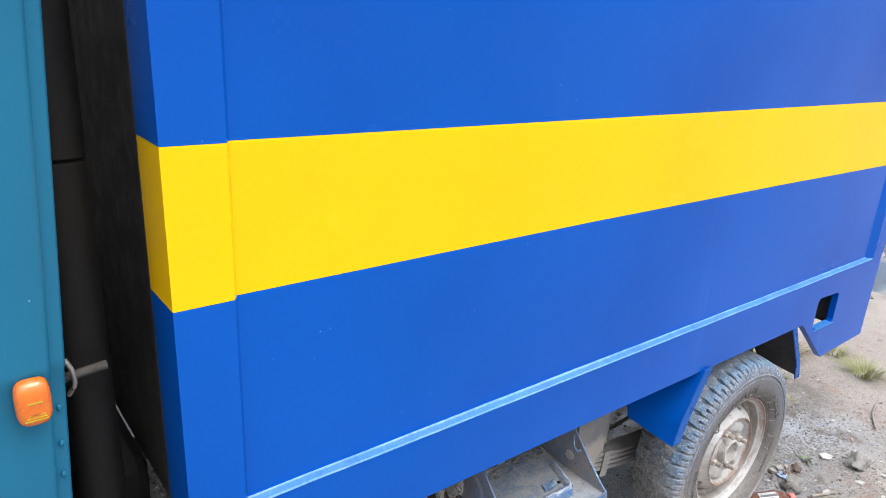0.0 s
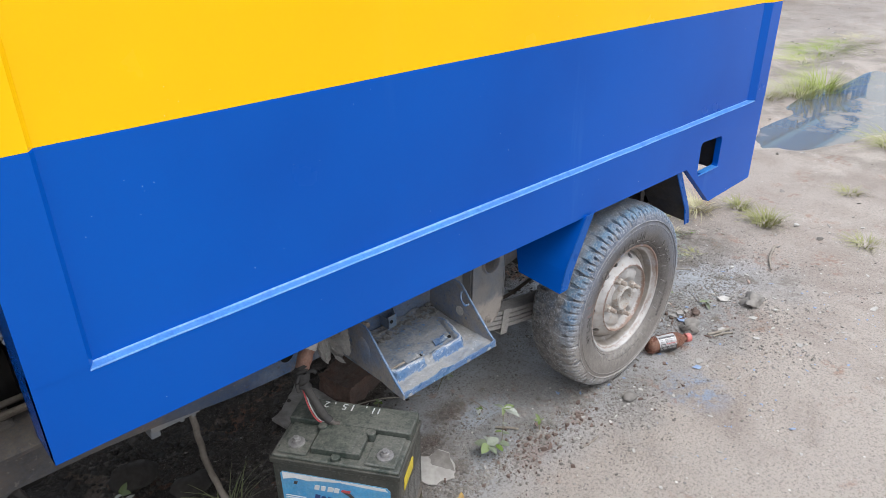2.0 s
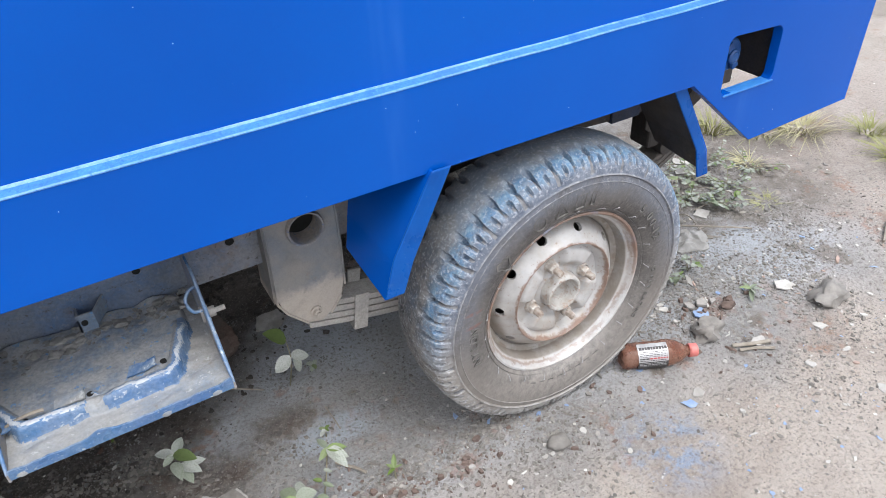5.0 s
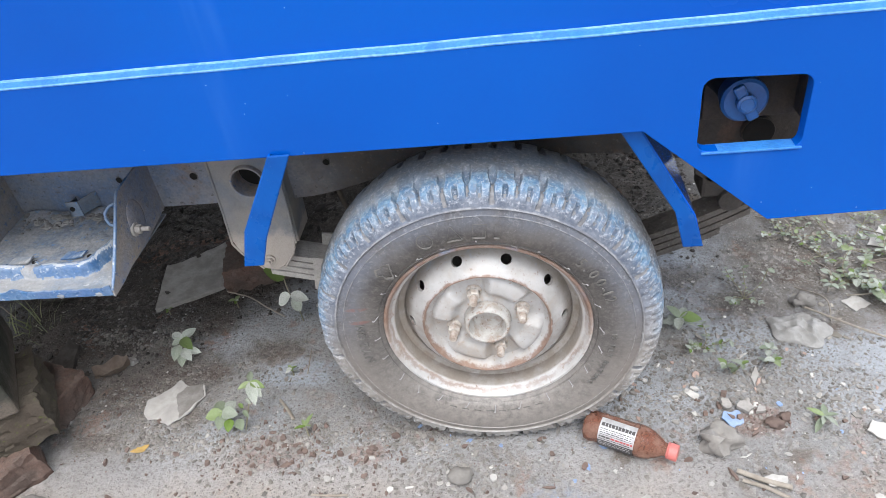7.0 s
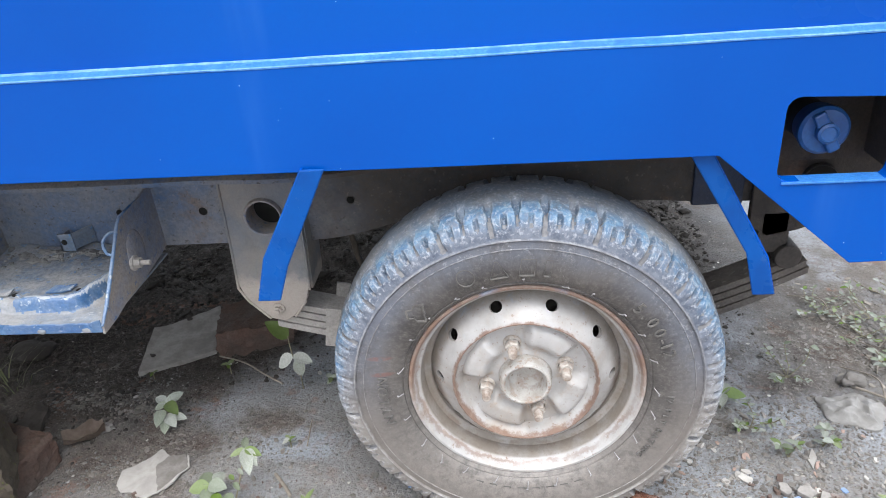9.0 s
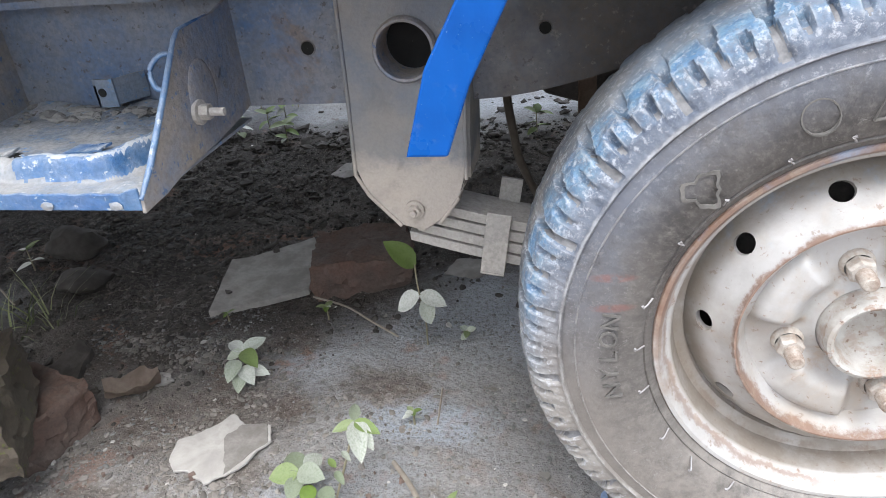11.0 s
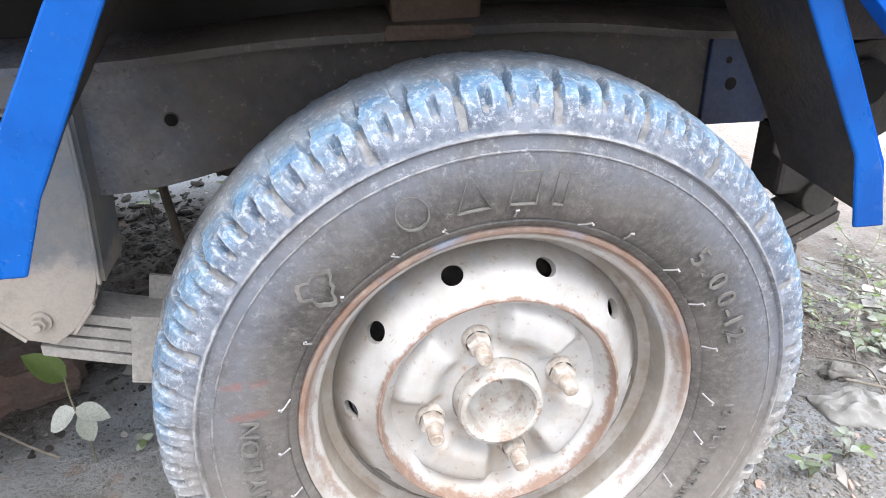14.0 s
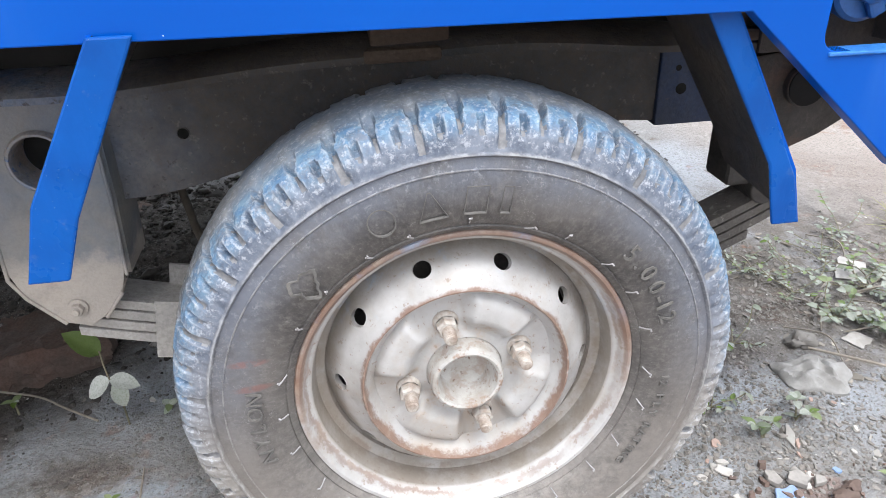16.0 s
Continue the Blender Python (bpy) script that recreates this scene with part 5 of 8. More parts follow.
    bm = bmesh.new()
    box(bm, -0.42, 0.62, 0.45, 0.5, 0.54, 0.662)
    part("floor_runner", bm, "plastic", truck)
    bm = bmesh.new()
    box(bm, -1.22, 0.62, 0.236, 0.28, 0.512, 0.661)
    part("sill_runner", bm, "plastic", truck, "near-black beam added on the rail to block light")
    bm = bmesh.new()
    box(bm, 0.362, 0.41, 0.205, 0.262, 0.345, 0.42)
    part("shackle", bm, "dark", truck, bevel=0.006)
    bm = bmesh.new()
    rod(bm, [(0.41, 0.196, 0.342), (0.41, 0.262, 0.342)], 0.02, 18)
    part("spring_eye", bm, "dark", truck, smooth=50, bevel=0.002)


build_chassis()


def build_tray():
    """The empty battery carrier: a pressed floor, two gussets and a scraped front lip."""
    xa, xb, back, front, z = -0.849, -0.577, 0.214, -0.003, 0.377
    bm = bmesh.new()
    nx, ny = 130, 124

    def ease(t):
        t = max(0.0, min(1.0, t))
        return t * t * (3 - 2 * t)
    bead_line = [Vector(p) for p in ((xa - 0.01, 0.11), (-0.825, 0.048), (-0.648, 0.044), (-0.638, 0.052), (-0.611, 0.128), (-0.607, 0.24))]

    def bead_side(x, y):
        """Distance to the line of the bead, positive on the floor's side."""
        q = Vector((x, y))
        near = 9.0
        for a, b in zip(bead_line, bead_line[1:]):
            e = b - a
            t = max(0.0, min(1.0, (q - a).dot(e) / e.dot(e)))
            gap = q - (a + e * t)
            if gap.length < abs(near):
                near = gap.length if e.x * gap.y - e.y * gap.x > 0 else -gap.length
        return near
    pts, kinds = [], []
    for j in range(ny + 1):
        y = front + (back - front) * j / ny
        row = []
        for i in range(nx + 1):
            x = xa + (xb - xa) * i / nx
            # the floor ends in a rounded bead, dog-legged at both ends and crushed in the middle
            d = bead_side(x, y)
            crush = math.exp(-((x + 0.738 + 0.01 * noise.noise(Vector((y * 90, 0, 2)))) / 0.016) ** 2) if y < 0.08 else 0.0
            rough = 0.0014 * noise.noise(Vector((x * 45, y * 45, 0))) + 0.0008 * noise.noise(Vector((x * 130, y * 130, 0)))
            flange = 0.0045 + 0.004 * max(0.0, noise.noise(Vector((x * 30, y * 60, 4)))) + 0.5 * rough
            bead = math.sqrt(max(0.0, 1 - (d / 0.0095) ** 2)) * 0.0105 * min(1.0, max(0.0, (0.15 - y) / 0.03))
            floor = 0.0175 + rough + (0.006 * crush * noise.noise(Vector((x * 90, y * 90, 9))) if abs(d) < 0.02 else 0.0)
            zz = flange + (floor - flange) * ease((d + 0.0120) / 0.006) + bead * (1 - 0.8 * crush)
            mud = max(0.0, (y - 0.13) / 0.08) * (0.005 + 0.008 * noise.noise(Vector((x * 25, y * 25, 5))))
            row.append(bm.verts.new((x, y, z + zz + max(0.0, mud))))
            # kind 3 is the bead's painted highlight, its edge broken by noise
            kinds.append(3 if -0.0055 < d + 0.004 * noise.noise(Vector((x * 60, y * 60, 6))) < 0.0 and crush < 0.5 and y < 0.13 else 1 if -0.0115 < d + 0.002 * noise.noise(Vector((x * 80, y * 80, 1))) < 0.004 and crush < 0.6 and y < 0.15 else 2 if d <= 0.0 or crush > 0.5 and abs(d) < 0.014 else 0)
        pts.append(row)
    for j in range(ny):
        for i in range(nx):
            f = bm.faces.new((pts[j][i], pts[j][i + 1], pts[j + 1][i + 1], pts[j + 1][i]))
            f.material_index = kinds[j * (nx + 1) + i]
    tray = part("battery_tray", bm, ("tray", "tray_edge", "flake", "bead_glint"), truck, "empty scraped blue steel battery carrier full of dried mud", smooth=50)
    bm = bmesh.new()
    box(bm, xa, xb, front, back, z - 0.001, z + 0.0022)
    part("tray_bottom", bm, "tray", tray)
    # front lip with a bent-up tongue
    bm = bmesh.new()
    top = [(xa + (xb - xa) * k / 60, z + 0.0115 + 0.0022 * noise.noise(Vector((k * 0.33, 0, 0))) + 0.005 * math.exp(-((k - 60) / 3.0) ** 2) + 0.007 * math.exp(-((xa + (xb - xa) * k / 60 + 0.742) / 0.013) ** 2)) for k in range(61)]
    prism(bm, [(xb, z - 0.0035), (xa, z - 0.0035)] + top, front - 0.003, front)
    part("front_lip", bm, "tray_edge", tray, "scraped bright blue lip", bevel=0.0008)
    for x, s in ((xb - 0.001, 1), (xa - 0.003, -1)):
        bm = bmesh.new()
        prism(bm, [(front - 0.003, z - 0.006), (front - 0.001, z + 0.007), (0.02, z + 0.026), (0.072, z + 0.079), (0.102, z + 0.111), (0.112, z + 0.117), (0.178, z + 0.120), (back, z + 0.128), (back, z + 0.016), (0.183, z + 0.011), (0.13, z + 0.005), (0.064, z + 0.002), (0.03, z - 0.004)], x, x + 0.004, "x")
        gus = part("gusset", bm, "gusset", tray, bevel=0.001)
        bm = bmesh.new()
        rod(bm, [(x + 0.002, front - 0.002, z + 0.006), (x + 0.002, 0.02, z + 0.026), (x + 0.002, 0.072, z + 0.079), (x + 0.002, 0.102, z + 0.111), (x + 0.002, 0.112, z + 0.117), (x + 0.002, 0.165, z + 0.1195)], [0.002, 0.003, 0.0028, 0.0024, 0.0022, 0.0012], 8)
        part("gusset_edge", bm, "tray_edge", gus, smooth=60)
        # stamped swelling and the oval slot
        bm = bmesh.new()
        lump(bm, (x + 0.002 + 0.001 * s, 0.125, 0.432), (0.0045, 0.026, 0.034), 2, 0.05, 3)
        part("stamped_boss", bm, "gusset", gus, smooth=60)
        bm = bmesh.new()
        revolve(bm, [(0.0001, 0.0), (0.0085, 0.0)], 18)
        bmesh.ops.scale(bm, vec=(0.75, 1, 1.35), verts=bm.verts)
        part("oval_slot", bm, "chassis", gus, loc=(x + 0.002 + 0.0055 * s, 0.165, 0.437), rot=(0, 0, 90))
        if s < 0:
            bm = bmesh.new()
            revolve(bm, [(0.0001, 0.0), (0.0115, 0.0)], 18)
            b2 = bmesh.new()
            rod(b2, [(x + 0.003, 0.126, 0.487), (x + 0.010, 0.126, 0.487)], 0.0105, 16)
            rod(b2, [(x + 0.009, 0.126, 0.487), (x + 0.019, 0.126, 0.487)], 0.0072, 6)
            part("gusset_bolt", b2, "rust_bolt", gus, "rusty gusset bolt", bevel=0.0006)
            part("bolt_hole", bm, "crust", gus, loc=(x + 0.0047, 0.122, 0.449), rot=(0, 0, 90))
            continue
        bm = bmesh.new()
        xi = x + 0.002 - 0.003 * s
        rod(bm, curve_points([(xi, 0.100, 0.476), (xi - 0.010 * s, 0.094, 0.476), (xi - 0.017 * s, 0.086, 0.466), (xi - 0.012 * s, 0.080, 0.452), (xi, 0.078, 0.450)], 5), 0.0026, 8)
        part("wire_loop", bm, "tray_edge", gus, smooth=60)
    bm = bmesh.new()
    rod(bm, [(xb - 0.004, 0.108, 0.420), (xb + 0.007, 0.108, 0.420)], 0.012, 18)
    rod(bm, [(xb + 0.006, 0.108, 0.420), (xb + 0.016, 0.108, 0.420)], 0.008, 6)
    rod(bm, [(xb + 0.014, 0.108, 0.420), (xb + 0.03, 0.108, 0.420)], 0.004, 10)
    part("gusset_bolt", bm, "spring", tray, "dull grey gusset bolt", bevel=0.0006)
    # bent clamp tab, drilled, on the back wall
    bm = bmesh.new()
    x = -0.723
    box(bm, x - 0.012, x + 0.012, back - 0.03, back - 0.027, 0.404, 0.434)
    prism(bm, [(x + 0.010, back - 0.03), (x + 0.012, back - 0.027), (x + 0.03, back + 0.004), (x + 0.027, back + 0.004)], 0.406, 0.434, "z")
    box(bm, x - 0.012, x - 0.009, back - 0.03, back, 0.404, 0.428)
    part("clamp_bracket", bm, "tray", tray, bevel=0.001)
    bm = bmesh.new()
    rod(bm, [(-0.726, back - 0.0312, 0.42), (-0.726, back - 0.0295, 0.42)], 0.0046, 14)
    part("bracket_slot", bm, "void", tray)
    # loose flakes of blue paint plate and the holes in the floor
    for k, (px, py, w) in enumerate(((-0.675, 0.075, 0.022), (-0.768, 0.066, 0.020), (-0.838, 0.062, 0.012))):
        bm = bmesh.new()
        slab(bm, [(-w, -0.007), (w * 0.8, -0.009), (w, 0.006), (-w * 0.7, 0.009)], 0.0, 0.0022, k)
        part("paint_plate", bm, "tray_edge" if k != 1 else "flake", tray, "peeling blue plate", loc=(px, py, z + 0.0205), rot=(4, -3, 6))
        bm = bmesh.new()
        rod(bm, [(px + w + 0.005, py - 0.002, z + 0.0165), (px + w + 0.005, py - 0.002, z + 0.0198)], 0.0045, 9)
        part("floor_hole", bm, "void", tray)
    bm = bmesh.new()
    rod(bm, curve_points([(-0.842, 0.060, z + 0.022), (-0.825, 0.058, z + 0.028), (-0.808, 0.055, z + 0.032), (-0.796, 0.056, z + 0.030)], 5), 0.0024, 6)
    part("dry_stalk", bm, "twig", tray, "brown dry stalk", smooth=60)
    for k in range(3):
        bm = bmesh.new()
        x = (-0.835, -0.665, -0.60)[k]
        lump(bm, (x, front - 0.004, z + 0.001), (0.006, 0.0012, 0.004), k, 0.3, 2)
        part("paint_chip", bm, "flake", tray)
    # crust of dried mud along the back
    bm = bmesh.new()
    rnd = random.Random(5)
    for k in range(190):
        x, y = rnd.uniform(xa + 0.01, xb - 0.01), back - abs(rnd.gauss(0.022, 0.016)) - (0.012 if k % 7 == 0 else 0)
        s = rnd.uniform(0.0015, 0.004) if k % 5 else rnd.uniform(0.0045, 0.0085)
        lump(bm, (x, y, z + 0.020 + s * 0.25), (s * rnd.uniform(0.8, 1.5), s, s * 0.5), k, 0.6, 2 if s > 0.005 else 1)
    tagged(part("mud_crust", bm, "tray_mud", tray, "flakes of dried mud"), kind="stuff")


build_tray()


# ---- wheel ----
def build_rim():
    bm = bmesh.new()
    seg = 180
    # flange, bead seat and well
    revolve(bm, [(0.150, 0.150), (0.128, 0.10), (0.128, 0.075), (0.136, 0.066), (0.1385, 0.056), (0.147, 0.050), (0.1495, 0.034), (0.151, 0.0285), (0.1545, 0.0265), (0.157, 0.0225), (0.1590, 0.0165), (0.1625, 0.0125), (0.1660, 0.0125), (0.1675, 0.0150), (0.1675, 0.0200), (0.164, 0.024)], seg)
    # sloping ring of the disc with ten round openings
    r0, y0, r1, y1 = 0.1385, 0.064, 0.1040, 0.0195

    def on(th, v):
        bulge = 0.0035 * math.sin(math.pi * v)
        r, y = r0 + (r1 - r0) * v + bulge * 0.8, y0 + (y1 - y0) * v - bulge * 0.7
        return (r * math.cos(th), y, r * math.sin(th))
    n = 24
    for s in range(10):
        c = radians(36 * s)
        ring_out, ring_in, ring_back = [], [], []
        for k in range(n):
            side, t = divmod(k, 6)
            t /= 6
            u, v = ((-1 + 2 * t, 0), (1, t), (1 - 2 * t, 1), (-1, 1 - t))[side]
            ang = math.atan2(2 * v - 1, u)
            ring_out.append(bm.verts.new(on(c + radians(18) * u, v)))
            hu, hv = 0.235 * math.cos(ang), 0.5 + 0.16 * math.sin(ang)
            p = on(c + radians(18) * hu, hv)
            ring_in.append(bm.verts.new(p))
            ring_back.append(bm.verts.new((p[0] * 0.97, p[1] + 0.006, p[2] * 0.97)))
        for k in range(n):
            j = (k + 1) % n
            bm.faces.new((ring_out[k], ring_out[j], ring_in[j], ring_in[k]))
            bm.faces.new((ring_in[k], ring_in[j], ring_back[j], ring_back[k]))
    # ridge, lobed floor and hub collar
    rs = [0.1040, 0.1030, 0.1015, 0.0995, 0.0975, 0.0945, 0.0905, 0.086, 0.081, 0.076, 0.071, 0.066, 0.061, 0.056, 0.052, 0.048, 0.044, 0.0385]
    rings = []
    for r in rs:
        row = []
        for k in range(seg):
            th = TAU * k / seg
            lobe = 0.5 - 0.5 * math.cos(4 * (th - radians(17)))
            mask = max(0.0, min(1.0, (0.0965 - r) / 0.012)) * max(0.0, min(1.0, (r - 0.046) / 0.016))
            lobe = max(0.0, min(1.0, (lobe - 0.22 + 0.1 * noise.noise(Vector((math.cos(th) * 3, math.sin(th) * 3, r * 40)))) / 0.42))
            lobe = lobe * lobe * (3 - 2 * lobe)
            y = 0.0195 if r >= 0.104 else 0.0178 if r >= 0.1015 else 0.0195 + min(1.0, (0.1015 - r) / 0.011) * 0.0225
            if r < 0.05:
                y -= (0.05 - r) / 0.004 * 0.002
            stud = min(abs((th - radians(17 + 90 * q) + math.pi) % TAU - math.pi) for q in range(4))
            dome = math.exp(-((stud * r) / 0.013) ** 2 - ((r - 0.0595) / 0.012) ** 2)
            row.append(bm.verts.new((r * math.cos(th), y - 0.0165 * mask * lobe - 0.003 * dome, r * math.sin(th))))
        rings.append(row)
    for lo, hi in zip(rings, rings[1:]):
        for k in range(seg):
            bm.faces.new((lo[k], lo[(k + 1) % seg], hi[(k + 1) % seg], hi[k]))
    bmesh.ops.remove_doubles(bm, verts=bm.verts, dist=0.0004)
    return bm


def build_hub():
    bm = bmesh.new()
    revolve(bm, [(0.0400, 0.046), (0.0378, 0.036), (0.0372, 0.0250), (0.0368, 0.0195), (0.0352, 0.0160), (0.0325, 0.0150), (0.0302, 0.0162), (0.0290, 0.0215), (0.0280, 0.036), (0.0245, 0.0425), (0.016, 0.0450), (0.0002, 0.0460)], 60)
    return bm


def build_nut():
    """A conical seat, a flat-sided nut and a long threaded stud."""
    bm = bmesh.new()
    revolve(bm, [(0.0135, 0.045), (0.0128, 0.0385), (0.0108, 0.0345)], 18)
    hexa = [(0.0108, 0.0350), (0.0108, 0.0265), (0.0092, 0.0238), (0.0052, 0.0234)]
    rings = [[bm.verts.new((r * math.cos(TAU * k / 6), y, r * math.sin(TAU * k / 6))) for k in range(6)] for r, y in hexa]
    for lo, hi in zip(rings, rings[1:]):
        for k in range(6):
            bm.faces.new((lo[k], lo[(k + 1) % 6], hi[(k + 1) % 6], hi[k]))
    thread = [(0.0058, 0.0240)]
    for k in range(6):
        thread += [(0.0067, 0.0225 - 0.0022 * k), (0.0052, 0.0214 - 0.0022 * k)]
    revolve(bm, thread + [(0.0062, 0.0086), (0.0048, 0.0074), (0.0001, 0.0072)], 14, 1)
    return bm


def build_tyre():
    """A cross-ply tyre: bulged sidewalls, raised rings and worn lugs with long notches, short notches and drilled slots between them."""
    wall = [(0.1655, 0.0165), (0.1690, 0.0115), (0.1730, 0.0085), (0.1745, 0.0095), (0.1775, 0.0060), (0.184, 0.0032), (0.193, 0.0006), (0.203, -0.0010), (0.214, -0.0018), (0.222, -0.0021), (0.2280, -0.0019), (0.2285, -0.0028), (0.2292, -0.0028),
            (0.2297, -0.0017), (0.2345, -0.0008), (0.2386, 0.0000), (0.2396, -0.0014), (0.2408, -0.0029), (0.2420, -0.0026), (0.2433, -0.0010)]
    lug = [(0.2450, -0.0006), (0.2480, 0.0000), (0.2520, 0.0008), (0.2560, 0.0020), (0.2600, 0.0038), (0.2635, 0.0060), (0.2668, 0.0090), (0.2698, 0.0130), (0.2722, 0.0180), (0.2740, 0.0235), (0.2754, 0.0295), (0.2766, 0.0360), (0.2776, 0.0430), (0.2788, 0.0520), (0.2797, 0.0630), (0.2800, 0.0750)]
    fine = []
    for (r0, y0), (r1, y1) in zip(lug, lug[1:]):
        n = max(1, round(math.hypot(r1 - r0, y1 - y0) / 0.0019)) if y0 < 0.043 else 1
        fine += [(r0 + (r1 - r0) * k / n, y0 + (y1 - y0) * k / n) for k in range(n)]
    prof = wall + fine + [(r, 0.150 - y) for r, y in (lug + [])[::-1]] + [(r, 0.150 - y) for r, y in wall[::-2]]
    periods, steps = 24, 46
    rnd = random.Random(3)
    worn = [[rnd.uniform(0.75, 1.15) for _ in range(4)] for _ in range(periods)]

    def soft(a, b, v):
        t = max(0.0, min(1.0, (v - a) / (b - a)))
        return t * t * (3 - 2 * t)
    bm = bmesh.new()
    grid = []
    n = len(prof)
    turn = radians(8.9)
    for i, (r, y) in enumerate(prof):
        a, b = prof[max(i - 1, 0)], prof[min(i + 1, n - 1)]
        tx, ty = b[0] - a[0], b[1] - a[1]
        ln = math.hypot(tx, ty)
        nr, nyv = ty / ln, -tx / ln
        yy = min(y, 0.150 - y)
        row = []
        for c in range(periods * steps):
            p, ph = divmod(c, steps)
            ang = turn + TAU * c / (periods * steps)
            arc = TAU * r / periods
            cs, sn = math.cos(ang), math.sin(ang)
            cut = dark = 0.0
            if r > 0.243:
                low = 1 + 1.7 * max(0.0, -sn)
                chip = 0.0011 * noise.noise(Vector((cs * 38, sn * 38, yy * 150)))
                f = ph / steps
                for at, which in ((0.0, 0), (0.25, 1), (0.5, 2), (0.74, 3), (1.0, 0)):
                    d = abs(f - at) * arc + chip
                    w = worn[(p + (at == 1.0)) % periods][which]
                    if d > 0.012:
                        continue
                    if which in (0, 2):
                        start = 0.2440 if which == 0 else 0.2565
                        half = (0.0046 if which == 0 else 0.0042) - 0.0018 * soft(0.246, 0.272, r) + 0.0028 * soft(0.016, 0.03, yy) + 0.0030 * max(0.0, -sn) * soft(0.256, 0.266, r)
                        end = 1 - soft(0.034, 0.048, yy)
                        k = (0.0028 + 0.0042 * soft(0.258, 0.271, r) + 0.0028 * soft(0.014, 0.024, yy)) * w * low * soft(start - 0.001, start + 0.0025, r) * end
                    else:
                        half = 0.0031
                        k = (0.0022 + 0.0062 * soft(0.256, 0.266, r)) * w * soft(0.2525, 0.2550, r) * (1 - soft(0.2695, 0.2715, r))
                    k *= 1 - soft(half - 0.0013, half + 0.0010, d)
                    cut = max(cut, k)
                    dark = max(dark, k if which in (1, 3) and r > 0.2625 else 0.0)
            w = 0.0
            if r > 0.243:
                q = Vector((cs * 9, sn * 9, y * 60))
                w = 0.0012 * noise.noise(q) + 0.0009 * noise.noise(q * 3.6) + 0.0007 * noise.noise(q * 9.0)
            rr, y2 = r + nr * (w - cut), y + nyv * (w - cut)
            row.append((bm.verts.new((rr * cs, y2, rr * sn)), cut, dark))
        grid.append(row)
    m = periods * steps
    for (r, _), lo, hi in zip(prof, grid, grid[1:]):
        for k in range(m):
            ring = (lo[k], lo[(k + 1) % m], hi[(k + 1) % m], hi[k])
            # the floors of the notches are packed with dried mud, the tops of the slots stay open
            bm.faces.new([v for v, _, _ in ring]).material_index = 1 if min(c for _, c, _ in ring) > 0.0016 and max(d for _, _, d in ring) < 0.003 and r < 0.2725 else 0
    return bm


def on_sidewall(angle0, radius, size, spread):
    """Places letters clockwise round the sidewall, their heads outwards."""
    def place(s):
        a = angle0 - s / radius
        p = Vector((radius * math.cos(a), -0.0021, radius * math.sin(a)))
        out, along = Vector((math.cos(a), 0, math.sin(a))), Vector((math.sin(a), 0, -math.cos(a)))
        return Matrix(((along.x, out.x, 0, p.x), (0, 0, -1, p.y), (along.z, out.z, 0, p.z), (0, 0, 0, 1)))
    return place


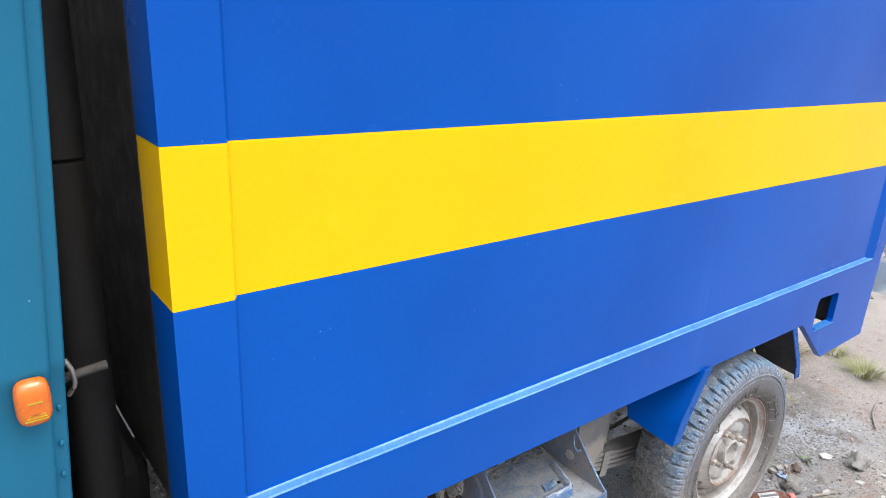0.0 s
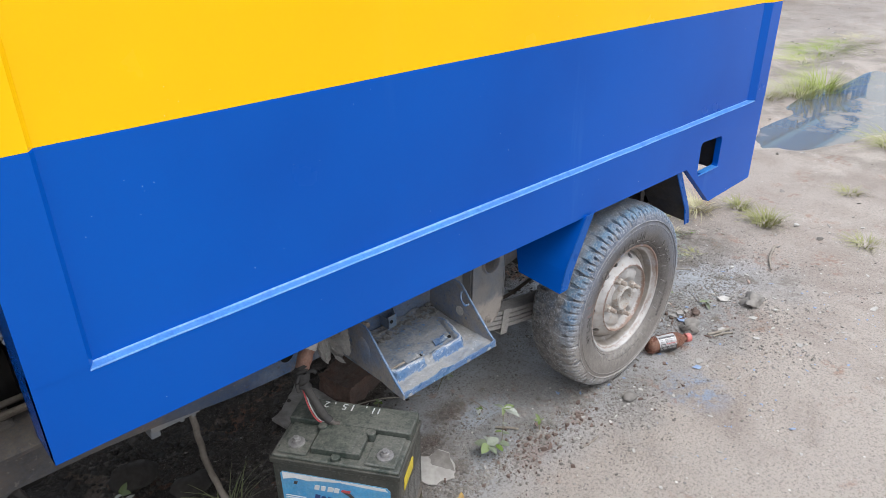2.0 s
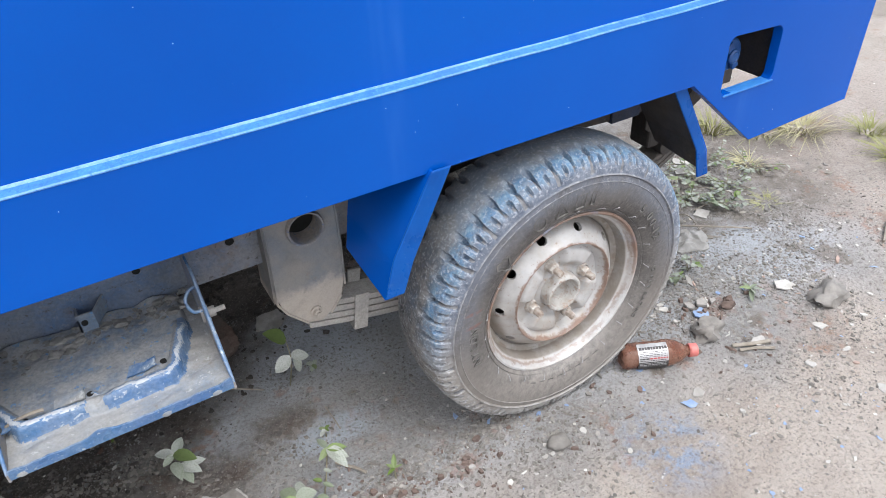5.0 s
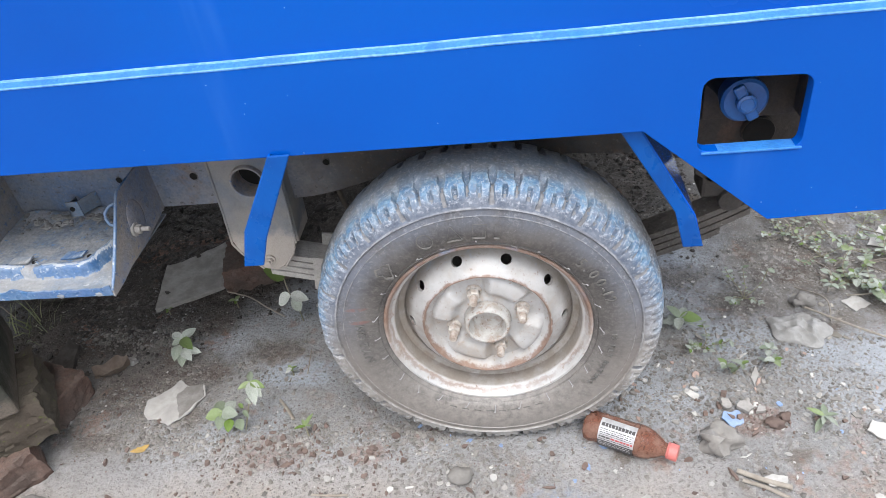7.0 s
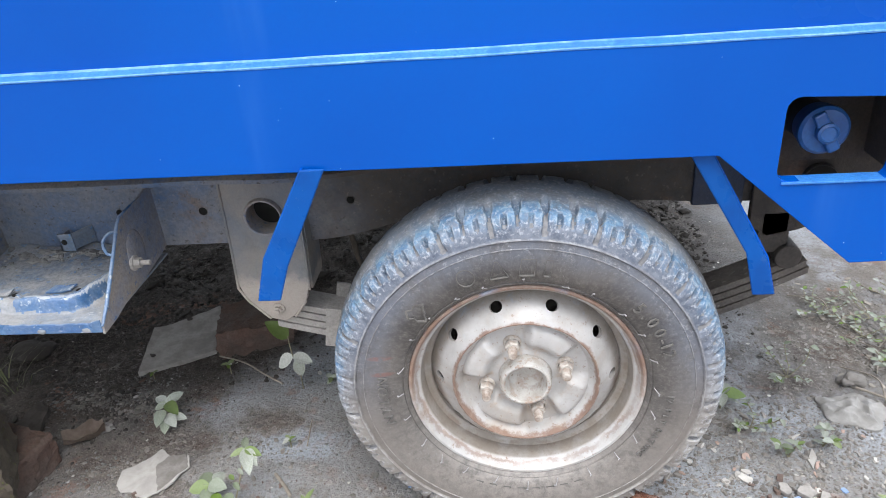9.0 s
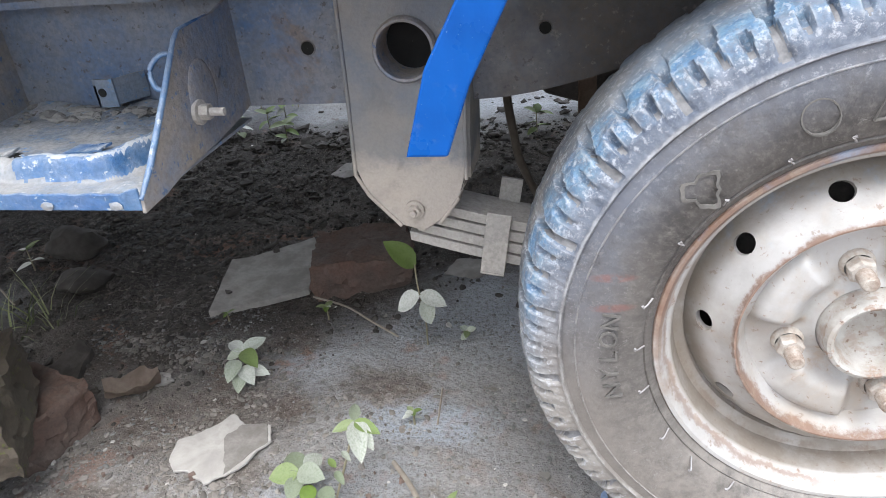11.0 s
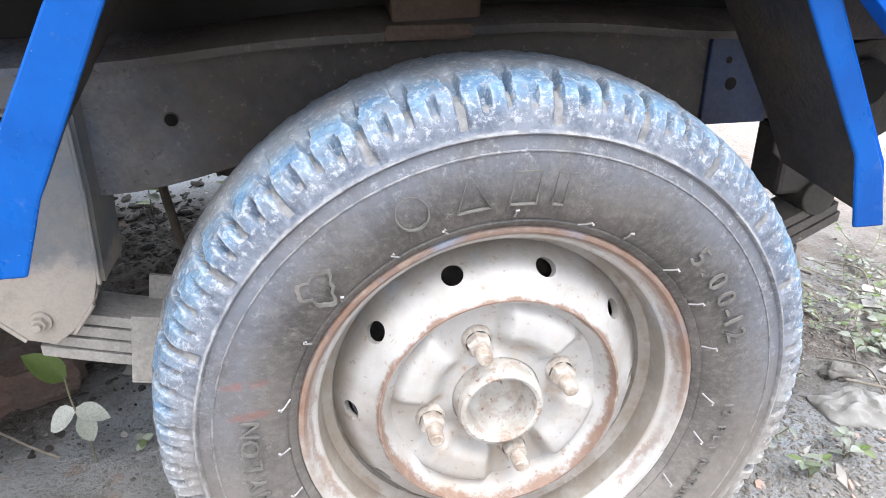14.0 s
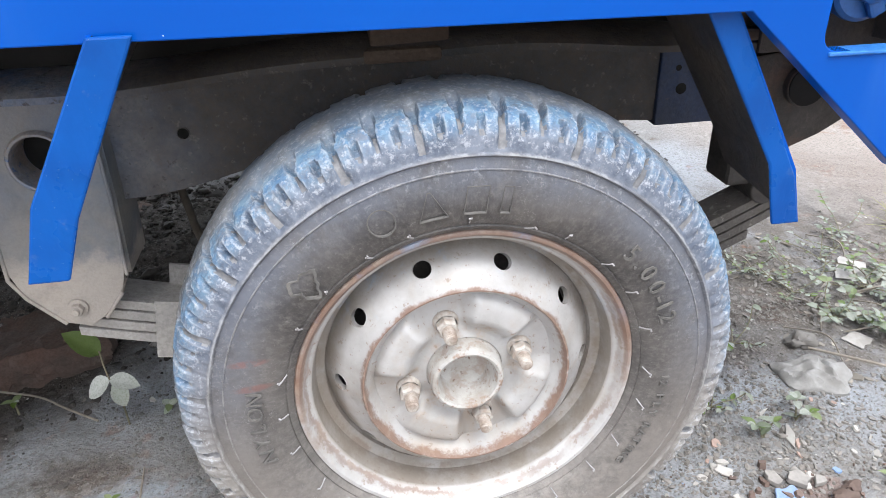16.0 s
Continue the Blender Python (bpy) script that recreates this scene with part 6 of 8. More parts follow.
def build_wheel(loc, lettered=True):
    wheel = part("wheel", build_rim(), "rim", truck, "chalky silver steel rim with rust-worn edges", loc=loc, smooth=38)
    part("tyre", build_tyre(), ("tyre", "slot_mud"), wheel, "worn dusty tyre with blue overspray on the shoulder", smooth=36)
    part("hub", build_hub(), "hub", wheel, "open dusty hub cup", smooth=40)
    nut = None
    for q in range(4):
        a = radians(17 + 90 * q)
        if nut is None:
            nut = part("wheel_nut", build_nut(), ("nut", "rusty"), wheel, "rusty nut on a threaded stud", smooth=20)
        else:
            o = new("wheel_nut", nut.data)
            o.parent, nut_o = wheel, o
            nut_o["label"] = "rusty nut on a threaded stud"
        ob = nut if q == 0 else nut_o
        ob.location = (0.0593 * math.cos(a), 0, 0.0593 * math.sin(a))
        ob.rotation_euler = (0, -a, 0)
    bm = bmesh.new()
    revolve(bm, [(0.0001, 0.07), (0.1, 0.07), (0.122, 0.078), (0.124, 0.14), (0.02, 0.15)], 40)
    part("brake_drum", bm, "dark", wheel, smooth=40)
    if not lettered:
        return wheel
    part("lettering", words("NYLON", 0.0215, 0.001, on_sidewall(radians(193), 0.195, 0.0215, 1.0), 1.0, 0.165), "letter", wheel, "raised size and ply lettering")
    part("lettering", words("5.00-12", 0.0245, 0.001, on_sidewall(radians(42.8), 0.192, 0.0245, 1.0), 1.0, 0.13), "letter", wheel, "raised size and ply lettering")
    part("lettering", words("12 PLY RATING", 0.0125, 0.0009, on_sidewall(radians(-3), 0.194, 0.0125, 1.0), 1.0, 0.24), "letter", wheel, "raised size and ply lettering")
    # maker's mark as plain outlined figures, and the worn lower lettering as bars
    ring = [(0.0125 * math.cos(TAU * k / 20), 0.0135 + 0.0135 * math.sin(TAU * k / 20)) for k in range(20)]
    figures = ((111.6, ring), (99.4, [(-0.0125, 0.0), (0.0125, 0.0), (0.0015, 0.0265), (-0.0015, 0.0265)]), (88.5, [(-0.0115, 0.0), (0.0085, 0.0), (0.0115, 0.026), (-0.0085, 0.026)]), (81.2, [(-0.0045, 0.0), (0.0045, 0.0), (0.0045, 0.026), (-0.0045, 0.026)]))
    for a, pts in figures:
        bm = bmesh.new()
        cx, cz = sum(p[0] for p in pts) / len(pts), sum(p[1] for p in pts) / len(pts)
        n = len(pts)

        def inset(d):
            return [(x - d * (x - cx) / max(1e-6, math.hypot(x - cx, z - cz)), z - d * (z - cz) / max(1e-6, math.hypot(x - cx, z - cz))) for x, z in pts]
        rows = [[bm.verts.new((x, dy, z)) for x, z in inset(d)] for d, dy in ((0.0, 0.003), (0.0004, -0.0012), (0.0014, -0.0012), (0.0018, 0.003))]
        for lo, hi in zip(rows, rows[1:]):
            for k in range(n):
                bm.faces.new((lo[k], lo[(k + 1) % n], hi[(k + 1) % n], hi[k]))
        bmesh.ops.transform(bm, matrix=pose(0.189 * math.cos(radians(a)), -0.0009, 0.189 * math.sin(radians(a)), 0, -(a - 90), 0), verts=bm.verts)
        part("raised_figure", bm, "letter", wheel)
    bm = bmesh.new()
    outline = []
    for k in range(28):
        th = TAU * k / 28
        r = 0.0135 + 0.003 * math.sin(3 * th + 0.5) + 0.0016 * math.sin(7 * th)
        outline.append((r * math.cos(th), r * math.sin(th)))
    inner = [(x * 0.8, z * 0.8) for x, z in outline]
    ov, iv = [[bm.verts.new((x, -0.001, z)) for x, z in pts] for pts in (outline, inner)]
    ob, ib = [[bm.verts.new((x, 0.001, z)) for x, z in pts] for pts in (outline, inner)]
    for k in range(28):
        j = (k + 1) % 28
        for q in ((ov[k], ov[j], iv[j], iv[k]), (ov[k], ob[k], ob[j], ov[j]), (iv[k], iv[j], ib[j], ib[k])):
            bm.faces.new(q)
    bmesh.ops.transform(bm, matrix=pose(0.197 * math.cos(radians(136)), -0.0013, 0.197 * math.sin(radians(136)), 0, -46, 0), verts=bm.verts)
    part("raised_emblem", bm, "letter", wheel)
    for k in range(8):
        a = radians(247 + 6.6 * k)
        bm = bmesh.new()
        for z0, z1, x0, x1 in ((0, 0.0015, -0.006, 0.006), (0.0095, 0.011, -0.006, 0.006), (0.0015, 0.0095, -0.006, -0.0045)):
            box(bm, x0, x1, -0.0008, 0.001, z0, z1)
        bmesh.ops.transform(bm, matrix=pose(0.187 * math.cos(a), 0.0022, 0.187 * math.sin(a), 0, 90 - math.degrees(a), 0), verts=bm.verts)
        part("raised_bar", bm, "letter", wheel)
    rnd = random.Random(9)
    for k in range(24):
        a, r = TAU * k / 24 + rnd.uniform(-0.03, 0.03), 0.1755 + rnd.uniform(-0.002, 0.003)
        p = Vector((r * math.cos(a), 0.006, r * math.sin(a)))
        b = a + rnd.uniform(-0.9, 0.9)
        q = p + Vector((0.008 * math.cos(b), -0.009, 0.008 * math.sin(b)))
        bm = bmesh.new()
        rod(bm, [p, p * 0.4 + q * 0.6 + Vector((0, -0.001, 0)), q, q + Vector((0.0022 * math.sin(b), -0.0004, -0.0022 * math.cos(b)))], [0.0008, 0.0007, 0.0010, 0.0012], 5)
        part("rubber_whisker", bm, "hair", wheel)
    return wheel


build_wheel((0.0025, 0.0, 0.2515))
other = copy_thing([o for o in truck.children if o.name.startswith("wheel")][0], pose(0.0025, FAR, 0.2515, 0, 0, 180))


# ---- filler, wiring and the back of the cab ----
def build_filler():
    bm = bmesh.new()
    revolve(bm, [(0.027, 0.030), (0.028, 0.016), (0.030, 0.010), (0.0295, 0.004), (0.026, 0.001), (0.0002, 0.001)], 36)
    cap = part("filler_cap", bm, "cap_blue", truck, "blue twist filler cap", loc=(0.360, 0.048, 0.597), smooth=40)
    bm = bmesh.new()
    box(bm, -0.0265, 0.0265, -0.007, 0.001, -0.0075, 0.0075)
    part("grip", bm, "cap_blue", cap, rot=(0, 62, 0), bevel=0.003)
    bm = bmesh.new()
    revolve(bm, [(0.0125, 0.0), (0.0125, -0.0095), (0.0095, -0.0115), (0.008, -0.0095), (0.0001, -0.0095)], 24)
    part("lock", bm, "cap_blue", cap, smooth=40)
    bm = bmesh.new()
    rod(bm, curve_points([(0.360, 0.078, 0.597), (0.358, 0.15, 0.59), (0.345, 0.24, 0.56), (0.3, 0.4, 0.5)], 6), 0.025, 16)
    bmesh.ops.translate(bm, vec=(-0.360, -0.048, -0.597), verts=bm.verts)
    part("filler_neck", bm, "rubber", cap, smooth=60)


build_filler()
# back plate added to block the lit ground; side piece is a muddy panel
fb = bmesh.new()
box(fb, 0.335, 0.50, 0.15, 0.156, 0.52, 0.66)
box(fb, 0.46, 0.50, 0.03, 0.15, 0.53, 0.66)
part("filler_housing", fb, "guard_in", truck, "muddy plate added behind the filler opening to darken it", bevel=0.002)


def build_wiring():
    lines = (
        ([(-0.938, 0.165, 0.57), (-0.950, 0.155, 0.53), (-0.962, 0.148, 0.500), (-0.974, 0.143, 0.484)], 0.0165, "board", "dusty grey-brown sleeve"),
        ([(-0.970, 0.145, 0.488), (-0.985, 0.139, 0.470), (-0.996, 0.135, 0.452)], 0.0150, "sleeve", "torn orange-brown sleeve"),
        ([(-0.940, 0.172, 0.56), (-0.968, 0.158, 0.50), (-0.990, 0.15, 0.472), (-1.006, 0.138, 0.448)], 0.0042, "rubber", "black cable beside the sleeve"),
        ([(-1.003, 0.124, 0.432), (-1.003, 0.112, 0.418), (-1.001, 0.095, 0.400), (-0.997, 0.075, 0.376), (-0.990, 0.060, 0.359)], 0.0085, "rubber", "hanging taped battery lead"),
        ([(-1.010, 0.118, 0.420), (-1.013, 0.098, 0.388), (-1.008, 0.078, 0.362), (-0.994, 0.062, 0.354)], 0.0017, "label_red", "thin red lead"),
        ([(-1.007, 0.116, 0.414), (-1.009, 0.095, 0.384), (-1.003, 0.078, 0.360), (-0.990, 0.060, 0.353)], 0.0013, "label_white", "thin white lead"),
        ([(-0.992, 0.064, 0.362), (-0.985, 0.055, 0.354), (-0.976, 0.047, 0.352)], 0.0056, "dark", "crimped terminal"),
        ([(-0.985, 0.075, 0.357), (-0.980, 0.062, 0.353), (-0.974, 0.052, 0.351)], 0.0022, "rubber", "cable tie"),
    )
    for ctrl, r, m, label in lines:
        bm = bmesh.new()
        pts = curve_points(ctrl, 6)
        rod(bm, pts, [r * (1 + (0.16 * noise.noise(p * 120) if r > 0.004 else 0.0)) for p in pts], 12)
        part("battery_lead", bm, m, truck, label, smooth=60)
    # turns of black tape with loose ends round the joint
    rnd = random.Random(4)
    for k in range(6):
        bm = bmesh.new()
        revolve(bm, [(0.0118, -0.004), (0.0145 + rnd.uniform(0, 0.002), -0.0015), (0.0138, 0.003), (0.0118, 0.0045)], 18)
        part("tape_turn", bm, "rubber", truck, loc=(-0.9985 - 0.0016 * k, 0.1345 - 0.003 * k, 0.4555 - 0.0062 * k), rot=(72 + rnd.uniform(-16, 16), rnd.uniform(-16, 16), 0), smooth=50)
    for ctrl in ([(-1.004, 0.125, 0.446), (-1.016, 0.122, 0.444), (-1.022, 0.118, 0.432), (-1.021, 0.114, 0.418)], [(-0.995, 0.124, 0.446), (-0.984, 0.118, 0.450), (-0.979, 0.114, 0.444)]):
        bm = bmesh.new()
        rod(bm, curve_points(ctrl, 5), 0.0042, 8)
        part("tape_end", bm, "rubber", truck, smooth=60)
    # crumpled cover beside the carrier: hanging tongues with a crinkled ridge between them
    bm = bmesh.new()
    prev = None
    nu, nw = 56, 22
    for j in range(nw):
        row = []
        for i in range(nu):
            u, w = i / (nu - 1), j / (nw - 1)
            tongue = abs(math.sin(math.pi * u * 3.0)) ** 0.45
            drop = (0.088 - 0.012 * u) * w * (0.66 + 0.34 * tongue)
            ridge = math.exp(-((u - 0.5) / 0.14) ** 2)
            crinkle = noise.noise(Vector((u * 16, w * 13, 3))) + 0.6 * noise.noise(Vector((u * 34, w * 30, 5)))
            out = 0.016 * tongue * w + 0.014 * ridge * (0.6 + 0.8 * math.sin(w * 26 + 2 * crinkle)) + 0.006 * crinkle
            row.append(bm.verts.new((-0.955 + 0.076 * u + 0.006 * ridge * crinkle, 0.138 - out, 0.533 - 0.02 * u - drop)))
        if prev:
            for i in range(nu - 1):
                bm.faces.new((prev[i], prev[i + 1], row[i + 1], row[i]))
        prev = row
    bmesh.ops.solidify(bm, geom=bm.faces[:], thickness=0.0025)
    part("torn_cover", bm, "board", truck, "crumpled dusty plastic cover", smooth=50)
    bm = bmesh.new()
    box(bm, -1.27, -1.17, 0.25, 0.31, 0.375, 0.395)
    box(bm, -1.27, -1.25, 0.26, 0.30, 0.355, 0.378)
    box(bm, -1.21, -1.20, 0.26, 0.27, 0.362, 0.378)
    box(bm, -1.185, -1.175, 0.26, 0.27, 0.362, 0.378)
    part("pipe_bracket", bm, "hanger", truck, bevel=0.003)


build_wiring()


def build_cab():
    bm = bmesh.new()
    # quarter panel: rounded rear edge, character line low down
    zs = [0.45, 0.6, 0.75, 0.9, 0.985, 0.998, 1.005, 1.02, 1.15, 1.3, 1.5, 1.7, 1.86]
    grid = []
    for z in zs:
        edge = -1.590 + (z - 0.85) * 0.0625
        out = 0.004 * math.sin((z - 0.45) * 2.2) - (0.006 if z < 0.99 else 0.0)
        grid.append([bm.verts.new((x, y - out, z)) for x, y in ((-2.6, -0.012), (-2.0, -0.012), (edge - 0.06, -0.010), (edge - 0.022, -0.008), (edge - 0.0165, -0.004), (edge - 0.015, 0.004), (edge - 0.003, 0.006), (edge, 0.010), (edge, 0.03))])
    for lo, hi in zip(grid, grid[1:]):
        for k in range(len(lo) - 1):
            bm.faces.new((lo[k], lo[k + 1], hi[k + 1], hi[k]))
    cab = part("cab", bm, "teal", truck, "teal metallic cab quarter panel", smooth=50)
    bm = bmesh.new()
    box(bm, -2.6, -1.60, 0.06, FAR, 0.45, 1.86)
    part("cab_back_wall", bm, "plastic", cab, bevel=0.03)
    for k, z in enumerate((0.86, 0.90, 0.945, 1.14, 1.215, 1.22, 1.30)):
        e = -1.590 + (z - 0.85) * 0.0625
        bm = bmesh.new()
        lump(bm, (e - 0.0085, 0.005, z), (0.003, 0.002, 0.012 if k > 2 else 0.004), k, 0.15, 2)
        part("weld_dimple", bm, "teal", cab, smooth=60)
    # amber side lamp
    bm = bmesh.new()
    w, h = 0.0172, 0.0268
    for d, s in ((0.0, 1.0), (-0.004, 1.0), (-0.010, 0.9), (-0.013, 0.7), (-0.0142, 0.4)):
        for k in range(32):
            th = TAU * k / 32
            c, sn = math.cos(th), math.sin(th)
            e = 0.55
            bm.verts.new((w * s * math.copysign(abs(c) ** e, c), d, h * s * math.copysign(abs(sn) ** e, sn)))
    bm.verts.ensure_lookup_table()
    for j in range(4):
        for k in range(32):
            a, b = j * 32 + k, j * 32 + (k + 1) % 32
            bm.faces.new([bm.verts[i] for i in (a, b, b + 32, a + 32)])
    bm.faces.new([bm.verts[128 + k] for k in range(32)])
    lamp = part("side_lamp", bm, "amber", cab, "amber plastic side marker lamp", loc=(-1.618, -0.014, 0.972), smooth=40)
    bm = bmesh.new()
    for k in range(3):
        box(bm, -0.011 + 0.002 * k, 0.011 - 0.001 * k, -0.0142, -0.0122, -0.017 + 0.003 * k, -0.0159 + 0.003 * k)
    box(bm, -0.006, 0.008, -0.0152, -0.013, 0.003, 0.0045)
    part("lens_mark", bm, "label_yellow", lamp)
    # breather duct and stay in the gap behind the cab
    bm = bmesh.new()
    prev = None
    for z in (0.72, 0.8, 1.0, 1.19, 1.1935, 1.197, 1.2, 1.4, 1.9):
        s = 1.0 if z < 1.193 else 0.9 if z < 1.1965 else 1.02
        ring = [bm.verts.new((-1.542 + 0.033 * s * math.copysign(abs(math.cos(t)) ** 0.7, math.cos(t)), 0.165 + 0.05 * s * math.copysign(abs(math.sin(t)) ** 0.7, math.sin(t)), z)) for t in (TAU * k / 20 for k in range(20))]
        if prev:
            for k in range(20):
                bm.faces.new((prev[k], prev[(k + 1) % 20], ring[(k + 1) % 20], ring[k]))
        prev = ring
    part("air_duct", bm, "plastic", cab, "tall black plastic air intake duct", smooth=50)
    bm = bmesh.new()
    rod(bm, [(-1.6, 0.085, 0.935), (-1.525, 0.09, 0.94)], 0.006, 12)
    part("stay_rod", bm, "dark", cab, smooth=50)
    bm = bmesh.new()
    rod(bm, curve_points([(-1.572, 0.078, 0.965), (-1.566, 0.074, 0.95), (-1.565, 0.076, 0.93), (-1.572, 0.082, 0.915)], 5), 0.003, 8)
    part("stay_clip", bm, "steel", cab, smooth=50)
    bm = bmesh.new()
    prism(bm, [(-2.2, 0.54), (-2.2, 0.37), (-1.56, 0.37), (-1.5, 0.41), (-1.47, 0.47), (-1.47, 0.54)], 0.232, 0.6)
    part("wheel_housing", bm, "rail_mud", cab, "mud-caked front wheel housing", bevel=0.01)
    # box added to black out the lit ground in the gap
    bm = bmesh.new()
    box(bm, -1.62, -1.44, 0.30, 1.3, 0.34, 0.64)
    part("splash_shield", bm, "plastic", cab, "dark box added to close the gap behind the cab", bevel=0.02)
    bm = bmesh.new()
    rod(bm, [(-1.95, 0.30, 0.22), (-1.49, 0.30, 0.35)], 0.02, 12)
    rod(bm, [(-1.515, 0.27, 0.343), (-1.515, 0.33, 0.343)], 0.02, 12)
    part("radius_arm", bm, "dark", cab, smooth=50)


build_cab()


# ---- battery on its bricks ----
def build_battery():
    b = thing("battery", "dirty black truck battery with a torn sky-blue label on bricks", "battery", (-0.978, 0.021, 0.142), -56.0)
    W, D, H = 0.262, 0.166, 0.184
    bm = bmesh.new()
    box(bm, -W / 2 + 0.003, W / 2 - 0.003, -D / 2 + 0.003, D / 2 - 0.003, 0, H)
    case = part("case", bm, "batt", b, "black ribbed case", bevel=0.005)
    bm = bmesh.new()
    box(bm, -W / 2, W / 2, -D / 2, D / 2, H - 0.004, H + 0.008)
    part("lid_rim", bm, "batt", b, bevel=0.002)
    bm = bmesh.new()
    # stepped lid: high back half, low terminal corners, raised middle
    box(bm, -W / 2 + 0.004, W / 2 - 0.004, 0.012, D / 2 - 0.004, H + 0.006, H + 0.030)
    box(bm, -W / 2 + 0.004, W / 2 - 0.004, -D / 2 + 0.004, 0.013, H + 0.006, H + 0.014)
    lid = part("lid", bm, "batt_top", b, "dark green lid thick with dust", bevel=0.003)
    bm = bmesh.new()
    box(bm, -0.052, 0.046, -0.062, 0.013, H + 0.013, H + 0.028)
    box(bm, -0.03, 0.03, -0.0605, 0.006, H + 0.027, H + 0.0305)
    part("vent_cover", bm, "batt_top", lid, bevel=0.003)
    for x in (-0.118, 0.058):
        bm = bmesh.new()
        box(bm, x, x + 0.06, -0.073, 0.012, H + 0.013, H + 0.019)
        part("corner_pad", bm, "batt_top", lid, bevel=0.004)
    for x in (-0.088, 0.092):
        bm = bmesh.new()
        rod(bm, [(x, -0.045, H + 0.018), (x, -0.045, H + 0.022)], 0.0165, 22)
        rod(bm, [(x, -0.045, H + 0.022), (x, -0.045, H + 0.029)], [0.0098, 0.0088], 20)
        rod(bm, [(x, -0.045, H + 0.028), (x, -0.045, H + 0.034)], 0.0065, 6)
        part("terminal", bm, "lead", b, "grey lead post with a bolt", bevel=0.001)
    for x in (-0.05, 0.0, 0.05):
        bm = bmesh.new()
        rod(bm, [(x, -0.067 if x == 0 else 0.0, H + 0.013), (x, -0.067 if x == 0 else 0.0, H + 0.0325 if x else H + 0.021)], 0.0095, 18)
        part("vent_plug", bm, "batt_top", lid, bevel=0.0015)
    # chalked figures on the raised back of the lid
    for text, start in (("11,", 0.046), ("15,", -0.010), ("2", -0.066)):
        def chalk(s):
            return pose(start - s, 0.072, H + 0.0306, 0, 0, 180)
        part("chalk_mark", words(text, 0.026, 0.0002, chalk, 1.0, 0.25), "label_white", lid, "chalked figures")
    # torn label: blue sheet, white torn edge, bars for the names, a dark scorched swoosh
    f = -D / 2 + 0.003
    bm = bmesh.new()
    prism(bm, [(-0.112, 0.040), (-0.113, 0.146), (-0.108, 0.1515), (0.060, 0.150), (0.104, 0.149), (0.110, 0.142), (0.109, 0.082), (0.100, 0.076), (0.108, 0.070), (0.109, 0.035), (0.104, 0.030), (0.04, 0.032), (-0.02, 0.0365)], f - 0.0008, f)
    lab = part("label", bm, "label_blue", case, "torn sky-blue printed label", loc=(0, 0, 0.008))
    level = [0]

    def bar(m, pts, name="print_bar"):
        b2 = bmesh.new()
        level[0] += 1
        prism(b2, pts, f - 0.0012 - 0.00003 * level[0], f - 0.0007)
        part(name, b2, m, lab)

    def lean(x0, x1, z0, z1, k=0.0025):
        return [(x0, z0), (x0 + k, z1), (x1 + k, z1), (x1, z0)]
    bar("label_white", [(-0.108, 0.132), (-0.109, 0.150), (0.030, 0.1485), (0.0, 0.143), (-0.030, 0.141), (-0.055, 0.136), (-0.085, 0.139)])
    bar("label_white", [(0.012, 0.144), (0.03, 0.1485), (0.100, 0.147), (0.106, 0.140), (0.07, 0.141)])
    for k, w in enumerate((0.010, 0.009, 0.012, 0.010)):
        bar("label_white", lean(-0.045 + 0.0135 * k, -0.045 + 0.0135 * k + w, 0.117, 0.129))
    bar("label_red", lean(0.010, 0.028, 0.121, 0.127))
    for k in range(8):
        if k != 4:
            bar("label_navy", lean(-0.046 + 0.0128 * k, -0.046 + 0.0128 * k + (0.0105 if k in (0, 5) else 0.0088), 0.093, 0.1045 if k in (0, 5) else 0.102))
    bar("label_black", [(0.002, 0.088), (0.004, 0.097), (0.012, 0.102), (0.016, 0.094), (0.013, 0.087)])
    bar("label_black", [(0.012, 0.122), (0.030, 0.120), (0.040, 0.108), (0.041, 0.092), (0.034, 0.088), (0.033, 0.103), (0.026, 0.113)])
    for z in (0.110, 0.1045):
        for k in range(3):
            bar("label_white", lean(0.058 + 0.0145 * k, 0.070 + 0.0145 * k, z, z + (0.0055 if z > 0.108 else 0.0025)))
    for k in range(3):
        bar("label_white", lean(-0.107, -0.066 - 0.005 * k, 0.0905 - 0.005 * k, 0.092 - 0.005 * k))
    bar("label_white", [(-0.112, 0.056), (-0.112, 0.0625), (-0.04, 0.0555), (0.030, 0.046), (0.030, 0.041)])
    for k in range(12):
        x = -0.109 + 0.0085 * k
        bar("label_black", lean(x, x + 0.004, 0.0605 - 0.0075 * k / 8, 0.064 - 0.0075 * k / 8, 0.004))
    bar("label_red", [(-0.004, 0.0455), (0.0, 0.0515), (0.040, 0.049), (0.044, 0.043)])
    bar("label_white", [(0.034, 0.0345), (0.034, 0.044), (0.108, 0.042), (0.108, 0.0335)])
    bar("label_black", [(0.070, 0.036), (0.0745, 0.042), (0.079, 0.036)])
    bar("label_black", lean(-0.087, -0.080, 0.124, 0.131))
    bar("label_black", [(0.088, 0.073), (0.095, 0.080), (0.108, 0.081), (0.109, 0.074), (0.098, 0.070)])
    part("label_words", words("Maintenance Free", 0.0098, 0.0002, lambda d: pose(-0.038 + d, f - 0.0030, 0.0785, 90, 0, 0), 0.78, 0.02), "label_white", lab)
    e = W / 2 - 0.003
    bm = bmesh.new()
    prism(bm, [(-0.05, 0.128), (-0.048, 0.156), (0.012, 0.158), (0.018, 0.15), (0.014, 0.127)], e - 0.0002, e + 0.0008, "x")
    part("sticker", bm, "label_yellow", case, "yellow warning sticker")
    bm = bmesh.new()
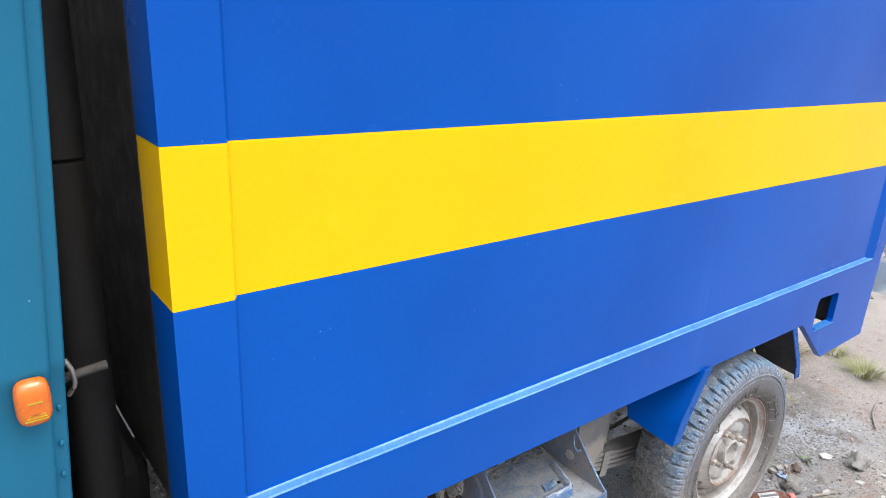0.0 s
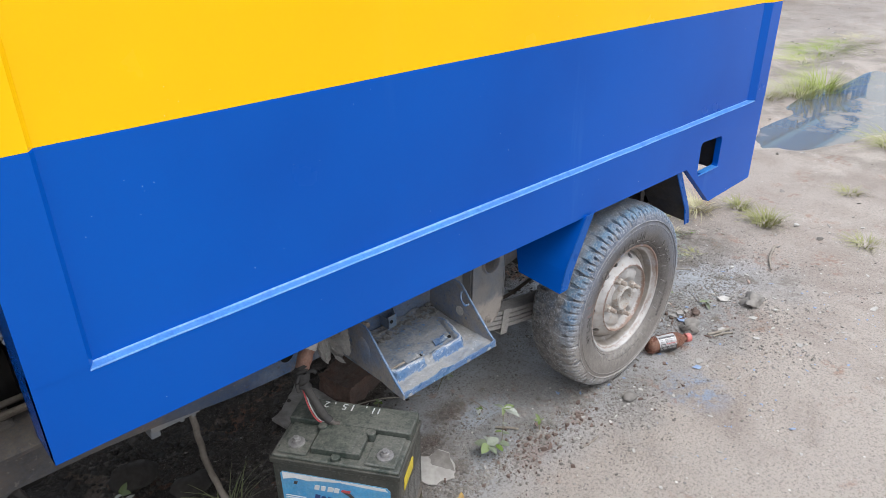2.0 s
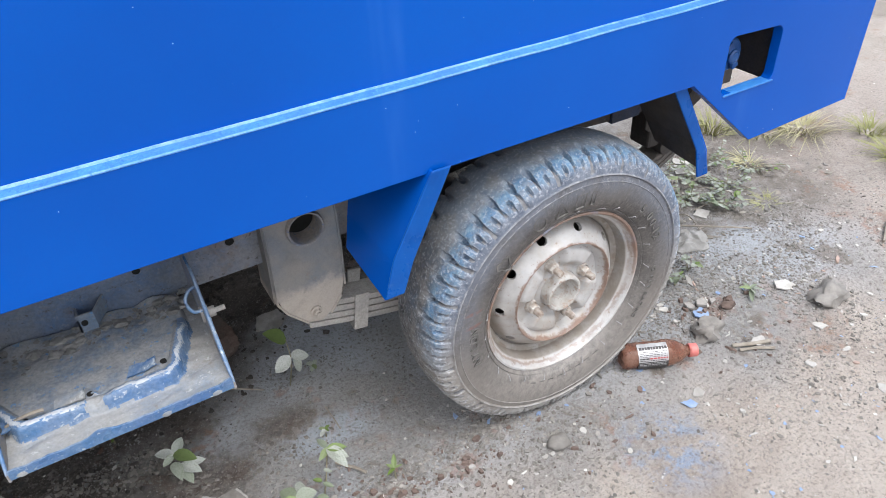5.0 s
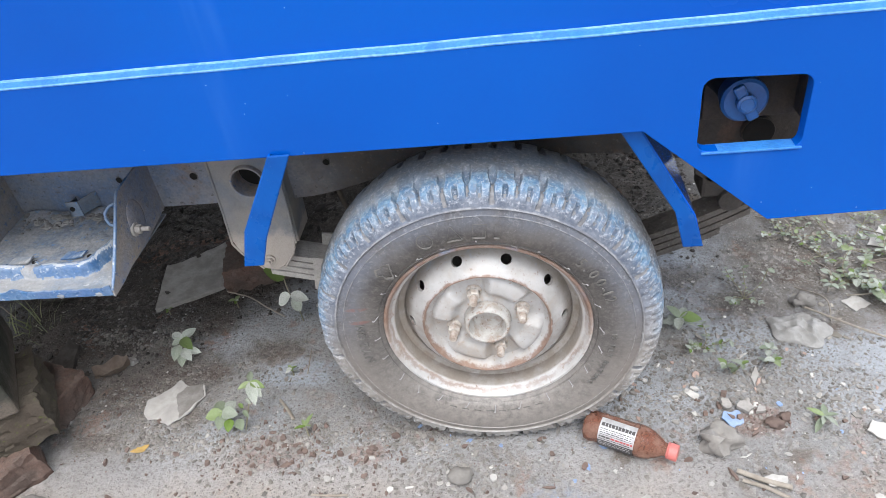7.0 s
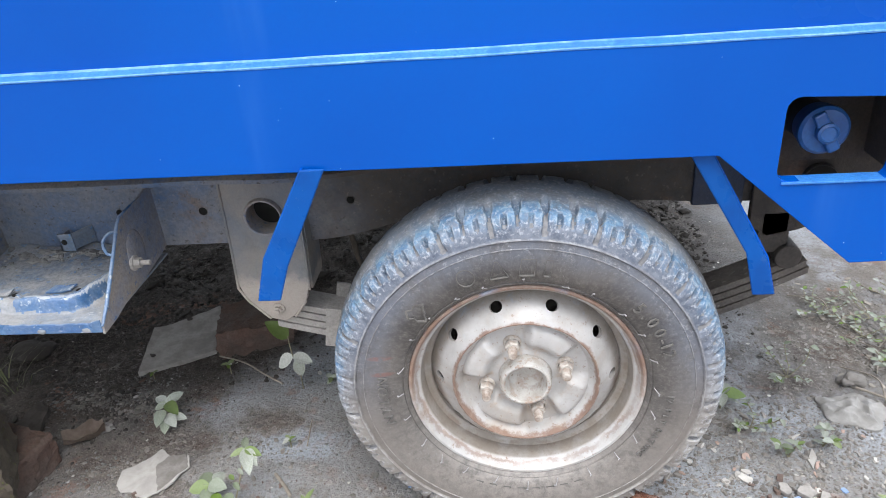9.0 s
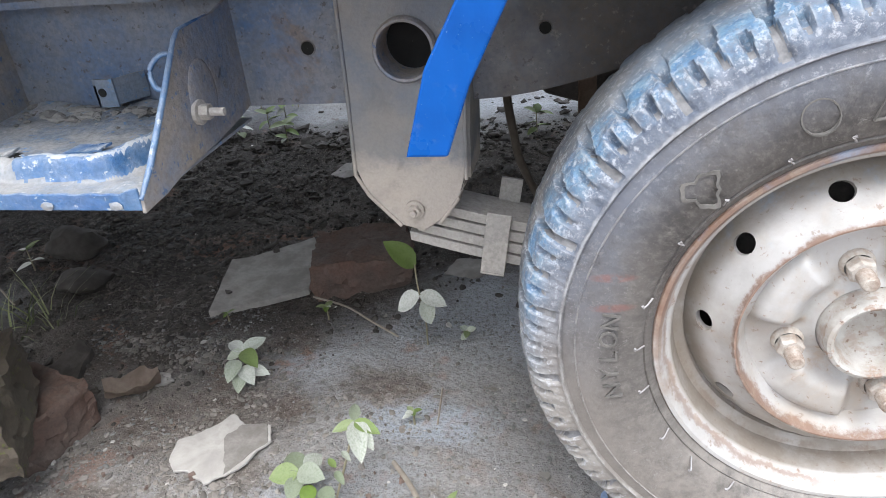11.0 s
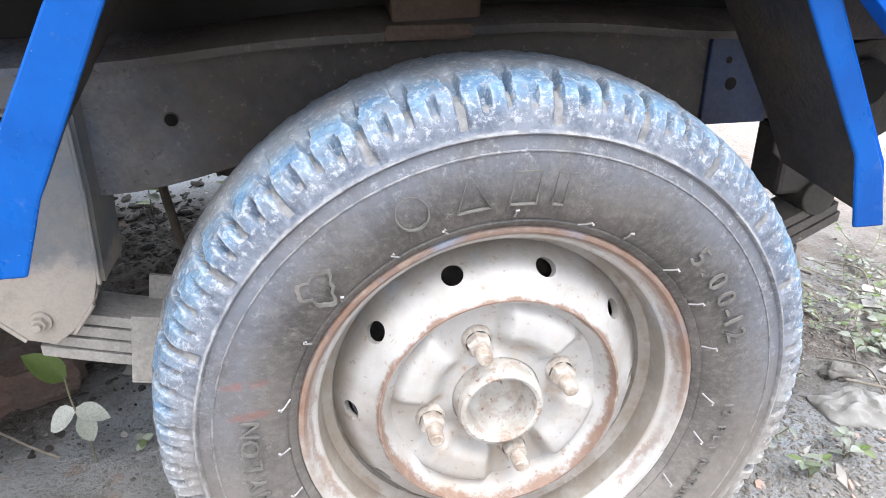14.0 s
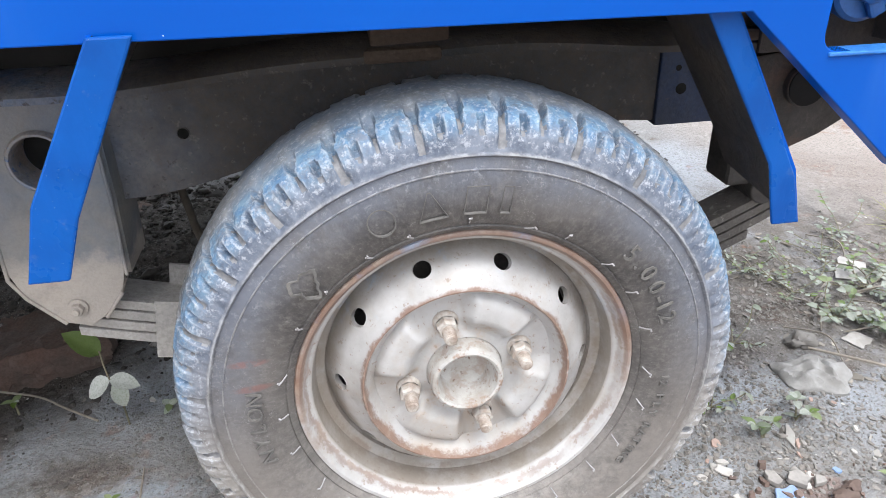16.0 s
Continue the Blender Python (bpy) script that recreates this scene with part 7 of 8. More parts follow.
    for k in range(10):
        for j in range(3):
            box(bm, e - 0.0002, e + 0.0007, -0.068 + 0.046 * j, -0.03 + 0.046 * j, 0.028 + 0.009 * k, 0.031 + 0.009 * k)
    part("moulded_print", bm, "letter", case, "moulded unreadable small print")


build_battery()


def build_brick(name, label, loc, size, rz, mat, seed, tilt=0.0):
    """A weathered, chipped brick: a box worn by noise."""
    ob = thing(name, label, "brick", loc, rz, "bricks under the battery")
    bm = bmesh.new()
    n = 15
    made = bmesh.ops.create_cube(bm, size=1.0)
    bmesh.ops.subdivide_edges(bm, edges=bm.edges[:], cuts=n, use_grid_fill=True)
    for v in bm.verts:
        p = v.co
        r = 1 - 0.10 * max(0.0, (abs(p.x) + abs(p.y) + abs(p.z) - 1.05))
        q = Vector((p.x * size[0], p.y * size[1], p.z * size[2]))
        k = noise.noise_vector(q * 22 + Vector((seed, 0, 0))) * 0.008 + noise.noise_vector(q * 55 + Vector((0, seed, 0))) * 0.005 + noise.noise_vector(q * 140 + Vector((0, seed, 0))) * 0.004
        v.co = q * r + k + Vector((0, 0, size[2] / 2))
    part("brick_body", bm, mat, ob, smooth=22, rot=(tilt, 0, 0))
    return ob


build_brick("brick", "broken red brick wedged under the battery", (-1.035, 0.08, 0.046), (0.13, 0.13, 0.096), -52, "brick", 3)
build_brick("brick", "mossy grey-brown brick under the battery", (-0.932, 0.019, 0.046), (0.18, 0.15, 0.096), -56, "moss", 8)
build_brick("brick", "large half-buried red brick lying in mud", (-0.981, -0.013, -0.035), (0.25, 0.12, 0.088), -44, "brick", 13)
build_brick("brick", "red-brown brick end lying beside others", (-0.985, 0.118, -0.03), (0.235, 0.115, 0.082), -14, "brick", 21)
build_brick("brick", "dark earth-stained brick lying under the spring", (-0.60, 0.545, -0.045), (0.17, 0.13, 0.085), 12, "brick", 31)


# ---- bottle ----
def build_bottle():
    a, b = Vector((0.148, 0.014, 0)), Vector((0.310, -0.062, 0))
    rz = math.degrees(math.atan2(b.y - a.y, b.x - a.x))
    ob = thing("bottle", "empty brown plastic drink bottle with red cap lying on mud", "bottle", (a.x, a.y, ground_z(0.23, -0.02) + 0.0265), rz)
    prof = [(0.0, 0.004), (0.018, 0.002), (0.0255, 0.007), (0.0275, 0.016), (0.026, 0.030), (0.0278, 0.042), (0.0268, 0.045), (0.0268, 0.098), (0.0278, 0.101), (0.0272, 0.118), (0.024, 0.134), (0.0165, 0.149), (0.0118, 0.157), (0.0112, 0.164)]
    bm = bmesh.new()
    rings = []
    short = 0.885
    for r, s in [(r, 0.008 + s * short) for r, s in prof]:
        rings.append([bm.verts.new((s, r * math.cos(t) * (1 + 0.06 * noise.noise(Vector((s * 60, t, 0)))), r * math.sin(t))) for t in (TAU * k / 28 for k in range(28))])
    for lo, hi in zip(rings, rings[1:]):
        for k in range(28):
            bm.faces.new((lo[k], lo[(k + 1) % 28], hi[(k + 1) % 28], hi[k]))
    part("bottle_body", bm, "pet", ob, "dented brown clear plastic", smooth=50)
    bm = bmesh.new()
    for s0, s1, r in ((0.163, 0.166, 0.0145), (0.166, 0.183, 0.0142)):
        rod(bm, [(0.008 + s0 * short, 0, 0), (0.008 + s1 * short, 0, 0)], r, 24)
    part("cap", bm, "cap_red", ob, "faded red screw cap", bevel=0.0012, smooth=40)

    def wrap(s0, s1, t0, t1, r, m, name, parent, label=""):
        w = bmesh.new()
        rows = []
        for s in (0.008 + s0 * short, 0.008 + s1 * short):
            rows.append([w.verts.new((s, r * math.cos(t0 + (t1 - t0) * k / 12), r * math.sin(t0 + (t1 - t0) * k / 12))) for k in range(13)])
        for k in range(12):
            w.faces.new((rows[0][k], rows[0][k + 1], rows[1][k + 1], rows[1][k]))
        return part(name, w, m, parent, label, smooth=60)
    lab = wrap(0.036, 0.106, radians(85), radians(168), 0.0284, "label_silver", "label", ob, "worn silver wrap label with black print")
    wrap(0.036, 0.106, radians(168), radians(290), 0.0284, "label_black", "label_band", ob, "black lower band of the label")
    rnd = random.Random(77)
    for row, (t0, t1) in enumerate(((104, 117), (124, 127), (131, 133), (137, 140), (144, 146), (150, 156), (160, 163), (172, 175), (179, 184), (188, 190))):
        at = 0.039
        while at < 0.100:
            w = rnd.uniform(0.003, 0.008) if row else rnd.uniform(0.004, 0.007)
            wrap(at, min(at + w, 0.104), radians(t0), radians(t1), 0.0288, "label_silver" if t0 > 168 else "label_red" if t0 == 150 and at > 0.06 else "label_black", "print_bar", lab)
            at += w + (0.0016 if row else 0.0012)


build_bottle()


# ---- rubble, scraps and cable ----
def stone_thing(name, label, category, x, y, size, seed, mat="stone", rough=0.35, flat=0.0, lift=0.55, sub=3, group=""):
    bm = bmesh.new()
    lump(bm, (0, 0, 0), size, seed, rough, sub, 0, flat)
    ob = part(name, bm, mat, None, loc=(x, y, ground_z(x, y) + size[2] * lift), smooth=55)
    return tagged(ob, label, category, group)


stone_thing("stone", "grey broken stone lying beside the bottle cap", "stone", 0.378, -0.019, (0.030, 0.026, 0.024), 2, rough=0.7)
stone_thing("stone", "pale mud-crusted stone lying on open ground", "stone", 0.69, -0.085, (0.042, 0.03, 0.022), 5, rough=0.6)
stone_thing("stone", "small pale stone in front of the wheel", "stone", -0.065, -0.075, (0.021, 0.018, 0.014), 7)
stone_thing("stone", "small grey stone half sunk near the rag", "stone", 0.622, 0.325, (0.022, 0.018, 0.014), 9, rough=0.7)
stone_thing("stone", "small white stone chip near brown stone", "stone", -0.815, 0.225, (0.017, 0.010, 0.008), 12, "slab", 0.6)
stone_thing("stone", "small pale stone at the foot of bricks", "stone", -0.845, -0.13, (0.028, 0.02, 0.018), 14)
stone_thing("stone", "red-brown earthy lump beside blue scrap", "stone", 0.481, 0.016, (0.014, 0.011, 0.010), 31, "brick_red", 0.6)
stone_thing("stone", "small red-brown lump on mud", "stone", 0.500, 0.030, (0.010, 0.009, 0.008), 32, "brick_red", 0.6)
stone_thing("stone", "brown rock in earth under the truck", "stone", -1.24, 0.62, (0.06, 0.04, 0.035), 15, "clod")
stone_thing("stone", "dusty flat rock under the truck", "stone", -1.14, 0.50, (0.05, 0.04, 0.02), 16, "clod")


def plate_thing(name, label, category, outline, mat, seed, thick=0.006, curl=0.0, lift=0.003):
    cx, cy = sum(p[0] for p in outline) / len(outline), sum(p[1] for p in outline) / len(outline)
    bm = bmesh.new()
    slab(bm, [(x - cx, y - cy) for x, y in outline], 0, thick, seed)
    ob = part(name, bm, mat, None, loc=(cx, cy, ground_z(cx, cy) + lift), rot=(curl, curl * 0.6, 0), bevel=0.001)
    return tagged(ob, label, category)


plate_thing("stone_shard", "dark triangular slab shard standing by bricks", "shard", [(-1.0, 0.215), (-0.985, 0.285), (-0.955, 0.275), (-0.94, 0.2)], "clod", 21, 0.014, 8.0)
plate_thing("mortar_slab", "pale grey mortar slab leaning on brick under the truck", "slab", [(-0.835, 0.405), (-0.868, 0.57), (-0.83, 0.585), (-0.735, 0.66), (-0.70, 0.60), (-0.685, 0.485), (-0.76, 0.44)], "slab", 1, 0.012, 2.0, 0.006)
plate_thing("mortar_flake", "pale curled board flake with a crusty half lying on mud", "flake", [(-0.707, 0.062), (-0.722, 0.088), (-0.728, 0.113), (-0.70, 0.135), (-0.672, 0.166), (-0.652, 0.152), (-0.618, 0.152), (-0.603, 0.124), (-0.637, 0.064), (-0.658, 0.049), (-0.69, 0.066)], "board", 4, 0.004, 1.0)

plate_thing("mortar_crust", "rough grey crust stuck on the pale board flake", "crust", [(-0.664, 0.127), (-0.652, 0.15), (-0.619, 0.150), (-0.605, 0.124), (-0.637, 0.068), (-0.65, 0.085)], "crust", 14, 0.0068, 1.0)


def dry_leaf():
    """A curled brown leaf with its rim turned up."""
    bm = bmesh.new()
    rows = []
    for j in range(9):
        v = j / 8 - 0.5
        row = []
        for i in range(13):
            u = i / 12 - 0.5
            w = 0.045 * (1 - 2.2 * u * u)
            n = noise.noise(Vector((u * 5, v * 5, 2)))
            row.append(bm.verts.new((0.075 * u + 0.004 * n, w * v + 0.004 * n, 0.006 + 0.075 * v * v + 0.01 * n + 0.02 * u * u)))
        rows.append(row)
    for a, b in zip(rows, rows[1:]):
        for i in range(12):
            bm.faces.new((a[i], a[i + 1], b[i + 1], b[i]))
    bmesh.ops.solidify(bm, geom=bm.faces[:], thickness=0.0012)
    ob = part("dry_leaf", bm, "dry_leaf", None, loc=(-0.838, 0.195, ground_z(-0.838, 0.195) + 0.001), rot=(0, 0, 32), smooth=60)
    tagged(ob, "curled dry brown leaf lying under carrier", "leaf")


dry_leaf()
plate_thing("mortar_flake", "small pale flake of mortar beside rag", "slab", [(0.424, 0.052), (0.432, 0.066), (0.450, 0.064), (0.456, 0.048), (0.440, 0.040)], "slab", 6, 0.008, 3.0)
plate_thing("mortar_flake", "pale broken corner of mortar near blue scrap", "flake", [(0.398, 0.058), (0.404, 0.072), (0.417, 0.068), (0.419, 0.054), (0.408, 0.048)], "slab", 61, 0.007, 3.0)
plate_thing("mortar_flake", "grey mortar chip near red-brown lump", "flake", [(0.456, 0.040), (0.462, 0.052), (0.474, 0.048), (0.473, 0.038)], "slab", 62, 0.007, 3.0)
plate_thing("paint_scrap", "crumpled blue plastic scrap beside grey stone", "scrap", [(0.393, 0.028), (0.402, 0.042), (0.43, 0.045), (0.432, 0.02), (0.41, 0.012)], "bluechip", 41, 0.004, 8.0)
plate_thing("paint_scrap", "flat blue paint flake on mud", "scrap", [(0.19, -0.128), (0.198, -0.15), (0.22, -0.152), (0.216, -0.132)], "bluechip", 42, 0.0015, 2.0)
plate_thing("plaster_flake", "cream plaster flake with a blue corner", "flake", [(0.432, -0.09), (0.44, -0.108), (0.462, -0.106), (0.468, -0.09), (0.45, -0.084)], "chip", 43, 0.003, 3.0)
plate_thing("plaster_flake", "large cream plaster flake on open mud", "flake", [(0.625, 0.0), (0.64, 0.018), (0.67, 0.008), (0.672, -0.016), (0.645, -0.018)], "chip", 44, 0.004, 3.0)
plate_thing("plaster_flake", "white flake near the tyre", "flake", [(0.345, 0.088), (0.355, 0.1), (0.372, 0.088), (0.366, 0.076)], "chip", 45, 0.003, 5.0)
plate_thing("yellow_leaf", "small orange-yellow fallen leaf", "leaf", [(-0.708, -0.012), (-0.695, 0.0), (-0.675, 0.004), (-0.682, -0.012)], "leaf_yellow", 46, 0.002, 6.0)
plate_thing("paper_scrap", "white paper scrap lying beside rough weeds", "paper", [(0.82, 0.51), (0.88, 0.58), (0.92, 0.55), (0.88, 0.49)], "chip", 8, 0.002, 4.0)
plate_thing("paper_scrap", "white paper scrap under weeds behind wheel", "paper", [(0.70, 0.325), (0.735, 0.345), (0.755, 0.32), (0.72, 0.295)], "chip", 9, 0.002, 5.0)


def rag():
    """A wadded cloth: one sheet thrown into soft sharp-crested folds, its hem lying on the mud."""
    bm = bmesh.new()
    rings, seg = 22, 72
    top, low = [], []
    for j in range(rings + 1):
        v = j / rings
        row = []
        for k in range(seg):
            th = TAU * k / seg
            out = 0.052 * (1 + 0.22 * noise.noise(Vector((math.cos(th) * 1.6, math.sin(th) * 1.6, 3))) + 0.08 * math.sin(5 * th + 1))
            x, y = out * v * math.cos(th) * 1.12, out * v * math.sin(th) * 0.80
            warp = 0.008 * noise.noise(Vector((x * 30, y * 30, 1)))
            folds = 1 - abs(math.sin(95 * (x * 0.75 + y * 0.65) + 260 * warp))
            cross = 1 - abs(noise.noise(Vector((x * 42, y * 60, 7)))) * 2.2
            dome = max(0.0, 1 - v ** 2.2)
            z = 0.019 * dome * (0.62 + 0.38 * noise.noise(Vector((x * 22, y * 22, 2)))) + (0.012 * folds ** 2 + 0.011 * max(0.0, cross)) * (0.25 + 0.75 * dome)
            row.append(bm.verts.new((x, y, z)))
        top.append(row)
    for k in range(seg):
        p = top[-1][k].co
        low.append(bm.verts.new((p.x * 0.97, p.y * 0.97, -0.009)))
    for lo, hi in zip(top, top[1:] + [low]):
        for k in range(seg):
            bm.faces.new((lo[k], hi[k], hi[(k + 1) % seg], lo[(k + 1) % seg]))
    bmesh.ops.remove_doubles(bm, verts=bm.verts, dist=0.00005)
    ob = part("rag", bm, "cloth", None, loc=(0.593, 0.245, ground_z(0.593, 0.245) + 0.003), rot=(0, 0, -12), smooth=55)
    tagged(ob, "crumpled dirty grey rag lying on mud", "rag")


rag()


def cable():
    bm = bmesh.new()
    pts = curve_points([(-1.181, 0.28, 0.395), (-1.180, 0.27, 0.31), (-1.178, 0.25, 0.242), (-1.165, 0.20, 0.149), (-1.130, 0.135, 0.058), (-1.112, 0.07, 0.002), (-1.10, 0.0, -0.006), (-1.085, -0.08, -0.008)], 8)
    pts = [p + Vector((0.004 * noise.noise(p * 30), 0.004 * noise.noise(p * 30 + Vector((5, 0, 0))), 0)) for p in pts]
    rod(bm, pts, 0.0068, 10)
    tagged(part("hose", bm, "hose", None, smooth=60), "dusty rubber hose hanging from the chassis to the ground", "hose")


cable()


def twig(ctrl, r, label):
    bm = bmesh.new()
    pts = [Vector((x, y, ground_z(x, y) + r + h)) for x, y, h in ctrl]
    rod(bm, curve_points(pts, 5), r, 6)
    tagged(part("twig", bm, "twig", None, smooth=60), label, "twig")


twig([(-0.665, 0.455, 0.012), (-0.60, 0.43, 0.01), (-0.545, 0.39, 0.004), (-0.495, 0.36, 0.0)], 0.0018, "thin bleached twig on dark earth")
twig([(-0.44, 0.11, 0.0), (-0.415, 0.08, 0.004), (-0.40, 0.06, 0.0)], 0.0032, "short pale stick lying in front of the tyre")
twig([(-0.328, -0.105, 0.0), (-0.295, -0.107, 0.001), (-0.262, -0.106, 0.0)], 0.0022, "short pinkish straw lying on mud")
twig([(0.40, -0.092, 0.0), (0.43, -0.108, 0.002), (0.462, -0.128, 0.0)], 0.0035, "split pale stick near the bottle")
twig([(-1.32, 0.36, 0.004), (-1.24, 0.40, 0.05), (-1.16, 0.36, 0.03)], 0.0016, "arching dry stalk by the hose")
twig([(-1.20, 0.28, 0.0), (-1.13, 0.22, 0.05), (-1.08, 0.17, 0.02)], 0.0018, "arching dry stalk by the battery")
twig([(-1.19, 0.24, 0.0), (-1.12, 0.20, 0.03), (-1.07, 0.20, 0.06)], 0.0016, "thin dry stalk by the battery")
twig([(1.0, -0.02, 0.002), (1.1, 0.03, 0.004), (1.22, 0.06, 0.0)], 0.004, "pale split stick on open mud")
twig([(0.395, -0.075, 0.0), (0.43, -0.095, 0.003), (0.47, -0.11, 0.0)], 0.0045, "short pale stick near the bottle")
twig([(-0.405, 0.245, 0.003), (-0.402, 0.21, 0.004), (-0.40, 0.18, 0.0)], 0.0013, "thin dry stalk on the silt")
twig([(0.62, 0.30, 0.01), (0.70, 0.22, 0.02), (0.78, 0.20, 0.0)], 0.0022, "dry stalk lying near the weeds")


def scatter(name, label, category, spots, mat, seed, flat=1.0, sub=1, rough=0.4):
    """Many small bits that nobody could count, as one object."""
    base = bmesh.new()
    bmesh.ops.create_icosphere(base, subdivisions=sub, radius=1.0)
    bv = [v.co.copy() for v in base.verts]
    bf = [[v.index for v in f.verts] for f in base.faces]
    base.free()
    rnd = random.Random(seed)
    verts, faces = [], []
    for x, y, s in spots:
        z = ground_z(x, y)
        rot = Euler((rnd.uniform(-0.4, 0.4), rnd.uniform(-0.4, 0.4), rnd.uniform(0, TAU))).to_matrix()
        sx, sy, sz = s * rnd.uniform(0.6, 1.4), s * rnd.uniform(0.6, 1.2), s * flat * rnd.uniform(0.5, 1.0)
        o = len(verts)
        for p in bv:
            k = 1 + rnd.uniform(-rough, rough)
            q = rot @ Vector((p.x * sx * k, p.y * sy * k, p.z * sz * k))
            verts.append((x + q.x, y + q.y, z + q.z + sz * 0.35))
        faces += [[i + o for i in f] for f in bf]
    me = bpy.data.meshes.new(name)
    me.from_pydata(verts, [], faces)
    me.materials.append(MAT[mat])
    tagged(new(name, me), label, category, kind="stuff")


def random_spots(n, seed, xr, yr, s0, s1, keep):
    rnd = random.Random(seed)
    out = []
    while len(out) < n:
        x, y = rnd.uniform(*xr), rnd.uniform(*yr)
        if rnd.random() < keep(x, y):
            out.append((x, y, s0 * (s1 / s0) ** (rnd.random() ** 2.2)))
    return out


def patchy(f, lo, off):
    return lambda x, y: max(0.0, min(1.0, (noise.noise(Vector((x * f + off, y * f, off))) - lo) * 3))


def shards(name, label, category, spots, mat, seed, thick=0.18):
    """Flat broken chips with uneven many-cornered outlines, as one object."""
    rnd = random.Random(seed)
    verts, faces = [], []
    for x, y, s in spots:
        n = rnd.randint(4, 7)
        rot = Euler((rnd.gauss(0, 0.22), rnd.gauss(0, 0.22), rnd.uniform(0, TAU))).to_matrix()
        long = rnd.uniform(0.7, 2.0) if rnd.random() < 0.8 else rnd.uniform(2.0, 4.0)
        h = s * thick * rnd.uniform(0.5, 1.5)
        o, z = len(verts), ground_z(x, y)
        ring = []
        for k in range(n):
            t, r = TAU * (k + rnd.uniform(-0.3, 0.3)) / n, s * rnd.uniform(0.6, 1.1)
            ring.append((r * math.cos(t) * math.sqrt(long), r * math.sin(t) / math.sqrt(long)))
        for dz, f in ((-h, 1.0), (h, 0.9)):
            for px, py in ring:
                q = rot @ Vector((px * f, py * f, dz))
                verts.append((x + q.x, y + q.y, z + q.z + h * 0.7 + 0.0008))
        faces.append(list(range(o + n, o + 2 * n)))
        faces += [[o + k, o + (k + 1) % n, o + n + (k + 1) % n, o + n + k] for k in range(n)]
    me = bpy.data.meshes.new(name)
    me.from_pydata(verts, [], faces)
    me.materials.append(MAT[mat])
    tagged(new(name, me), label, category, kind="stuff")


def by_wheel(x, y):
    """Rubble lies thickest behind and in front of the rear wheel."""
    k = math.exp(-((x - 0.55) / 0.42) ** 2 - ((y - 0.08) / 0.3) ** 2) + 0.7 * math.exp(-((x + 0.25) / 0.35) ** 2 - ((y + 0.05) / 0.11) ** 2) + 0.014
    return k * max(0.15, min(1.0, 0.6 + 1.4 * noise.noise(Vector((x * 5, y * 5, 2)))))


scatter("gravel", "grey grit and small pebbles trodden into mud", "gravel", random_spots(8500, 1, (-0.9, 1.4), (-0.55, 0.7), 0.0010, 0.0050, by_wheel), "stone", 1, 0.6)
scatter("dark_grit", "dark crumbs of damp earth over the mud", "grit", random_spots(7000, 11, (-1.1, 1.4), (-0.4, 0.7), 0.0010, 0.0052, by_wheel), "grit", 11, 0.6)
shards("rubble_chips", "white plaster and shell chips strewn on mud", "chips", random_spots(1000, 2, (-0.95, 1.6), (-0.62, 0.5), 0.0014, 0.0085, lambda x, y: min(1.0, 0.18 + by_wheel(x, y)) * (1.0 if y < 0.12 else 0.3)), "chip", 2)
scatter("weed_grit", "dark gritty earth round the rear weeds", "grit", random_spots(3500, 31, (0.45, 1.15), (0.12, 0.8), 0.0012, 0.0042, lambda x, y: 0.9 * math.exp(-((x - 0.78) / 0.22) ** 2 - ((y - 0.42) / 0.2) ** 2)), "crust", 31, 0.6)
shards("shell_chips", "larger flat cream and white chips lying round the bottle", "chips", random_spots(34, 22, (0.2, 1.0), (-0.5, 0.2), 0.005, 0.017, lambda x, y: min(1.0, 0.25 + by_wheel(x, y))), "chip", 22, 0.1)
shards("tile_flakes", "pinkish tile flakes lying flat on mud", "flakes", random_spots(30, 23, (0.15, 0.9), (-0.4, 0.2), 0.004, 0.012, by_wheel), "pink", 23, 0.15)
shards("stone_chips", "flat grey stone chips trodden into mud", "chips", random_spots(420, 12, (-0.95, 1.6), (-0.62, 0.6), 0.002, 0.008, by_wheel), "stone", 12, 0.25)
shards("paint_flakes", "flakes of old blue paint on mud", "flakes", random_spots(120, 3, (-0.2, 1.0), (-0.5, 0.12), 0.002, 0.0095, lambda x, y: 1.0), "bluechip", 3, 0.1)
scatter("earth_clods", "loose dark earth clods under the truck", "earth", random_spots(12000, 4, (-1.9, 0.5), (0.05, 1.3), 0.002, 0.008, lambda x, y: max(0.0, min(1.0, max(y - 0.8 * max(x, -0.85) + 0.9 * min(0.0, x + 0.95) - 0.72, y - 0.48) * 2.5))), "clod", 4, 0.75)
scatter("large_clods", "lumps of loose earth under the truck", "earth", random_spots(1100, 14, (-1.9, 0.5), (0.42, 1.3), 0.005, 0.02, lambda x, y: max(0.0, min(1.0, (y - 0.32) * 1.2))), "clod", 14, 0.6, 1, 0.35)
shards("brick_crumbs", "crumbs of red brick trodden into mud", "crumbs", random_spots(430, 5, (-0.9, 0.6), (-0.16, 0.1), 0.0015, 0.0075, lambda x, y: 0.06 + math.exp(-((x + 0.42) / 0.12) ** 2 - ((y + 0.015) / 0.045) ** 2) + 0.7 * math.exp(-((x + 0.235) / 0.05) ** 2 - ((y + 0.02) / 0.03) ** 2) + 0.7 * math.exp(-((x - 0.46) / 0.06) ** 2 - ((y - 0.03) / 0.03) ** 2)), "brick_red", 5, 0.5)
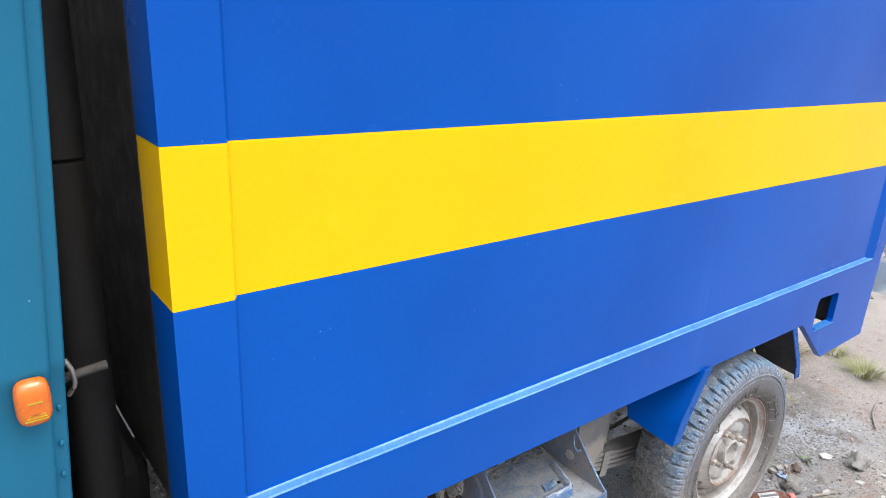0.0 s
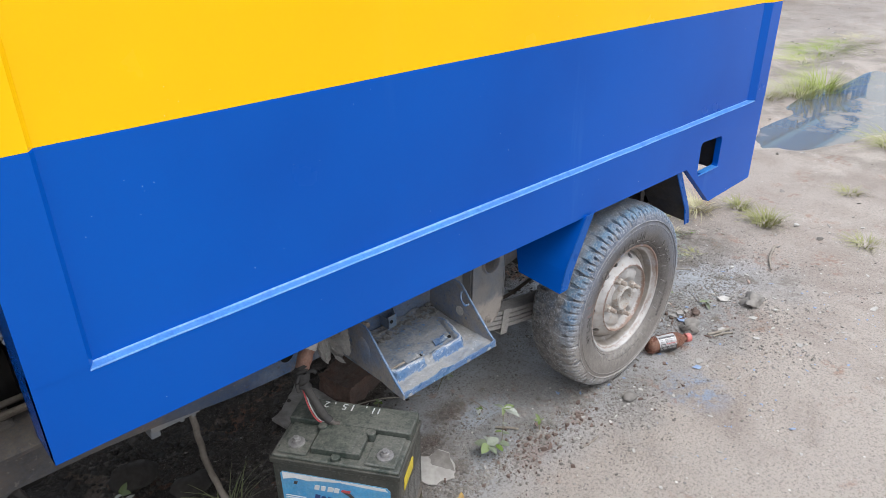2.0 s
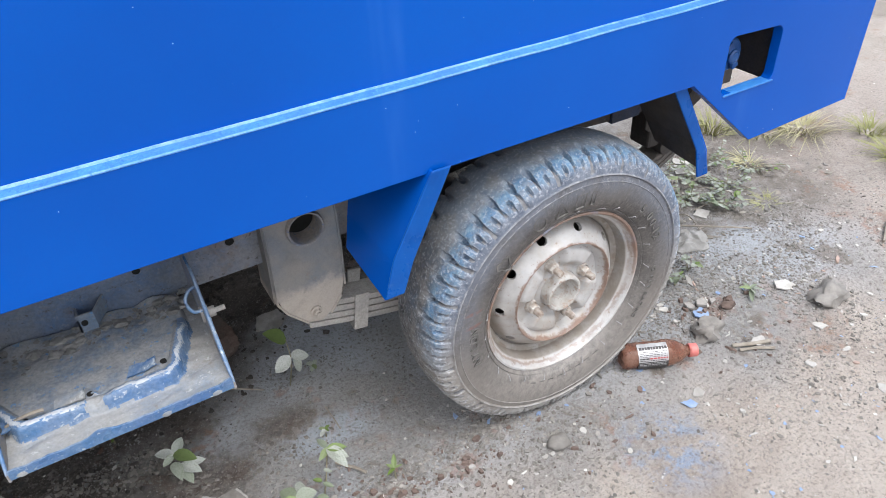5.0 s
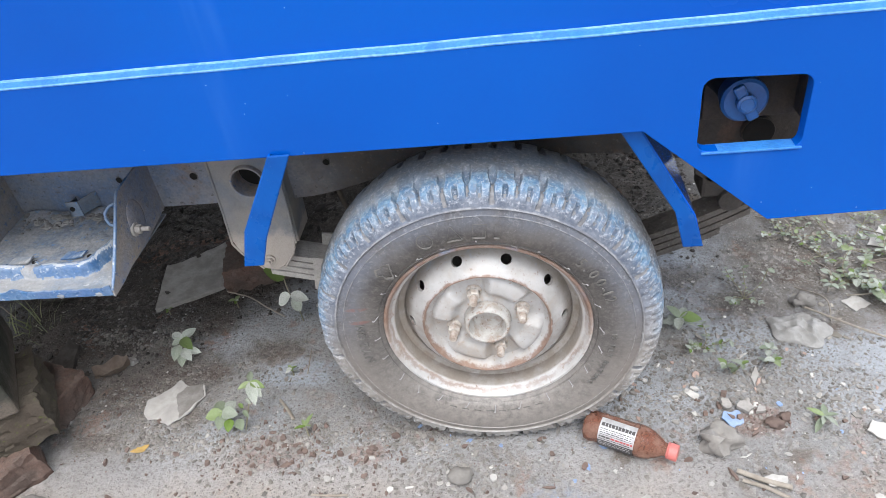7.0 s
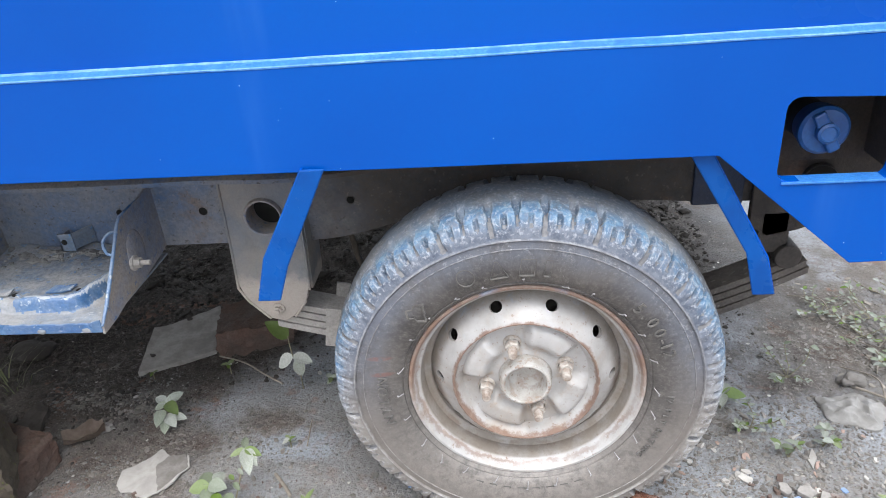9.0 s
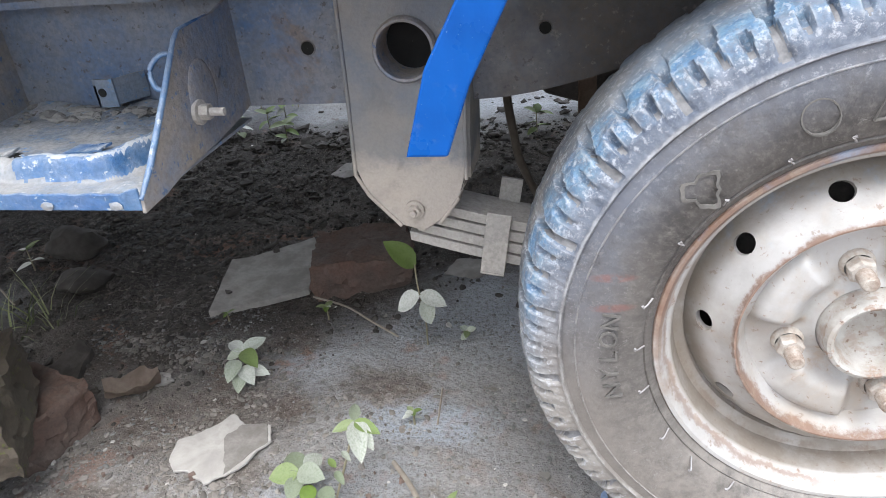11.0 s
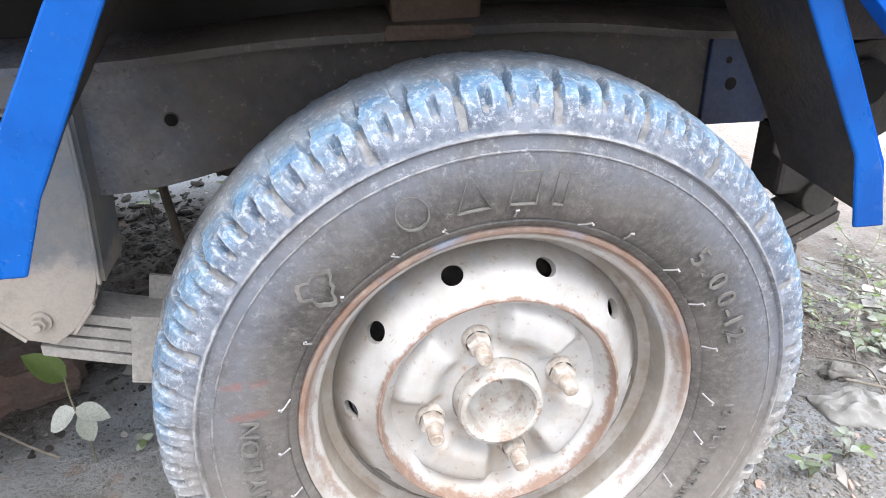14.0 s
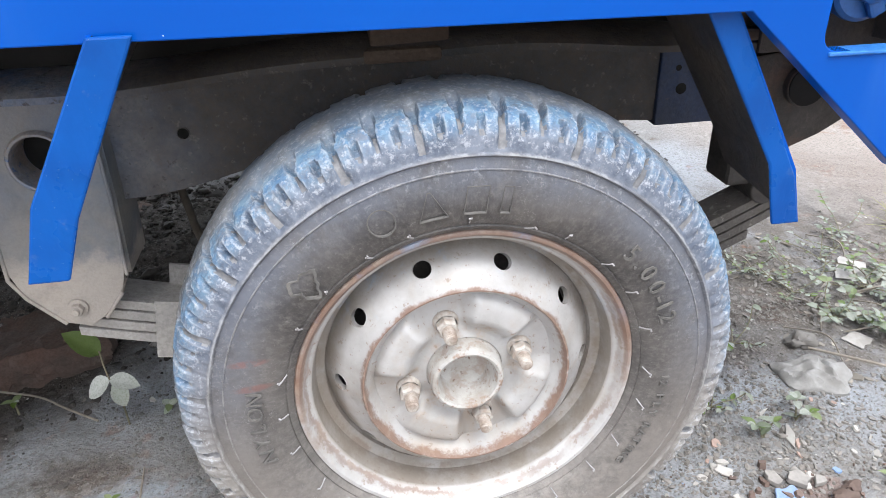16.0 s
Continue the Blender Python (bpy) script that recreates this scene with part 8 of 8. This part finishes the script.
scatter("silt_crumbs", "dark crumbs and flakes over the grey silt", "grit", random_spots(5200, 41, (-1.0, 0.1), (0.05, 0.62), 0.0009, 0.0036, lambda x, y: max(0.02, min(1.0, 0.25 + 2.2 * noise.noise(Vector((x * 7, y * 7, 4)))))), "clod_grey", 41, 0.6)
scatter("damp_crumbs", "dark crumbs of damp earth below the carrier", "earth", random_spots(3600, 44, (-0.98, -0.36), (-0.03, 0.34), 0.001, 0.0062, lambda x, y: max(0.01, min(1.0, 0.15 + 2.6 * noise.noise(Vector((x * 8, y * 8, 11))))) * min(1.0, max(0.08, (-0.42 - x) * 4))), "grit", 44, 0.5)
scatter("ridge_crumbs", "pale crumbs and grit along the edge of the silt", "grit", random_spots(2600, 45, (-0.72, -0.08), (-0.10, 0.12), 0.001, 0.0058, lambda x, y: math.exp(-((y - 0.004 - 0.04 * max(0.0, x + 0.45) - 0.02 * noise.noise(Vector((x * 9, 0, 1)))) / 0.028) ** 2)), "stone", 45, 0.6)
scatter("wet_crumbs", "lumps of wet dark mud by the front of the truck", "mud", random_spots(4200, 42, (-1.8, -0.95), (0.0, 0.95), 0.0015, 0.0085, lambda x, y: max(0.03, min(1.0, 0.3 + 2.0 * noise.noise(Vector((x * 5, y * 5, 8)))))), "wet_clod", 42, 0.5)
shards("yard_litter", "pale stones and litter over the yard", "litter", random_spots(900, 6, (1.4, 14.0), (-2.0, 4.5), 0.004, 0.028, lambda x, y: 0.6), "chip", 6)
scatter("yard_stones", "dark stones and clods over the yard", "stones", random_spots(1600, 7, (1.3, 14.0), (-2.0, 4.5), 0.003, 0.018, patchy(0.8, -0.1, 2)), "grit", 7, 0.45)


# ---- plants ----
def leaf_mesh(length, width, mat, name):
    bm = bmesh.new()
    rows = []
    for k in range(7):
        t = k / 6
        w = width / 2 * math.sin(math.pi * min(1.0, t ** 0.82 * 0.96 + 0.04)) ** 0.75
        droop = -0.18 * length * t * t
        rows.append([bm.verts.new((length * t, s * w, droop + abs(s) * w * 0.28)) for s in (-1, -0.5, 0, 0.5, 1)])
    for a, b in zip(rows, rows[1:]):
        for i in range(4):
            bm.faces.new((a[i], a[i + 1], b[i + 1], b[i]))
    bmesh.ops.remove_doubles(bm, verts=bm.verts, dist=1e-5)
    me = bpy.data.meshes.new(name)
    bm.to_mesh(me)
    bm.free()
    me.shade_smooth()
    me.materials.append(MAT[mat])
    return me


LEAF = {m: leaf_mesh(1.0, 0.62, m, "leaf") for m in ("leaf_dusty", "leaf_green", "leaf_grey")}
SLIM = {m: leaf_mesh(1.0, 0.36, m, "leaf") for m in ("leaf_dusty", "leaf_green", "leaf_grey")}


def plant(label, x, y, height, leaves, size, seed, stems=1, fresh=0.2, slim=False, lean=(0, 0), z=None, dusty="leaf_dusty"):
    """A weed: thin stems with whorls of separate leaves."""
    rnd = random.Random(seed)
    ob = thing("weed", label, "plant", (x, y, ground_z(x, y) if z is None else z), 0, "weeds by the truck")
    per = max(1, leaves // stems)
    for s in range(stems):
        a = rnd.uniform(0, TAU)
        off = 0.0 if stems == 1 else rnd.uniform(0.0, 0.35) * height + 0.01
        top = Vector((off * math.cos(a) + lean[0], off * math.sin(a) + lean[1], height * rnd.uniform(0.75, 1.0)))
        pts = curve_points([(0, 0, -0.004), (top.x * 0.3, top.y * 0.3, top.z * 0.45), top], 5)
        bm = bmesh.new()
        rod(bm, pts, [0.0016 * (1 - 0.5 * i / len(pts)) + 0.0003 for i in range(len(pts))], 5)
        part("stem", bm, "stem", ob, smooth=60)
        for k in range(per):
            t = 1.0 if k < 4 else rnd.uniform(0.25, 0.95)
            p = pts[min(len(pts) - 1, int(t * (len(pts) - 1)))]
            yaw = math.degrees(2.4 * k + a) + rnd.uniform(-20, 20)
            pitch = rnd.uniform(-5, 35) if t == 1.0 else rnd.uniform(-15, 20)
            src = (SLIM if slim else LEAF)["leaf_green" if rnd.random() < fresh or (t == 1.0 and rnd.random() < fresh) else dusty]
            o = new("leaf", src)
            o.parent = ob
            o.matrix_basis = pose(*p, rnd.uniform(-15, 15), -pitch, yaw) @ Matrix.Diagonal((*(3 * (size * rnd.uniform(0.65, 1.15),)), 1))
    return ob


def creeper(label, x, y, reach, stems, size, seed):
    """A weed that sprawls: stems run out over the ground and turn up, with small leaves in pairs."""
    rnd = random.Random(seed)
    foot = ground_z(x, y)
    ob = thing("weed", label, "plant", (x, y, foot), 0, "weeds by the truck")
    for s in range(stems):
        a = TAU * (s + rnd.uniform(-0.35, 0.35)) / stems
        far, bend, rise = reach * rnd.uniform(0.4, 1.15), rnd.uniform(-0.7, 0.7), rnd.uniform(0.012, 0.045)
        ctrl = []
        for t, h in ((0.0, 0.0), (0.35, 0.35), (0.7, 0.55), (1.0, 1.0)):
            px, py = far * t * math.cos(a + bend * t), far * t * math.sin(a + bend * t)
            ctrl.append((px, py, ground_z(x + px, y + py) - foot + 0.003 + rise * h))
        pts = curve_points(ctrl, 5)
        bm = bmesh.new()
        rod(bm, pts, 0.0009, 5)
        part("stem", bm, "stem", ob, smooth=60)
        n = len(pts)
        for k in range(3, n, 2):
            for side in (-1, 1):
                if rnd.random() < 0.32:
                    continue
                o = new("leaf", LEAF["leaf_green" if rnd.random() < 0.16 else "leaf_grey"])
                o.parent = ob
                yaw = math.degrees(a + bend * k / n) + side * rnd.uniform(35, 85)
                grow = size * rnd.uniform(0.55, 1.1) * (0.75 + 0.5 * k / n)
                o.matrix_basis = pose(*pts[k], rnd.uniform(-25, 25), -rnd.uniform(-12, 32), yaw) @ Matrix.Diagonal((grow, grow * rnd.uniform(0.85, 1.2), grow, 1))
    return ob


def seedling(label, foot, joint, leaves, width=1.0):
    """A seedling whose leaves spread from one joint; each leaf is (kind, tip)."""
    ob = thing("weed", label, "plant", foot, 0, "weeds by the truck")
    base, root = Vector(joint), Vector(foot)
    bm = bmesh.new()
    rod(bm, curve_points([(0, 0, -0.004), (base - root) * 0.5 + Vector((0.003, 0, 0.004)), base - root], 5), 0.0014, 6)
    part("stem", bm, "stem", ob, smooth=60)
    for kind, start, tip in leaves:
        o = new("leaf", LEAF["leaf_" + kind])
        o.parent = ob
        p, q = Vector(start or joint) - root, Vector(tip) - root
        along = (q - p).normalized()
        side = Vector((0.25, -0.45, 0.85)).cross(along).normalized()
        up = along.cross(side)
        size = 0.86 * (q - p).length
        m = Matrix(((along.x, side.x, up.x, p.x), (along.y, side.y, up.y, p.y), (along.z, side.z, up.z, p.z), (0, 0, 0, 1)))
        o.matrix_basis = m @ Matrix.Diagonal((size, size * width, size, 1))
    return ob


D, F, G = "dusty", "green", "grey"
seedling("dust-whitened seedling with broad oval leaves", (-0.700, 0.283, ground_z(-0.700, 0.283)), (-0.694, 0.258, 0.022), (
    (D, None, (-0.731, 0.278, 0.027)), (D, None, (-0.666, 0.291, 0.030)), (F, None, (-0.655, 0.222, 0.026)), (D, (-0.699, 0.245, 0.015), (-0.692, 0.196, 0.016)), (D, None, (-0.722, 0.245, 0.014)),
    (D, (-0.69, 0.24, 0.008), (-0.655, 0.202, 0.012)), (D, (-0.69, 0.235, 0.004), (-0.676, 0.19, 0.004)), (D, (-0.68, 0.24, 0.004), (-0.642, 0.228, 0.01))), 0.85)
seedling("yellow-green weed with broad dusty leaves on mud", (-0.53, 0.066, ground_z(-0.53, 0.066)), (-0.533, 0.053, 0.018), (
    (G, None, (-0.557, 0.086, 0.022)), (F, None, (-0.570, 0.038, 0.018)), (G, (-0.533, 0.048, 0.014), (-0.532, 0.014, 0.010)), (G, None, (-0.494, 0.040, 0.026)), (G, (-0.525, 0.055, 0.02), (-0.512, 0.086, 0.02)),
    (F, (-0.515, 0.04, 0.012), (-0.512, 0.010, 0.008)), (G, (-0.50, 0.04, 0.01), (-0.482, 0.014, 0.01))), 1.15)
sprig = seedling("fresh green sprig on a tall stem beside broader weed", (-0.494, 0.04, ground_z(-0.494, 0.04)), (-0.46, 0.066, 0.086), (
    (G, None, (-0.468, 0.098, 0.092)), (F, None, (-0.482, 0.046, 0.088)), (F, None, (-0.424, 0.050, 0.088)), (G, None, (-0.437, 0.014, 0.078)), (G, None, (-0.428, 0.032, 0.08)),
    (G, (-0.484, 0.046, 0.03), (-0.468, 0.028, 0.03)), (F, (-0.484, 0.048, 0.034), (-0.50, 0.062, 0.036)), (G, (-0.476, 0.055, 0.052), (-0.462, 0.043, 0.05))), 0.72)
seedling("tiny pale seedling in earth near the spring", (-0.389, 0.367, ground_z(-0.389, 0.367)), (-0.386, 0.35, 0.004), ((D, None, (-0.40, 0.362, 0.008)), (D, None, (-0.372, 0.358, 0.008)), (F, None, (-0.385, 0.332, 0.006)), (D, (-0.388, 0.355, -0.004), (-0.395, 0.34, -0.006))), 1.1)
plate_thing("board_scrap", "curled pale board scrap lying under spring", "scrap", [(-0.455, 0.53), (-0.44, 0.575), (-0.39, 0.58), (-0.375, 0.545), (-0.41, 0.52)], "slab", 15, 0.004, 6.0)
plate_thing("board_scrap", "pale paper scrap on earth under the truck", "scrap", [(-0.82, 1.0), (-0.80, 1.06), (-0.755, 1.07), (-0.745, 1.02), (-0.78, 0.985)], "slab", 17, 0.003, 6.0)


spring_weed = seedling("dust-white seedling with one clean green leaf under spring", (-0.445, 0.34, ground_z(-0.445, 0.34)), (-0.437, 0.30, 0.098), (
    (D, None, (-0.482, 0.30, 0.069)), (D, None, (-0.393, 0.298, 0.084)), (D, (-0.434, 0.298, 0.09), (-0.418, 0.292, 0.048)), (F, (-0.439, 0.30, 0.142), (-0.477, 0.296, 0.190))))
bm = bmesh.new()
rod(bm, curve_points([(0.008, -0.04, 0.113), (0.007, -0.042, 0.135), (0.006, -0.04, 0.16)], 4), 0.0011, 6)
part("stem", bm, "stem", spring_weed, smooth=60)
plant("tiny pale seedling beside the tyre", -0.430, 0.180, 0.022, 6, 0.016, 5, fresh=0.5)
plant("tiny sprout in dark earth near twig", -0.62, 0.40, 0.025, 5, 0.017, 6, fresh=0.5)
plant("tiny sprout at the edge of mortar slab", -0.79, 0.39, 0.02, 4, 0.014, 7, fresh=0.6)
plant("small green sprout in front of the tyre", -0.36, 0.02, 0.03, 4, 0.024, 8, fresh=0.7, slim=True)
plant("bushy dusty weed with large leaves by the hose", -1.210, 0.300, 0.11, 18, 0.056, 9, stems=3, fresh=0.08, dusty="leaf_grey")
plant("tall dusty weed with green tips under the cab", -1.385, 0.294, 0.215, 28, 0.044, 10, stems=4, fresh=0.25, dusty="leaf_grey")
plant("low small-leaved dusty weed in front of taller weed", -1.35, 0.19, 0.05, 16, 0.022, 41, stems=4, fresh=0.2, dusty="leaf_grey")
plant("small dusty sprout on bare mud by the hose", -1.303, 0.229, 0.03, 6, 0.024, 42, fresh=0.2)
plant("small dusty sprig on dark mud", -1.532, 0.522, 0.04, 7, 0.03, 43, fresh=0.3)
plant("tall slim weed with dusty leaves", -1.62, 0.56, 0.13, 16, 0.036, 11, stems=3, fresh=0.2, dusty="leaf_grey")
plant("dusty weed clump with green shoots", -1.628, 0.368, 0.11, 26, 0.036, 12, stems=5, fresh=0.25, dusty="leaf_grey")
plant("low dusty weed in shade", -1.46, 0.24, 0.06, 10, 0.03, 13, fresh=0.3, dusty="leaf_grey")
plant("small dusty sprig in dark earth", -1.29, 0.55, 0.05, 7, 0.03, 14, fresh=0.3)
plant("grey dusty weed behind the tyre", 0.366, 0.262, 0.045, 7, 0.044, 15, fresh=0.1, dusty="leaf_grey")
creeper("sprawling small-leaved dusty weed", 0.402, 0.205, 0.06, 5, 0.013, 16)
plant("low pale weed with rounded leaves", 0.443, 0.137, 0.028, 10, 0.02, 17, stems=2, fresh=0.15, dusty="leaf_grey")
plant("low green-hearted weed with rounded leaves", 0.507, 0.160, 0.03, 10, 0.021, 18, stems=2, fresh=0.2, dusty="leaf_grey")
plant("low star-shaped weed on open mud", 0.560, 0.020, 0.02, 6, 0.032, 19, fresh=0.1, slim=True, dusty="leaf_grey")
creeper("sprawling small-leaved weed beside rag", 0.515, 0.345, 0.075, 6, 0.012, 20)
for k, (x, y, reach, size) in enumerate(((0.775, 0.365, 0.075, 0.019), (0.80, 0.315, 0.07, 0.021), (0.895, 0.385, 0.09, 0.017), (0.842, 0.586, 0.10, 0.013), (0.962, 0.69, 0.10, 0.013), (0.94, 0.493, 0.10, 0.015), (0.712, 0.475, 0.09, 0.013), (0.735, 0.385, 0.07, 0.016), (0.85, 0.47, 0.10, 0.016), (0.755, 0.54, 0.10, 0.012), (1.02, 0.42, 0.10, 0.014), (0.66, 0.56, 0.08, 0.012), (0.90, 0.62, 0.10, 0.012))):
    creeper("low sprawling weed with small dusty leaves behind wheel", x, y, reach, 5 + k % 3, size, 30 + k)
for k in range(12):
    rnd = random.Random(500 + k)
    x, y, turn = rnd.uniform(0.62, 1.0), rnd.uniform(0.22, 0.6), rnd.uniform(0, TAU)
    twig([(x, y, 0.002), (x + 0.05 * math.cos(turn), y + 0.05 * math.sin(turn), 0.02), (x + 0.11 * math.cos(turn + 0.4), y + 0.11 * math.sin(turn + 0.4), 0.006)], 0.0014, "thin dry stalk among dusty weeds")
shards("leaf_litter", "cream and brown leaf litter among the weeds", "litter", random_spots(170, 52, (0.6, 1.25), (0.2, 0.85), 0.003, 0.013, lambda x, y: 0.9), "chip_dull", 52, 0.08)
scatter("far_litter", "dark clods and litter on pale ground beyond the truck", "litter", random_spots(2600, 51, (-2.2, 0.8), (1.15, 2.6), 0.004, 0.022, lambda x, y: max(0.05, min(1.0, 0.35 + 1.8 * noise.noise(Vector((x * 3, y * 3, 6)))))), "clod", 51, 0.5)
for k in range(36):
    rnd = random.Random(60 + k)
    plant("green seedling on the far side of the truck", rnd.uniform(-1.3, 0.1), rnd.uniform(1.15, 1.9), 0.06, 7, 0.042, 70 + k, fresh=0.8)


def grass_tuft(label, x, y, radius, height, blades, seed, mat="grass"):
    rnd = random.Random(seed)
    verts, faces = [], []
    for _ in range(blades):
        a, r = rnd.uniform(0, TAU), radius * 0.45 * math.sqrt(rnd.random())
        bx, by = r * math.cos(a), r * math.sin(a)
        d = a + rnd.uniform(-0.7, 0.7)
        h, reach, w = height * rnd.uniform(0.45, 1.0), radius * rnd.uniform(0.3, 1.0), rnd.uniform(0.0009, 0.0019) * (1 + height * 3)
        o = len(verts)
        for k in range(4):
            t = k / 3
            cx, cy = bx + math.cos(d) * reach * t ** 1.5, by + math.sin(d) * reach * t ** 1.5
            z = h * (t - 0.45 * t * t * (reach / max(h, 0.01)) * 0.6)
            ww = w * (1 - t * 0.85)
            verts += [(cx - math.sin(d) * ww, cy + math.cos(d) * ww, z), (cx + math.sin(d) * ww, cy - math.cos(d) * ww, z + 0.0006)]
        for k in range(3):
            faces.append((o + 2 * k, o + 2 * k + 1, o + 2 * k + 3, o + 2 * k + 2))
    me = bpy.data.meshes.new("grass_tuft")
    me.from_pydata(verts, [], faces)
    me.materials.append(MAT[mat])
    ob = new("grass_tuft", me)
    ob.location = (x, y, ground_z(x, y) - 0.002)
    return tagged(ob, label, "grass", "grass tufts")


for k, (x, y, r, h, n, m) in enumerate((
    (1.43, 0.195, 0.12, 0.085, 190, "grass"), (1.38, 0.50, 0.15, 0.075, 190, "grass"), (1.52, 0.36, 0.09, 0.07, 110, "grass"), (1.25, 0.56, 0.14, 0.07, 150, "grass"),
    (1.51, -0.19, 0.10, 0.05, 90, "grass"), (2.05, 0.057, 0.09, 0.05, 80, "grass"), (2.98, 0.12, 0.22, 0.13, 180, "grass"), (4.15, 0.98, 0.3, 0.24, 200, "grass_green"), (3.85, 1.02, 0.25, 0.2, 160, "grass_green"),
    (3.6, 1.15, 0.22, 0.12, 120, "grass"), (5.6, 1.55, 0.5, 0.12, 220, "grass_green"), (5.1, 1.45, 0.4, 0.11, 160, "grass_green"), (6.1, 1.55, 0.4, 0.1, 150, "grass_green"), (6.6, 1.5, 0.4, 0.09, 120, "grass"),
    (4.5, 0.15, 0.2, 0.15, 120, "grass_green"), (5.3, 0.55, 0.3, 0.2, 140, "grass_green"), (-0.78, -0.165, 0.05, 0.045, 36, "grass"), (1.13, 0.65, 0.10, 0.09, 90, "grass"), (-1.16, 0.31, 0.12, 0.12, 26, "grass_dark"), (-1.10, 0.36, 0.1, 0.10, 18, "grass_dark"), (-1.40, 0.24, 0.07, 0.2, 12, "grass_dark"),
    (1.05, 0.44, 0.08, 0.035, 90, "grass"), (0.92, 0.27, 0.06, 0.025, 50, "grass"),
)):
    grass_tuft("bright green marsh grass beside the puddle" if m == "grass_green" and x > 3 else "tuft of pale half-dry grass on mud", x, y, r, h, n, 100 + k, m)


# ---- the far side of the yard ----
def build_far_truck():
    ft = thing("parked_truck", "sky-blue open cargo truck with ribbed sides parked across the yard", "truck", (0, 0, 0))
    y0, y1, xa, xb, z0, z1 = 3.3, 5.3, 5.6, 13.7, 1.0, 2.75
    bm = bmesh.new()
    box(bm, xa, xb, y0 + 0.05, y1, z0, z0 + 0.12)
    box(bm, xa, xb, y0 + 0.05, y0 + 0.09, z0 + 0.12, z1)
    box(bm, xb - 0.06, xb, y0 + 0.05, y1, z0, z1)
    part("cargo_bed", bm, "far_blue", ft)
    for z, h in ((z0 - 0.02, 0.3), (1.58, 0.1), (2.1, 0.1), (2.65, 0.12)):
        bm = bmesh.new()
        box(bm, xa, xb + 0.02, y0, y0 + 0.06, z, z + h)
        part("side_rail", bm, "far_light", ft, bevel=0.01)
    for k in range(27):
        x = xa + 0.15 + 0.3 * k
        for za, zb in ((1.28, 1.58), (1.68, 2.1), (2.2, 2.65)):
            bm = bmesh.new()
            prism(bm, [(x, y0 + 0.055), (x + 0.04, y0 + 0.005), (x + 0.12, y0 + 0.005), (x + 0.16, y0 + 0.055)], za, zb, "z")
            part("rib", bm, "far_blue", ft)
    for k, (x, z) in enumerate(((10.6, 1.42), (11.05, 1.42), (10.4, 1.86), (10.8, 1.86), (11.4, 1.9), (12.1, 1.9), (12.6, 1.9))):
        bm = bmesh.new()
        box(bm, x, x + 0.2, y0 - 0.004, y0 + 0.008, z, z + 0.13)
        part("painted_bar", bm, "far_white", ft)
    for y in (y0 - 0.18, y0 + 0.14):
        bm = bmesh.new()
        revolve(bm, [(0.24, 0.06), (0.27, 0.02), (0.40, 0.0), (0.445, 0.03), (0.46, 0.06), (0.46, 0.22), (0.445, 0.25), (0.40, 0.27), (0.27, 0.26)], 40)
        w = part("wheel", bm, "far_tyre", ft, "worn mud-brown truck tyre", loc=(10.62, y, 0.43), smooth=40)
        bm = bmesh.new()
        revolve(bm, [(0.262, 0.03), (0.245, 0.05), (0.22, 0.13), (0.12, 0.14), (0.1, 0.09), (0.0001, 0.085)], 30)
        part("rim", bm, "dark", w, smooth=40)
    bm = bmesh.new()
    prism(bm, [(11.0, 1.0), (11.0, 0.55), (11.35, 0.55), (11.5, 1.0)], 3.5, 3.52)
    box(bm, 5.8, 13.4, 3.9, 4.1, 0.75, 1.0)
    box(bm, 9.6, 11.6, 3.5, 5.2, 0.6, 0.99)
    part("underframe", bm, "rubber", ft)
    bm = bmesh.new()
    box(bm, 12.55, 12.62, 3.35, 3.42, 0.55, 1.0)
    box(bm, 13.0, 13.07, 3.35, 3.42, 0.55, 1.0)
    box(bm, 12.55, 13.07, 3.35, 3.42, 0.5, 0.57)
    part("guard_frame", bm, "far_blue", ft)


build_far_truck()


def build_yard_edge():
    bm = bmesh.new()
    for k in range(60):
        y = -10 + 0.75 * k
        box(bm, 27.0 + 0.05 * math.sin(k * 2.1), 27.06 + 0.05 * math.sin(k * 2.1), y, y + 0.73, -0.1, 1.9 + 0.15 * math.sin(k * 1.3))
    tagged(part("fence", bm, "fence"), "weathered grey board fence along the yard", "fence", kind="structure")
    ty = thing("tyre_stack", "stack of old muddy truck tyres in the yard", "tyres", (24.6, 6.05, -0.02))
    for k in range(4):
        bm = bmesh.new()
        revolve(bm, [(0.3, 0.02), (0.5, 0.0), (0.55, 0.06), (0.55, 0.2), (0.5, 0.26), (0.3, 0.24)], 30)
        part("tyre", bm, "far_tyre", ty, loc=(0, 0, 0.27 * k), rot=(90, 0, 0), smooth=40)
    rv = thing("red_cab", "faded red lorry cab standing behind tyres", "lorry", (26.0, 5.6, 0))
    bm = bmesh.new()
    prism(bm, [(-0.9, 0.6), (-0.9, 1.6), (-0.6, 2.4), (1.0, 2.4), (1.0, 0.6)], -1.0, 1.0)
    part("cab_shell", bm, "far_red", rv, bevel=0.06)
    bm = bmesh.new()
    box(bm, -0.92, -0.2, -0.9, 0.9, 0.2, 0.62)
    part("bumper", bm, "dark", rv, bevel=0.03)
    for k in range(9):
        rnd = random.Random(300 + k)
        grass_tuft("strip of bright grass at the fence foot", rnd.uniform(18.5, 21.5), rnd.uniform(4.6, 6.8), 1.3, 0.3, 260, 310 + k, "grass_green")


build_yard_edge()
